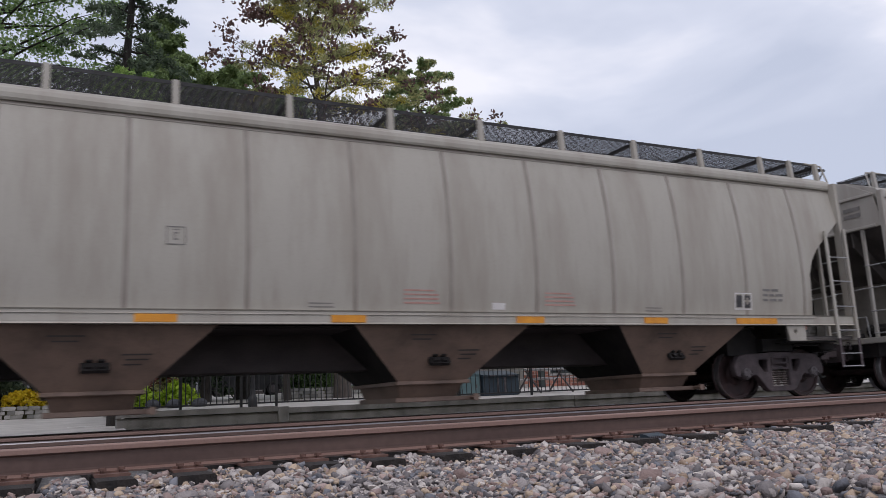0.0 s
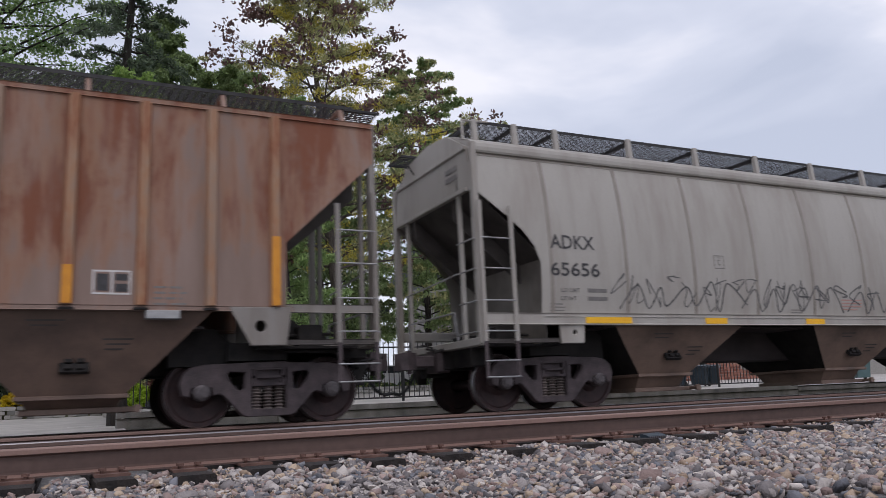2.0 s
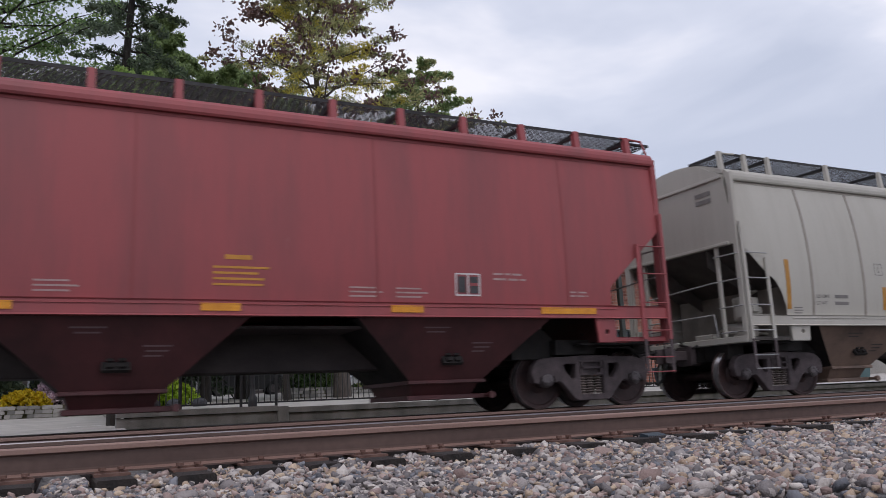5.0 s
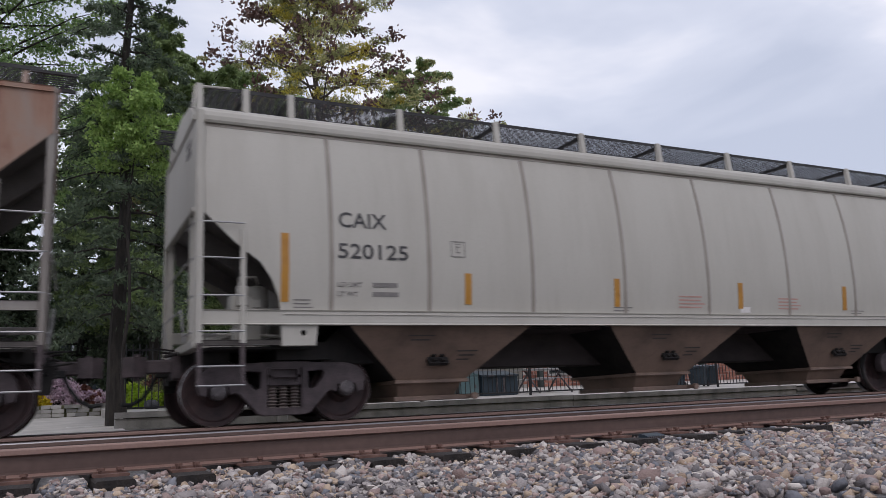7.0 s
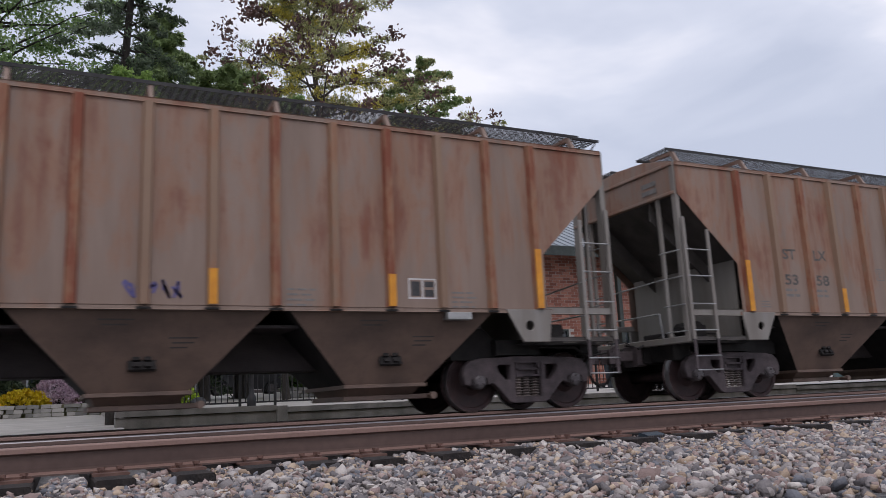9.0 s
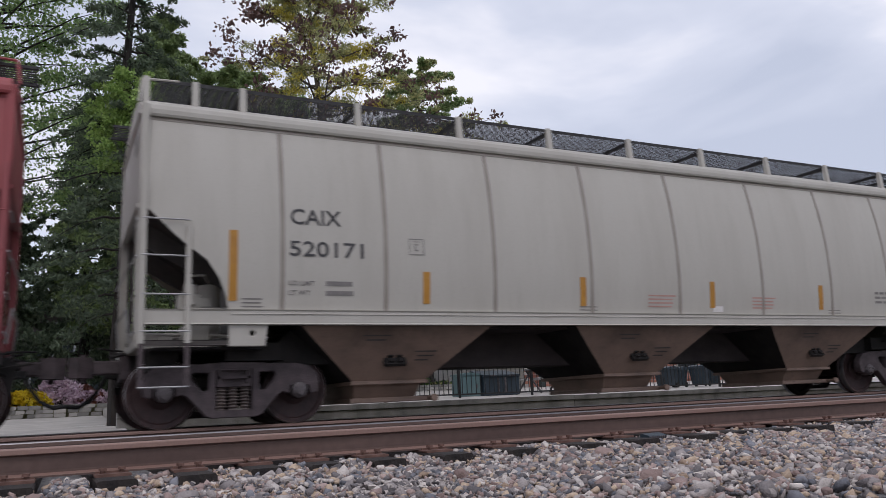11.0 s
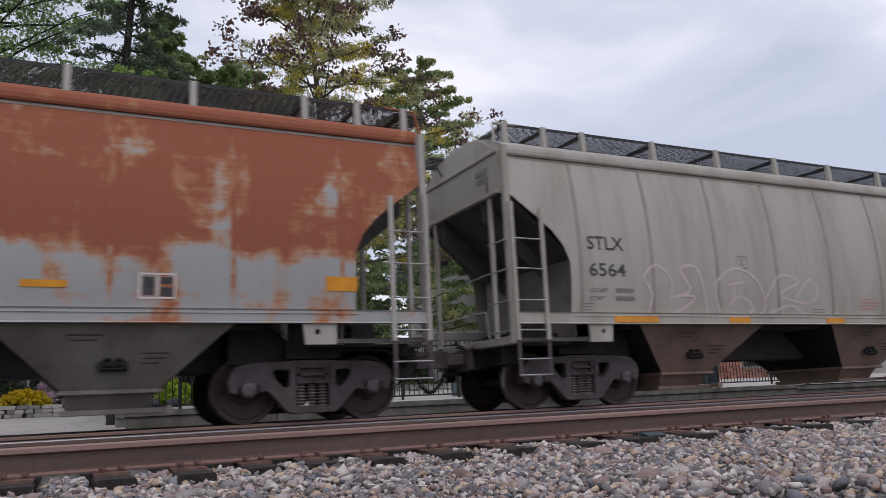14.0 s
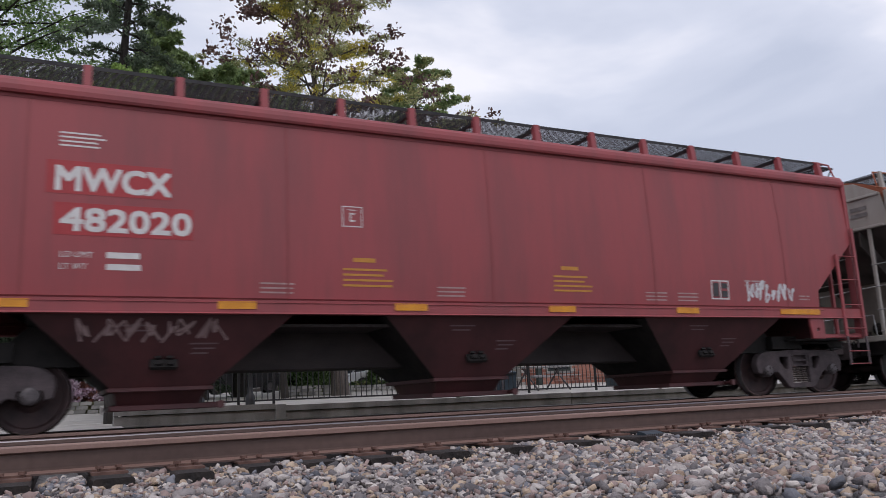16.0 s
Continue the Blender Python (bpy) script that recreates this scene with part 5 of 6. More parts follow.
def limb_tree(name, label, x, y, z, height, trunk_r, reach, first, limbs, mats, per, size, droop, seed, clump=0.42, flat=.5, along=7, lift=0.15, outer=None, top_taper=0.15, long=1.8, lean=(0, 0), bark=None, dead=None):
    rnd = random.Random(seed)
    t = thing(name, label, "tree", at=pose(x, y, z))
    s = Shape()
    n = 9
    pts = []
    for i in range(n + 1):
        h = height * i / n
        pts.append(Vector((lean[0] * h + .06 * math.sin(i * 1.7 + seed), lean[1] * h + .06 * math.cos(i * 1.3), h)))
    for i in range(n):
        k = lambda j: trunk_r * (1.35 if j == 0 else 1) * (1 - .88 * j / n)
        s.rod(pts[i], pts[i + 1], k(i), 10, 0, k(i + 1))
    part("trunk", s.mesh("trunk", bark or BARK, smooth=True), t, "furrowed trunk")
    s = Shape()
    cs, rs, pk = [], [], []
    sprig = random.Random(seed + 1)
    for i in range(limbs):
        f = first + (1 - first) * ((i + rnd.random()) / limbs)
        h = height * f
        i0 = min(int(f * n), n - 1)
        root = pts[i0].lerp(pts[i0 + 1], f * n - i0)
        a = i * 2.399 + rnd.uniform(-.4, .4)
        g = (f - first) / (1 - first)
        ln = reach * (1 - (1 - top_taper) * g ** 1.3) * rnd.uniform(.6, 1.15) * (0.75 + .25 * min(1, g * 6))
        pre = root
        for j in range(1, along + 1):
            u = j / along
            q = root + Vector((math.cos(a) * ln * u, math.sin(a) * ln * u, ln * (lift * u - droop * u * u) + rnd.uniform(-.05, .05)))
            s.rod(pre, q, max(.008, .045 * trunk_r / .2 * (1 - u * .85)), 5, 0, max(.006, .045 * trunk_r / .2 * (1 - (u + 1 / along) * .85)))
            pre = q
            if u > .22:
                for k in range(2 if u > .5 else 1):
                    w = clump * ln / reach * .5 + .10
                    side = rnd.uniform(-1, 1) * ln * .20 * (1 - .4 * u)
                    cs.append((q.x - math.sin(a) * side, q.y + math.cos(a) * side, q.z + rnd.uniform(-.08, .12)))
                    rs.append((clump * rnd.uniform(.6, 1.25)) * (1.15 - .5 * u) * (.55 + .45 * (1 - g)))
                    pk.append(1 if outer and rnd.random() < outer * (u ** 2) else 0)
                    if len(mats) > 2 and pk[-1] == 0 and u < .75 and sprig.random() < .40:
                        pk[-1] = 2
                    if len(mats) > 2 and pk[-1] == 1:
                        rs[-1] *= .72
    part("limb", s.mesh("limb", bark or BARK), t, "bare brown limbs")["kind"] = "stuff"
    if dead:
        # hanging clusters of broad dead leaves at the tips
        tip = [i for i, k in enumerate(pk) if k == 1]
        part("dead_foliage", leaf_mesh("dead_foliage", [cs[i] for i in tip], [.36] * len(tip), 24, .105, [dead], .1, .9, None, 1.7), t, "hanging maroon-brown leaf clusters")["kind"] = "stuff"
        keep = [i for i, k in enumerate(pk) if k != 1]
        cs, rs, pk = [cs[i] for i in keep], [rs[i] for i in keep], [pk[i] for i in keep]
    part("crown", leaf_mesh("crown", cs, rs, per, size, mats, .15, flat, pk if outer else None, long), t)
    return t


limb_tree("spruce_tree", "tall dark green spruce with drooping boughs beside the wall", 1.24, 6.3, -.12, 15, .17, 2.05, .15, 96, [SPRUCE], 32, .046, .42, 3, clump=.34, flat=.45, along=7, lift=.05, long=2.8)
limb_tree("locust_tree", "leafy fresh green tree with fine foliage", -2.2, 12.5, .2, 14.5, .24, 4.8, .38, 104, [LOCUST], 60, .066, .12, 8, clump=.62, flat=.7, along=6, lift=.45, top_taper=.5, long=1.6)
limb_tree("locust_tree", "young fresh green tree with fine foliage in front of the spruce", 1.32, 5.45, -.05, 7.4, .045, 1.25, .72, 30, [LIME_TIP], 66, .05, .15, 21, clump=.36, flat=.7, along=5, lift=.35, top_taper=.45, long=1.6)
limb_tree("cypress_tree", "tall open yellowing conifer hung with maroon-brown leaf clusters", 9.25, 15.0, .5, 17.1, .25, 7.3, .26, 86, [CYPRESS, CYPRESS_BROWN, CYPRESS_GOLD], 84, .046, .06, 5, clump=.64, flat=.45, along=9, lift=.24, outer=.75, top_taper=.08, long=3.6, lean=(-.075, 0), bark=BARK_GREY, dead=CYPRESS_BROWN)
limb_tree("pine_tree", "green pine with soft tufted needles behind the fence", 6.6, 19.5, .6, 13.5, .24, 4.8, .12, 76, [PINE], 44, .085, .14, 13, clump=.55, flat=.55, along=7, lift=.25, top_taper=.25, long=2.4)
limb_tree("pine_tree", "green pine with yellowish tips behind the fence", 17.0, 24.5, .6, 17.3, .20, 5.4, .16, 100, [PINE, CYPRESS], 64, .085, .12, 17, clump=.55, flat=.55, along=7, lift=.30, outer=.5, top_taper=.30, long=2.4)
limb_tree("spruce_tree", "dark green spruce standing at the road", -1.9, 15.6, .25, 9.0, .2, 2.4, .12, 110, [SPRUCE], 50, .075, .40, 23, clump=.42, flat=.45, along=6, lift=.05, long=2.4)

limb_tree("spruce_tree", "dark green spruce in the group behind the road", .9, 19.0, .5, 11.5, .22, 2.9, .10, 110, [SPRUCE], 34, .09, .40, 29, clump=.5, flat=.45, along=6, lift=.05, long=2.4)
limb_tree("spruce_tree", "dark green spruce in the group behind the fence", 4.3, 20.0, .5, 9.5, .22, 2.9, .10, 110, [SPRUCE], 34, .09, .40, 33, clump=.5, flat=.45, along=6, lift=.05, long=2.4)
limb_tree("pine_tree", "green pine with soft tufts beside the spruces", 3.0, 15.6, .5, 13.6, .18, 3.5, .16, 112, [PINE], 84, .055, .14, 47, clump=.5, flat=.6, along=7, lift=.3, top_taper=.08, long=3.2)
limb_tree("pine_tree", "rounded green pine with soft tufts beside the cypress", 4.7, 16.4, .5, 12.1, .16, 2.5, .40, 70, [PINE], 84, .055, .14, 57, clump=.5, flat=.6, along=6, lift=.3, top_taper=.45, long=3.2)
limb_tree("pine_tree", "slender green pine with loose open tufts behind the fence", 6.55, 12.6, .45, 9.8, .10, 1.9, .22, 46, [PINE_TIP], 75, .06, .14, 53, clump=.42, flat=.6, along=5, lift=.3, top_taper=.5, long=3.2)
limb_tree("pine_tree", "broad green pine behind the fence", 11.6, 25.0, .6, 12.5, .24, 5.0, .14, 100, [PINE], 60, .09, .12, 43, clump=.6, flat=.55, along=7, lift=.25, top_taper=.35, long=2.4)


def bush(name, label, x, y, z, rx, ry, rz, mats, n, per, size, seed, cone=False, category="shrub", outer=None):
    rnd = random.Random(seed)
    t = thing(name, label, category, at=pose(x, y, z))
    s = Shape()
    cs, rs, pk = [], [], []
    for i in range(n):
        a, h = rnd.uniform(0, 2 * math.pi), rnd.random()
        w = (1 - h * .85) if cone else math.sqrt(max(.05, 1 - h * h))
        q = rnd.random() ** .4 * w
        c = (rx * q * math.cos(a), ry * q * math.sin(a), rz * (.08 + .88 * h))
        cs.append(c)
        rs.append(min(rx, rz) * rnd.uniform(.18, .34))
        pk.append(1 if outer and rnd.random() < outer else 0)
        if i % 5 == 0:
            s.rod((c[0] * .15, c[1] * .15, 0), c, .012, 5)
    part("stem", s.mesh("stem", BARK), t)
    part("foliage", leaf_mesh("foliage", cs, rs, per, size, mats, 0, .8, pk if outer else None), t)


def dry_wall(label, x0, x1, y, z0, rows, seed, depth=.4):
    """A low wall of rough stones laid in courses, each stone a piece."""
    rnd = random.Random(seed)
    w = thing("stone_planter", label, "planter")
    part("core", Shape().box(x0, x1, y + .05, y + depth, z0 - .2, z0 + rows * .115 - .02).mesh("core", SOIL), w)
    shapes = []
    for i in range(5):
        s = Shape()
        a, b = .13, .052
        s.prism([(-a + rnd.uniform(0, .02), -b), (a - rnd.uniform(0, .02), -b + .004), (a, b - rnd.uniform(0, .02)), (a * .5, b + .003), (-a + rnd.uniform(0, .03), b)], -.05, .14, "y")
        shapes.append(s.mesh("stone", FIELDSTONE))
    for r in range(rows):
        x = x0 + rnd.uniform(0, .15)
        while x < x1:
            k = rnd.uniform(.7, 1.3)
            part("stone", shapes[rnd.randrange(5)], w, "", Matrix.LocRotScale((x, y + rnd.uniform(-.025, .02), z0 + .055 + r * .115), Euler((0, rnd.uniform(-.04, .04), 0)), (k, 1, 1)))
            x += .27 * k
    return w


dry_wall("low planter wall of stacked grey fieldstone with flowers on top", -5.0, 1.55, 13.0, rise(13) + .03, 3, 3)
bush("flower_mound", "dense mound of yellow flowers in the stone planter", -.65, 13.7, .55, .75, .5, .45, [YELLOW], 90, 40, .05, 31, category="flowers")
bush("flower_mound", "dense mound of pale pink flowers in the stone planter", .15, 14.6, .62, .85, .6, .70, [PINK], 90, 36, .05, 32, category="flowers")
bush("flower_mound", "low pale pink flowers with purple leaves in the stone planter", 1.05, 14.1, .55, .75, .5, .42, [PINK, MAROON], 80, 34, .05, 33, category="flowers", outer=.4)
bush("purple_shrub", "purple-leaved shrub behind the flowers", .85, 15.3, .55, .45, .4, .62, [MAROON, CYPRESS], 50, 34, .06, 34)
bush("lime_shrub", "lime green shrub behind the iron fence", 2.0, 11.0, high(11), .55, .45, .62, [LIME], 70, 40, .06, 35)
bush("lime_shrub", "lime green shrub behind the iron fence", 3.15, 11.4, high(11.4), .55, .45, .66, [LIME], 70, 40, .06, 36)
bush("autumn_shrub", "reddish brown autumn shrub behind the iron fence", 2.75, 12.4, high(12.4), .75, .5, 1.05, [MAROON, CYPRESS], 60, 36, .07, 37, outer=.6)
dry_wall("low planter wall of stacked pale fieldstone under a clipped shrub", 7.4, 9.7, 16.0, high(16) - .08, 4, 9)
bush("clipped_shrub", "rounded dark green clipped shrub on a stone wall", 8.5, 16.7, high(16) + .30, 1.05, .7, .85, [SHRUB], 120, 44, .06, 38)
dry_wall("long low planting bed edged in fieldstone", 12.0, 17.6, 22.0, high(22) - .05, 3, 10)
for i, x in enumerate((12.7, 13.9, 15.0, 16.9)):
    bush("low_shrub", "low grey-green shrub in the planting bed", x, 22.8, high(22) + .22, .75, .5, .24, [SHRUB, CYPRESS], 60, 30, .05, 50 + i, outer=.3)
for i, x in enumerate((13.75, 15.95)):
    bush("cone_shrub", "conical green evergreen shrub in the planting bed", x, 23.4, high(23), .55, .55, 1.35, [SHRUB], 90, 40, .07, 60 + i, cone=True)
for i, (x, y) in enumerate(((2.35, 10.3), (3.6, 10.6), (2.9, 10.2))):
    k = Shape()
    bm = bmesh.new()
    bmesh.ops.create_icosphere(bm, subdivisions=2, radius=.20)
    for v in bm.verts:
        v.co *= 1 + .22 * noise.noise(v.co * 3.1 + Vector((i * 7, 0, 0)))
        v.co.z *= .75
    me = bpy.data.meshes.new("boulder")
    bm.to_mesh(me)
    bm.free()
    me.materials.append(BOULDER)
    thing("boulder", "dark grey rough boulder among the shrubs", "rock", "boulders", pose(x, y, high(y) + .1, 0, 0, 70 * i), me=me)


def parked_car(label, x, y, z, rz, paint):
    c = thing("parked_car", label, "car", "parked cars", pose(x, y, z, 0, 0, rz))
    prof = [(-2.2, .35), (-2.25, .65), (-2.1, .88), (-1.25, .98), (-.55, 1.42), (.75, 1.47), (1.45, 1.05), (2.05, .92), (2.22, .62), (2.15, .33), (1.75, .28), (1.65, .55), (1.35, .68), (1.05, .55), (.95, .28), (-.95, .28), (-1.05, .55), (-1.35, .68), (-1.65, .55), (-1.75, .28)]
    part("body", Shape().prism(prof, -.86, .86, "y").mesh("body", paint), c)
    for a in ([(-1.05, 1.0), (-.5, 1.36), (.05, 1.40), (.05, 1.0)], [(.15, 1.0), (.15, 1.40), (.70, 1.40), (1.25, 1.02)]):
        part("side_window", Shape().prism(a, -.868, .868, "y").mesh("side_window", GLASS), c)
    part("windscreen", Shape().prism([(-1.20, 1.02), (-.58, 1.425), (-.55, 1.405), (-1.14, 1.0)], -.72, .72, "y").mesh("windscreen", GLASS), c)
    for x0 in (-1.35, 1.35):
        for y0 in (-.78, .78):
            w = part("wheel", Shape().lathe([(.22, -.09), (.31, -.10), (.325, -.06), (.325, .06), (.31, .10), (.22, .09)], "y", (0, 0, 0), 18).mesh("wheel", RUBBER), c, "", pose(x0, y0, .325))
            part("rim", Shape().lathe([(.21, -.095), (.20, .095)], "y", (0, 0, 0), 12).mesh("rim", CAP_STEEL), w)
    for y0 in (-.6, .6):
        part("headlight", Shape().bar(-2.24, -2.12, y0 - .16, y0 + .16, .66, .80, .01).mesh("headlight", GALVANISED), c)
        part("tail_light", Shape().bar(2.10, 2.24, y0 - .14, y0 + .14, .70, .84, .01).mesh("tail_light", INK_RED), c)


parked_car("white parked sedan beyond the planting bed", 17.6, 33.0, high(33) - .02, 8, CAR_WHITE)
parked_car("white parked hatchback beyond the planting bed", 21.9, 33.4, high(33) - .02, 12, CAR_WHITE)
parked_car("dark parked car in front of the shops", 9.2, 31.0, high(31) - .02, -6, CAR_BLACK)


def cabinet(label, x, y, z, w, d, h, mat, lid=False):
    c = thing("utility_cabinet", label, "cabinet", at=pose(x, y, z))
    part("body", Shape().bar(-w / 2, w / 2, -d / 2, d / 2, .06, h, .02, "z").mesh("body", mat), c)
    part("base", Shape().box(-w / 2 - .04, w / 2 + .04, -d / 2 - .04, d / 2 + .04, -.1, .058).mesh("base", CONCRETE), c)
    part("lid", Shape().prism([(-w / 2 - .02, h + .002), (w / 2 + .02, h + .002), (w / 2 + .02, h + .04), (0, h + .09), (-w / 2 - .02, h + .04)], -d / 2 - .02, d / 2 + .02, "y").mesh("lid", mat), c)
    part("door", Shape().bar(-w / 2 + .05, w / 2 - .05, -d / 2 - .018, -d / 2 - .002, .14, h - .06, .005, "x").mesh("door", mat), c)
    part("handle", Shape().bar(w * .28, w * .33, -d / 2 - .05, -d / 2 - .018, h * .45, h * .6, .004, "z").mesh("handle", CAP_STEEL), c)


def wheelie_bin(label, x, y, z, rz, mat, w=.62, h=1.05):
    b = thing("rubbish_bin", label, "bin", "bins along the wall", pose(x, y, z, 0, 0, rz))
    t, u = w / 2, w * .4
    part("body", Shape().add([(-u, -u, .08), (u, -u, .08), (u, u, .08), (-u, u, .08), (-t, -t, h - .1), (t, -t, h - .1), (t, t, h - .1), (-t, t, h - .1)],
                             [(0, 1, 5, 4), (1, 2, 6, 5), (2, 3, 7, 6), (3, 0, 4, 7), (0, 3, 2, 1), (4, 5, 6, 7)]).mesh("body", mat), b)
    part("lid", Shape().prism([(-t - .03, h - .098), (t + .05, h - .098), (t + .03, h - .04), (.05, h + .02), (-t - .03, h - .03)], -t - .03, t + .03, "y").mesh("lid", mat), b)
    for y0 in (-u, u):
        part("wheel", Shape().lathe([(.09, -.03), (.09, .03)], "y", (u, y0, .09), 12).mesh("wheel", RUBBER), b)


def storage_bin(label, x, y, z, w, d, h, mat):
    """A low box with a sloping two-leaf lid and upright ribs on its front."""
    b = thing("storage_bin", label, "bin", at=pose(x, y, z))
    part("body", Shape().prism([(-d / 2, .04), (d / 2, .04), (d / 2, h), (-d / 2, h * .80)], -w / 2, w / 2, "x").mesh("body", mat), b)
    for sg in (-1, 1):
        lo, hi = (-w / 2 - .02, -.006) if sg < 0 else (.006, w / 2 + .02)
        lid = part("lid", Shape().prism([(-d / 2 - .05, h * .80 + .002), (d / 2 + .02, h + .012), (d / 2 + .02, h + .05), (-d / 2 - .05, h * .80 + .042)], lo, hi, "x").mesh("lid", mat), b)
        part("handle", Shape().bar((lo + hi) / 2 - .09, (lo + hi) / 2 + .09, -d / 2 - .09, -d / 2 - .052, h * .80, h * .80 + .03, .006).mesh("handle", CAP_STEEL), lid)
    for k in (-.12, .12):
        part("rib", Shape().bar(k - .03, k + .03, -d / 2 - .03, -d / 2 - .002, .10, h * .74, .008, "z").mesh("rib", CAP_STEEL), b)
    part("base", Shape().box(-w / 2 + .03, w / 2 - .03, -d / 2 + .03, d / 2 - .03, 0, .038).mesh("base", RUBBER), b)


cabinet("teal metal utility cabinet on a concrete pad", 10.92, 9.0, high(9) - .06, .70, .5, .66, BOX_GREEN)
storage_bin("dark blue plastic storage bin with a sloping two-leaf lid", 11.93, 9.05, high(9) - .04, 1.22, .8, .74, BIN_BLUE)
for i, (x, m, h) in enumerate(((16.55, BIN_BLUE, .92), (18.65, BIN_BLUE, .70), (19.15, BIN_BLUE, .68), (20.05, BIN_BLUE, .72), (20.65, BIN_BLUE, .72), (27.6, BOX_GREEN, .9), (28.4, BOX_GREEN, .9))):
    wheelie_bin("dark blue plastic bin with a lid behind the fence" if m is BIN_BLUE else "teal plastic bin with a lid behind the fence", x, 9.0 + .1 * (i % 3), high(9), 10 * i, m, .58, h)


def picnic_table(x, y, z):
    t = thing("outdoor_table", "grey metal outdoor table with benches on the paving", "table", at=pose(x, y, z))
    part("tabletop", Shape().bar(-.9, .9, -.4, .4, .72, .76, .01).mesh("tabletop", GALVANISED), t)
    for y0 in (-.75, .75):
        part("bench", Shape().bar(-.9, .9, y0 - .14, y0 + .14, .43, .46, .008).mesh("bench", GALVANISED), t)
    for x0 in (-.6, .6):
        part("leg", Shape().rod((x0, -.7, 0), (x0, .15, .72), .03).rod((x0, .7, 0), (x0, -.15, .72), .03).mesh("leg", CAP_STEEL), t)


picnic_table(14.2, 9.8, high(9.8))


def brick_station():
    """A brick building with a projecting gabled metal roof on posts."""
    b = thing("brick_building", "red brick building with a grey metal gable roof and dark trim", "building")
    x0, x1, y, z0, h = 21.0, 52.0, 22.0, .25, 7.2
    wins = [(22.6, 24.0), (26.6, 28.0), (31, 32.4), (36, 37.4), (41, 42.4)]
    xs = sorted([x0, x1] + [v for p in wins for v in p])
    s = Shape()
    for a, c in zip(xs, xs[1:]):
        if (a, c) in wins:
            s.box(a, c, y, y + .4, z0, z0 + 1.1)
            s.box(a, c, y, y + .4, z0 + 3.3, z0 + h)
        else:
            s.box(a, c, y, y + .4, z0, z0 + h)
    s.box(x0, x0 + .4, y + .4, y + 14, z0, z0 + h)
    s.box(x1 - .4, x1, y + .4, y + 14, z0, z0 + h)
    s.box(x0, x1, y + 13.6, y + 14, z0, z0 + h)
    part("wall", s.mesh("wall", MORTAR), b)
    for a, c in wins:
        w = part("window", Shape().box(a, c, y + .12, y + .14, z0 + 1.1, z0 + 3.3).mesh("window", GLASS), b)
        k = Shape()
        for p, q in ((a, a + .09), (c - .09, c), ((a + c) / 2 - .03, (a + c) / 2 + .03)):
            k.box(p, q, y + .04, y + .11, z0 + 1.1, z0 + 3.3)
        for p in (1.1, 2.2, 3.21):
            k.box(a, c, y + .045, y + .105, z0 + p, z0 + p + .09)
        part("frame", k.mesh("frame", TRIM_DARK), w)
        part("sill", Shape().bar(a - .1, c + .1, y - .08, y + .12, z0 + .98, z0 + 1.09, .01).mesh("sill", CONCRETE), w)
    r = Shape()
    r.prism([(y - 1.6, z0 + h - .05), (y - 1.6, z0 + h + .12), (y + 7, z0 + h + 4.2), (y + 15.6, z0 + h + .12), (y + 15.6, z0 + h - .05), (y + 7, z0 + h + 3.9)], x0 - 1.2, x1 + 1.2, "x")
    roof = part("roof", r.mesh("roof", ROOF_METAL), b)
    sm = Shape().prism([(y - 1.6, z0 + h + .12), (y - 1.6, z0 + h + .17), (y + 7, z0 + h + 4.25), (y + 7, z0 + h + 4.2)], -.02, .02, "x").mesh("roof_seam", ROOF_METAL)
    for i in range(60):
        part("roof_seam", sm, roof, "", pose(x0 - 1.1 + .56 * i, 0, 0))
    part("eave", Shape().box(x0 - 1.2, x1 + 1.2, y - 1.68, y - 1.602, z0 + h - .35, z0 + h + .14).mesh("eave", TRIM_DARK), b)
    for i in range(6):
        part("post", Shape().bar(-.12, .12, -.12, .12, z0, z0 + h - .06, .02, "z").mesh("post", TRIM_DARK), b, "", pose(x0 + .2 + 5.2 * i, y - 1.3, 0))
    # bricks of the front: the lowest courses one by one, the rest in one mesh
    one = Shape().box(-.103, .103, -.012, 0, 0, .062).mesh("brick", BRICK)
    far = Shape()
    count = 0
    for row in range(int(h / .150)):
        z = z0 + .02 + row * .150
        x = x0 + (.22 if row % 2 else 0) + .22
        while x < x1 - .3:
            if not any(a - .21 < x < c + .21 and 1.0 < z - z0 < 3.3 for a, c in wins):
                if x < 27 and count < 290 and 2.2 < z - z0 < 5.2:
                    part("brick", one, b, "", Matrix.LocRotScale((x, y - .001, z), None, (2.0, 1, 2.2)))
                    count += 1
                elif x < 42:
                    far.box(x - .206, x + .206, y - .013, y - .001, z, z + .136)
            x += .44
    part("brick_course", far.mesh("brick_course", BRICK_FAR), b)["kind"] = "stuff"


brick_station()


def shopfront():
    b = thing("shop_building", "dark low shop building with large windows behind the car park", "building")
    x0, x1, y, z0 = -14.0, 19.5, 38.0, high(38) - .1
    part("wall", Shape().box(x0, x1, y, y + 10, z0, z0 + 5.0).mesh("wall", SHOP_WALL), b)
    part("roof", Shape().box(x0 - .5, x1 + .5, y - 1.2, y + 10.5, z0 + 5.002, z0 + 5.5).mesh("roof", TRIM_DARK), b)
    x = x0 + .8
    while x < x1 - 2.6:
        w = part("window", Shape().box(x, x + 2.2, y - .06, y - .03, z0 + .5, z0 + 3.2).mesh("window", GLASS), b)
        k = Shape()
        for p in (x - .06, x + 1.06, x + 2.14):
            k.box(p, p + .12, y - .12, y - .061, z0 + .3, z0 + 3.3)
        part("frame", k.mesh("frame", CAR_GREY), w)
        x += 3.0


shopfront()


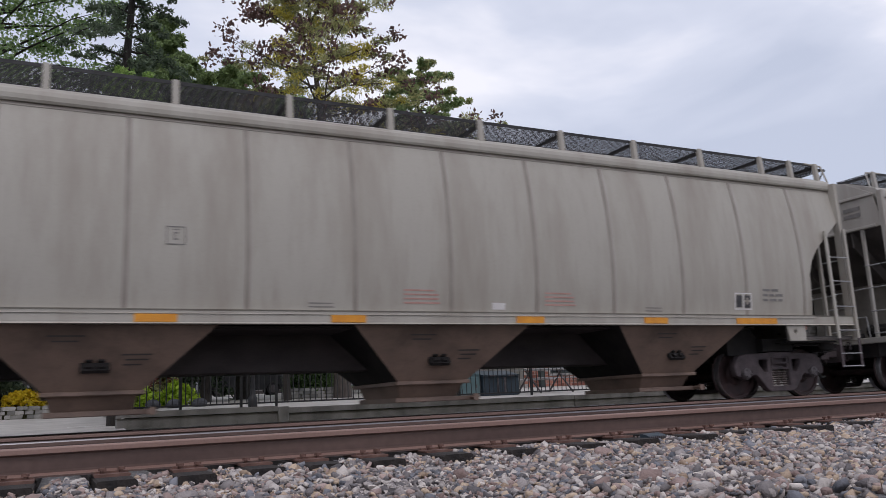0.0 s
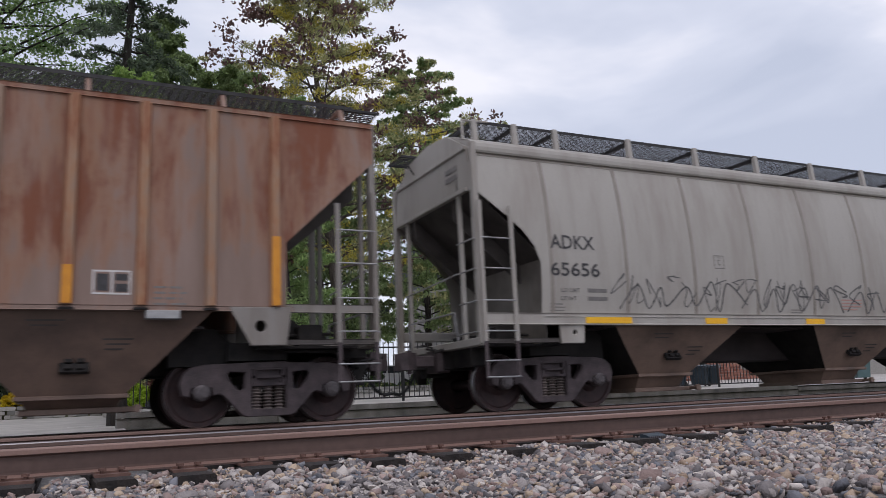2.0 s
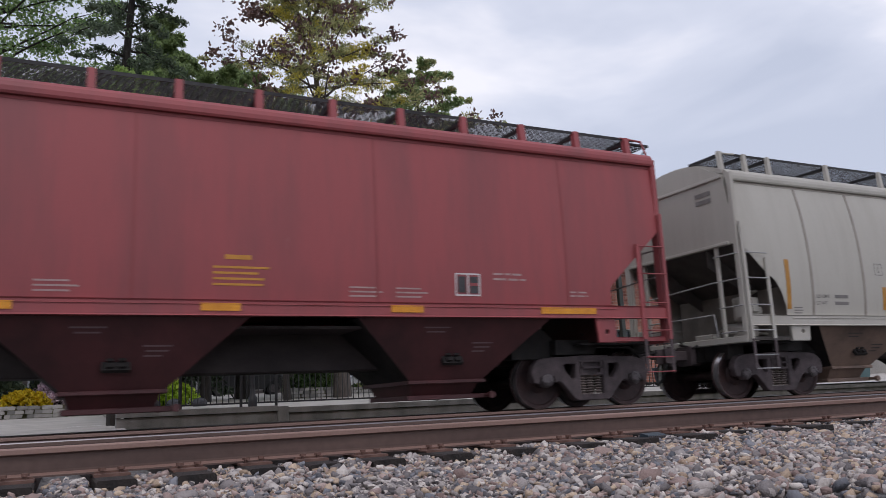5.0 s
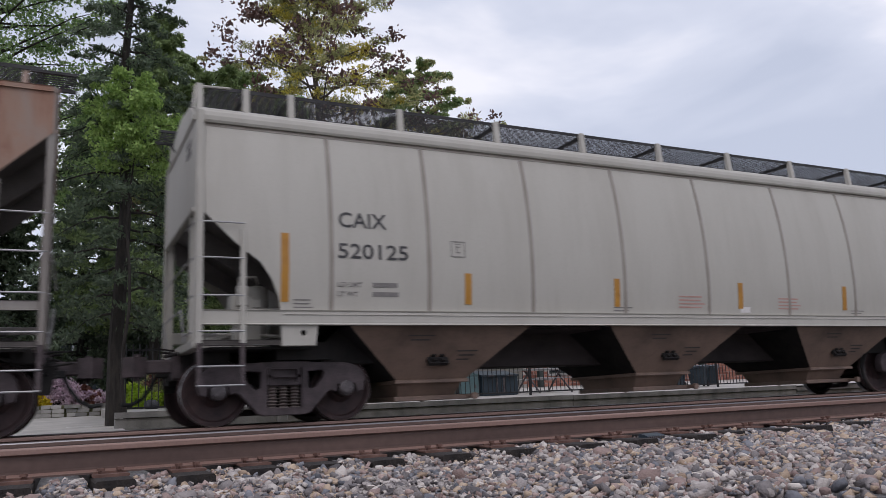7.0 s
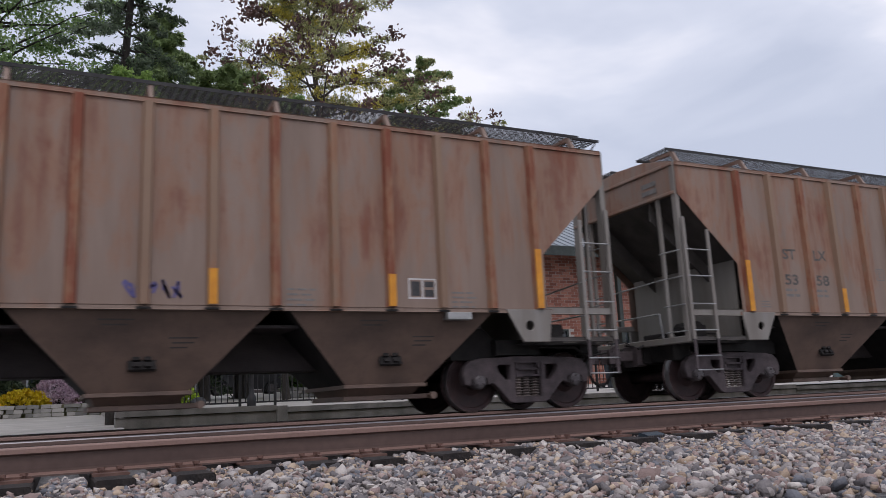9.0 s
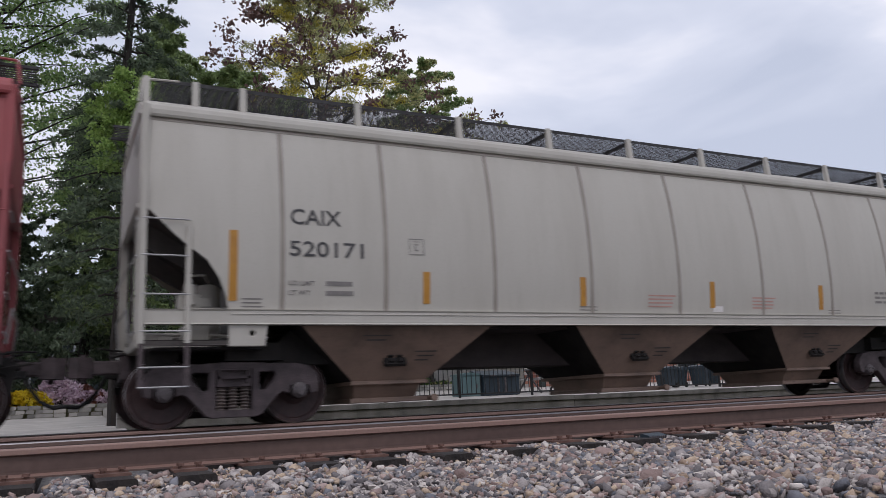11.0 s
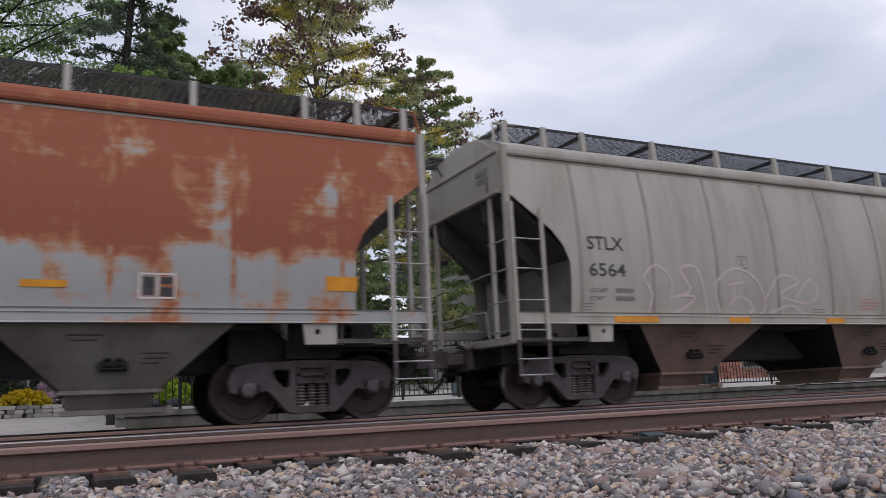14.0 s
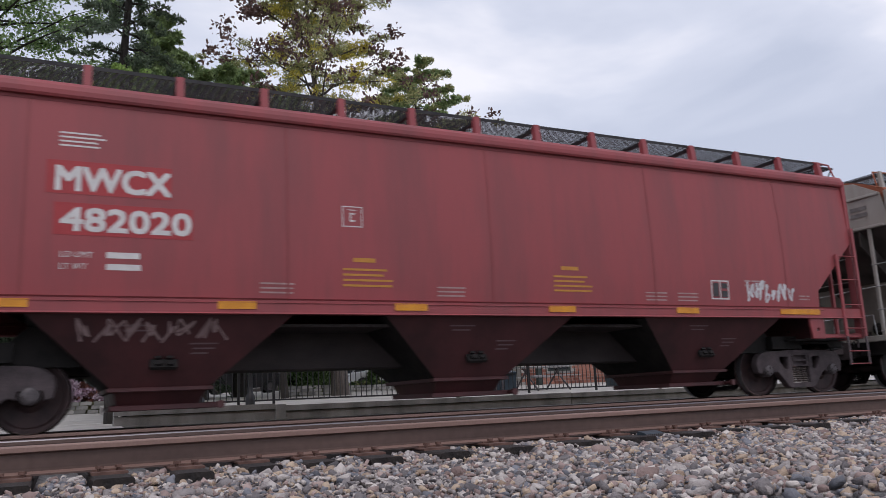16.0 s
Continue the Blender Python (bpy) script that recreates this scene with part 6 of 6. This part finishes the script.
def tree_line():
    """Far woods that close the horizon."""
    cs, rs = [], []
    for i in range(420):
        a = 2 * math.pi * i / 420
        d = RNG.uniform(150, 190)
        for k in range(3):
            cs.append((d * math.cos(a), d * math.sin(a), 1.0 + RNG.uniform(0, 5)))
            rs.append(RNG.uniform(2.2, 4.0))
    thing("far_woods", "far line of dark green trees on the horizon", "woods", kind="stuff", me=leaf_mesh("far_woods", cs, rs, 26, 1.6, [SHRUB], 0, 1.0))


tree_line()

# ---- the train ----
ends = []  # (car, place of its middle at the clip's start)


def put(car, right, left):
    ends.append((car, (right + left) / 2))


def d_(L, d):
    return -L / 2 + d


def sill_marks(car, L, zc, mat, spans, h=.10):
    for a, b in spans:
        sill_tape(car, d_(L, a), d_(L, b), zc - h / 2, zc + h / 2, mat)


GREY_SPANS = [(.83, 1.3), (1.87, 2.79), (4.4, 4.9), (6.9, 7.4), (9.75, 10.25), (12.22, 12.72), (14.30, 15.30)]


def grey_extras(car, style, L, seed, red=False):
    load_stencil(car, style, d_(L, 1.45 if style == "grey" else 1.86), 1.82, INK_SOFT, .13, .065)
    small_frame(car, style, d_(L, 4.75 if style == "grey" else 3.63), 2.30, .24, INK_SOFT)
    for x in (6.6, 12.4):
        stencil_rows(car, style, d_(L, x), 1.58, .40, 2, INK_SOFT, .05, .016, seed + 1, False)
    for x in (8.0, 10.4):
        stencil_rows(car, style, d_(L, x), 1.78, .60, 4, INK_RED, .06, .024, seed + 2, False)
    part("label_plate", strip_on_side(style, d_(L, 9.45), d_(L, 9.68), 1.53, 1.63, .006, -1, WHITE_INK, 1, "label_plate"), car)
    stencil_rows(car, style, d_(L, L - 2.4), 1.92, .55, 3, INK_SOFT, .09, .045, seed + 3)
    stencil_rows(car, style, d_(L, 1.25), 1.62, .28, 3, INK_SOFT, .05, .018, seed + 4, False)


def grey_car(right, left, paint, name, number, label, tape_mat, seed):
    L = right - left
    wide = .74 if len(number) < 5 else .95
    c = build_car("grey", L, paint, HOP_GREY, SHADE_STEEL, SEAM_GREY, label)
    mark(c, "grey", name, d_(L, 1.44 if wide < .9 else 1.30), 2.52, .23, INK, .74 if wide < .9 else .86)
    mark(c, "grey", number, d_(L, 1.44 if wide < .9 else 1.26), 2.08, .22, INK, wide)
    sill_marks(c, L, 1.37, tape_mat, [(a if a < 9 else a - 17.45 + L, b if b < 9 else b - 17.45 + L) for a, b in GREY_SPANS[0 if number == "6294" else 1:]])
    grey_extras(c, "grey", L, seed)
    plate_frame(c, "grey", d_(L, L - 3.1), 1.58, .42, .30, WHITE_INK, seed)
    put(c, right, left)
    return c, L


def caix_car(right, left, number, label, seed):
    L = right - left
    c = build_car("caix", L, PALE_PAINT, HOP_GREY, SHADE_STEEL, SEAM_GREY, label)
    if number:
        mark(c, "caix", "CAIX", d_(L, 1.88), 2.66, .225, INK, .72)
        mark(c, "caix", number, d_(L, 1.86), 2.22, .215, INK, 1.06)
    for k, x in enumerate([1.13 + (L - 2.33) * i / 5 for i in range(6)]):
        tape(c, "caix", d_(L, x - .055), d_(L, x + .055), 1.60, 2.53 if k in (0, 5) else 2.06, AMBER)
    grey_extras(c, "caix", L, seed)
    put(c, right, left)
    return c, L


RED_SPANS = [(1.25, 1.68), (1.72, 2.1), (4.25, 4.74), (6.7, 7.2), (9.3, 9.8), (11.9, 12.4), (14.4, 15.45)]


def red_car(right, left, name, number, label, seed, patch=False):
    L = right - left
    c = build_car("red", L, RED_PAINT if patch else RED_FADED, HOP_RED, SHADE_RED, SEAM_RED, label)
    if patch:
        for x0, x1, z0, z1 in ((2.22, 3.66, 2.85, 3.27), (2.32, 3.93, 2.34, 2.74)):
            part("paint_patch", strip_on_side("red", d_(L, x0), d_(L, x1), z0, z1, .003, -1, FRESH_RED, 2, "paint_patch"), c, "fresh red patch behind the lettering")
    mark(c, "red", name, d_(L, 2.30 if patch else 2.52), 2.90 if patch else 2.84, .31 if patch else .32, WHITE_INK, 1.32 if patch else 1.16, .013)
    mark(c, "red", number, d_(L, 2.40 if patch else 2.60), 2.40 if patch else 2.32, .29 if patch else .31, WHITE_INK, 1.5 if patch else 1.05, .012)
    stencil_rows(c, "red", d_(L, 2.35), 3.62, .55, 4, WHITE_INK, .055, .022, seed, False)
    load_stencil(c, "red", d_(L, 2.40), 2.07, WHITE_INK)
    small_frame(c, "red", d_(L, 5.95), 2.64, .30, WHITE_INK)
    for x in (6.1, 9.6):
        stencil_rows(c, "red", d_(L, x), 2.14, .38, 1, YELLOW_INK, .08, .06, seed + 2, False)
        stencil_rows(c, "red", d_(L, x - .15), 2.02, .75, 4, YELLOW_INK, .075, .03, seed + 3, False)
    for x in (4.8, 7.4, 11.3, 12.0):
        stencil_rows(c, "red", d_(L, x), 1.80, .50, 3, WHITE_SOFT, .06, .022, seed + 4, False)
    plate_frame(c, "red", d_(L, 12.78 if patch else 12.95), 1.72, .42, .34, WHITE_INK, seed)
    stencil_rows(c, "red", d_(L, 13.6), 2.05, .7, 2, WHITE_SOFT, .08, .03, seed + 6)
    stencil_rows(c, "red", d_(L, 15.0), 1.80, .35, 2, WHITE_SOFT, .06, .025, seed + 7)
    sill_marks(c, L, 1.51, ORANGE, RED_SPANS)
    put(c, right, left)
    return c, L


def rib_car(right, left, paint, bars, label, halves, seed):
    L = right - left
    c = build_car("rib", L, paint, HOP_RIB, SHADE_STEEL, bars, label)
    if halves:
        for text, x, z in ((halves[0], 2.46, 2.55), (halves[1], 3.30, 2.55), (halves[2], 2.44, 2.06), (halves[3], 3.30, 2.06)):
            mark(c, "rib", text, d_(L, x), z, .20, INK_FADED, .36, .006)
    step = (L - 2 * 1.44) / 18
    for k in (0, 3, 6, 9, 12, 15, 18):
        x = d_(L, 1.44 + step * k)
        s = Shape().box(x - .056, x + .056, -1.648, -1.6355, 1.54, 2.47 if k in (0, 18) else 2.0)
        part("reflector_tape", s.mesh("reflector_tape", ORANGE), c)
    stencil_rows(c, "rib", d_(L, 2.45), 1.93, .35, 2, INK_SOFT, .10, .05, seed)
    stencil_rows(c, "rib", d_(L, 3.28), 1.93, .38, 2, INK_SOFT, .10, .05, seed + 1)
    stencil_rows(c, "rib", d_(L, 1.75), 1.72, .28, 3, INK_SOFT, .05, .018, seed + 2, False)
    x = d_(L, 1.44 + step * 15 + .10)
    plate_frame(c, "rib", x + .18, 1.66, .44, .30, WHITE_INK, seed)
    small_frame(c, "rib", d_(L, 1.44 + step * 4 + .3), 2.2, .24, INK_SOFT)
    for k in (8, 13, 16):
        stencil_rows(c, "rib", d_(L, 1.44 + step * k + .15), 1.75, .45, 4, INK_SOFT, .07, .026, seed + k)
    part("bracket_box", Shape().bar(d_(L, L - 3.05), d_(L, L - 2.65), -1.60, -1.45, 1.36, 1.47, .01).mesh("bracket_box", GALVANISED), c)
    put(c, right, left)
    return c, L


grey_car(32.88, 15.38, GREY_PAINT, "MCEX", "350467", "grey curved-side covered hopper car ahead in the train", ORANGE, 1)
grey_car(13.93, -3.60, TAN_PAINT, "STLX", "6294", "warm grey curved-side covered hopper car with dull orange tape", ORANGE, 11)
c, L = grey_car(-5.04, -22.53, GREY_PAINT, "ADKX", "65656", "grey curved-side covered hopper car with scrawled black graffiti and yellow tape", YELLOW_TAPE, 21)
scrawl(c, "grey", d_(L, 2.4), d_(L, 7.0), 1.52, 2.15, SPRAY_BLACK, 12, 5, .020)
scrawl(c, "grey", d_(L, 6.2), d_(L, 14.2), 1.55, 2.10, SPRAY_BLACK, 16, 6, .030)
rnd = random.Random(17)
for a in (2.6, 5.3, 8.2, 11.0):
    keys = [(a + .28 * i + rnd.uniform(-.12, .12), 1.80 + (.24 if i % 2 else -.24) * rnd.uniform(.5, 1.1)) for i in range(11)]
    part("spray_line", on_side(stroke(curve_points(keys), .030, SPRAY_BLACK), "grey", d_(L, 0), 0, .005), c)
rib_car(-24.19, -42.13, RIB_PAINT, RIB_BAR, "rusted grey-brown ribbed covered hopper car with orange tape", ("ST", "LX", "53", "29"), 31)
c, L = caix_car(-43.65, -59.65, "", "pale grey curved-side covered hopper car with teal graffiti", 41)
for keys in ([(7.2, 1.5), (7.35, 1.95), (7.9, 2.0), (8.0, 1.6)], [(7.95, 1.55), (8.3, 1.9), (8.5, 1.95), (8.3, 1.6), (8.7, 1.8)], [(8.9, 1.6), (9.1, 1.9), (9.3, 1.6), (9.5, 1.85), (9.4, 1.65)]):
    part("spray_line", on_side(stroke(curve_points(keys), .03, SPRAY_TEAL), "caix", d_(L, 0), 0, .005), c)
keys = [(10.2 + .45 * i, 1.75 + .12 * (-1) ** i) for i in range(13)]
part("spray_line", on_side(stroke(curve_points(keys), .022, SPRAY_PINK), "caix", d_(L, 0), 0, .005), c)
red_car(-61.50, -78.46, "STLX", "2140", "oxide red smooth-sided covered hopper car with white lettering", 51)
caix_car(-79.98, -96.18, "520125", "pale grey curved-side covered hopper car with upright amber tape", 61)
c, L = rib_car(-97.91, -115.91, RIB_DULL, RIB_BAR_DULL, "dull brown-grey ribbed covered hopper car with faded pink graffiti", ("ST", "LX", "53", "58"), 71)
scrawl(c, "rib", d_(L, 6.6), d_(L, 8.7), 1.58, 1.95, surface("faded_magenta_spray", (.24, .09, .10), (.30, .13, .13), 8, .7), 6, 8, .05)
c, L = rib_car(-117.56, -135.32, RIB_DULL, RIB_BAR_DULL, "dull grey-brown ribbed covered hopper car with a dark spray tag", None, 81)
scrawl(c, "rib", d_(L, 10.3), d_(L, 11.0), 1.60, 1.85, SPRAY_BLUE, 5, 9, .04)
caix_car(-136.83, -153.01, "520171", "pale grey curved-side covered hopper car with upright amber tape", 91)
c, L = red_car(-154.51, -171.19, "STLX", "2076", "oxide red covered hopper car with a large white graffiti piece", 101)
# graffiti: five block shapes with white outlines over a grey fill
for i, (w, pts) in enumerate((
        (.62, [(0, 0), (.02, .60), (.40, .60), (.56, .42), (.34, .28), (.58, 0)]), (.66, [(0, 0), (.20, .55), (.34, .60), (.62, .02), (.42, .04), (.30, .22), (.16, .02)]),
        (.72, [(0, 0), (.04, .60), (.42, .56), (.56, .40), (.40, .26), (.70, 0), (.46, .0)]), (.68, [(0, 0), (.06, .56), (.36, .54), (.60, .34), (.52, .06), (.34, 0)]),
        (.70, [(0, .10), (.22, .42), (.38, .56), (.62, .26), (.56, .06), (.30, .0)]))):
    x = d_(L, 6.42) + .69 * i
    me = bpy.data.meshes.new("graffiti_fill")
    pts = [(a * 1.16, b) for a, b in pts]
    me.from_pydata([(a, b, 0) for a, b in pts], [], [tuple(range(len(pts)))])
    me.materials.append(SPRAY_GREY)
    for v in me.vertices:
        v.co = (x + v.co.x, -1.640, 1.42 + v.co.y)
    part("graffiti_fill", me, c, "grey graffiti fill")
    me = stroke([p for p in pts] + [pts[0]], .055, SPRAY_WHITE)
    for v in me.vertices:
        v.co = (x + v.co.x, -1.643, 1.42 + v.co.y)
    part("spray_line", me, c, "white graffiti outline")
scrawl(c, "red", d_(L, 11.0), d_(L, 15.2), 1.62, 1.66, SPRAY_BLUE, 6, 14, .04)
part("paint_patch", strip_on_side("red", d_(L, 11.2), d_(L, 14.6), 2.75, 3.15, .003, -1, surface("painted_over_red", (.20, .062, .064), (.33, .15, .15), 4, .6, stretch=(.5, 1, 7)), 3, "paint_patch"), c, "dull grey-red painted-over patch")
rnd = random.Random(23)
for i in range(6):
    a = 11.25 + rnd.random() * 2.8
    z = 2.78 + rnd.random() * .36
    part("scuff", strip_on_side("red", d_(L, a), d_(L, a + rnd.uniform(.15, .75)), z, z + rnd.uniform(.008, .028), .005, -1, WHITE_SOFT, 1, "scuff"), c, "pale scraped streak")
c, L = grey_car(-172.64, -190.03, TAN_PAINT, "STLX", "6564", "warm grey curved-side covered hopper car with pale pink graffiti", ORANGE, 111)
for keys in ([(2.75, 1.42), (2.85, 1.8), (2.7, 2.1), (3.0, 2.3), (3.3, 2.0), (3.25, 1.7)], [(3.3, 1.75), (3.7, 1.9), (3.5, 2.25), (3.9, 2.25), (4.1, 1.5)], [(3.4, 1.5), (3.8, 1.75), (3.5, 1.8)],
             [(4.4, 1.45), (4.3, 2.0), (4.8, 2.3), (5.3, 2.1), (5.5, 1.6), (5.2, 1.42)], [(4.6, 2.0), (5.0, 2.05)], [(4.75, 2.05), (4.7, 1.6)], [(4.6, 1.65), (4.9, 1.8), (5.2, 1.6), (5.1, 1.5)],
             [(5.5, 1.75), (5.9, 2.2), (6.4, 2.1), (5.9, 1.85), (6.6, 1.7), (6.9, 1.9), (6.7, 2.15), (6.3, 1.8)], [(5.6, 1.5), (6.2, 1.65), (6.6, 1.4)]):
    part("spray_line", on_side(stroke(curve_points(keys), .05, SPRAY_PINK), "grey", d_(L, -.12), 0, .005), c)
L = 17.43
c = build_car("grey", L, PATCHY, HOP_PALE, SHADE_STEEL, PATCHY, "heavily rusted orange-brown and grey covered hopper car")
mark(c, "grey", "STLX", d_(L, 1.78), 2.40, .21, INK_SOFT, .72)
mark(c, "grey", "6149", d_(L, 1.78), 1.97, .20, INK_SOFT, .72)
for a, b, z in ((1.30, 1.77, 1.74), (4.4, 4.83, 1.76), (7.9, 8.4, 1.72), (12.2, 12.7, 1.72), (15.9, 16.35, 1.74)):
    tape(c, "grey", d_(L, a), d_(L, b), z, z + (.20 if a in (1.30, 15.9) else .085), ORANGE)
plate_frame(c, "grey", d_(L, 13.5), 1.60, .44, .32, WHITE_INK, 3)
stencil_rows(c, "grey", d_(L, 1.35), 1.64, .28, 4, INK, .045, .016, 4, False)
small_frame(c, "grey", d_(L, 4.45), 2.25, .24, INK_SOFT)
scrawl(c, "grey", d_(L, 3.1), d_(L, 3.8), 1.75, 1.9, SPRAY_BLACK, 4, 12, .018)
put(c, -191.47, -208.90)
c, L = red_car(-210.34, -227.03, "MWCX", "482020", "oxide red covered hopper car with fresh patches behind white lettering", 131, True)
scrawl(c, "red", d_(L, 13.55), d_(L, 14.9), 1.68, 2.05, SPRAY_WHITE, 10, 15, .05)
# chalky tag on the first outlet bay: plain strokes
rnd = random.Random(41)
for i in range(9):
    x0 = 2.60 + .20 * i
    keys = [(x0 + rnd.uniform(-.02, .24), 1.05 + .31 * (rnd.random() * .5 + (.5 if k % 2 else 0))) for k in range(5)]
    me = stroke(curve_points(keys, 6), .030, WHITE_SOFT)
    for v in me.vertices:
        v.co = (d_(L, 0) + v.co.x, -1.48 + (1.40 - v.co.y) * .622 - .012, v.co.y)
    part("spray_line", me, c, "chalky pink-white spray strokes")

# how far the train has rolled, in metres, at each time
V = 14.07
LAG = {0.0: 0.05, 0.5: 0.0, 1.0: -0.17, 1.5: -0.14, 2.0: 0.09, 2.5: -0.42, 3.0: -0.48, 3.5: -0.77, 4.0: -0.32, 6.5: -0.25, 7.0: -0.7, 7.5: -0.31, 8.0: -0.29, 8.5: -0.29, 9.0: -0.87, 11.5: -0.65, 12.0: -0.61, 12.5: -0.68, 13.0: -0.63, 13.5: -0.65, 14.0: -0.68, 14.5: -0.09, 15.0: -0.54, 15.5: -0.55, 16.0: -0.46}
ROLLED = [(t, V * t + LAG[t]) for t in sorted(LAG)]


def rolled(t):
    i = max(k for k in range(len(ROLLED) - 1) if ROLLED[k][0] <= t)
    (ta, a), (tb, b) = ROLLED[i], ROLLED[i + 1]
    return a + (b - a) * (t - ta) / (tb - ta)


def motions():
    for c, s0 in ends:
        walk(c, [(t, pose(s0 + d, 0, 0)) for t, d in ROLLED])
    # wheels roll without slipping
    turn = [(i / FPS, math.degrees(rolled(i / FPS) / .4575)) for i in range(0, 481)]
    for w, dx in WHEELS:
        walk(w, [(t, pose(dx, 0, .4575, 0, a % 360, 0)) for t, a in turn])


motions()
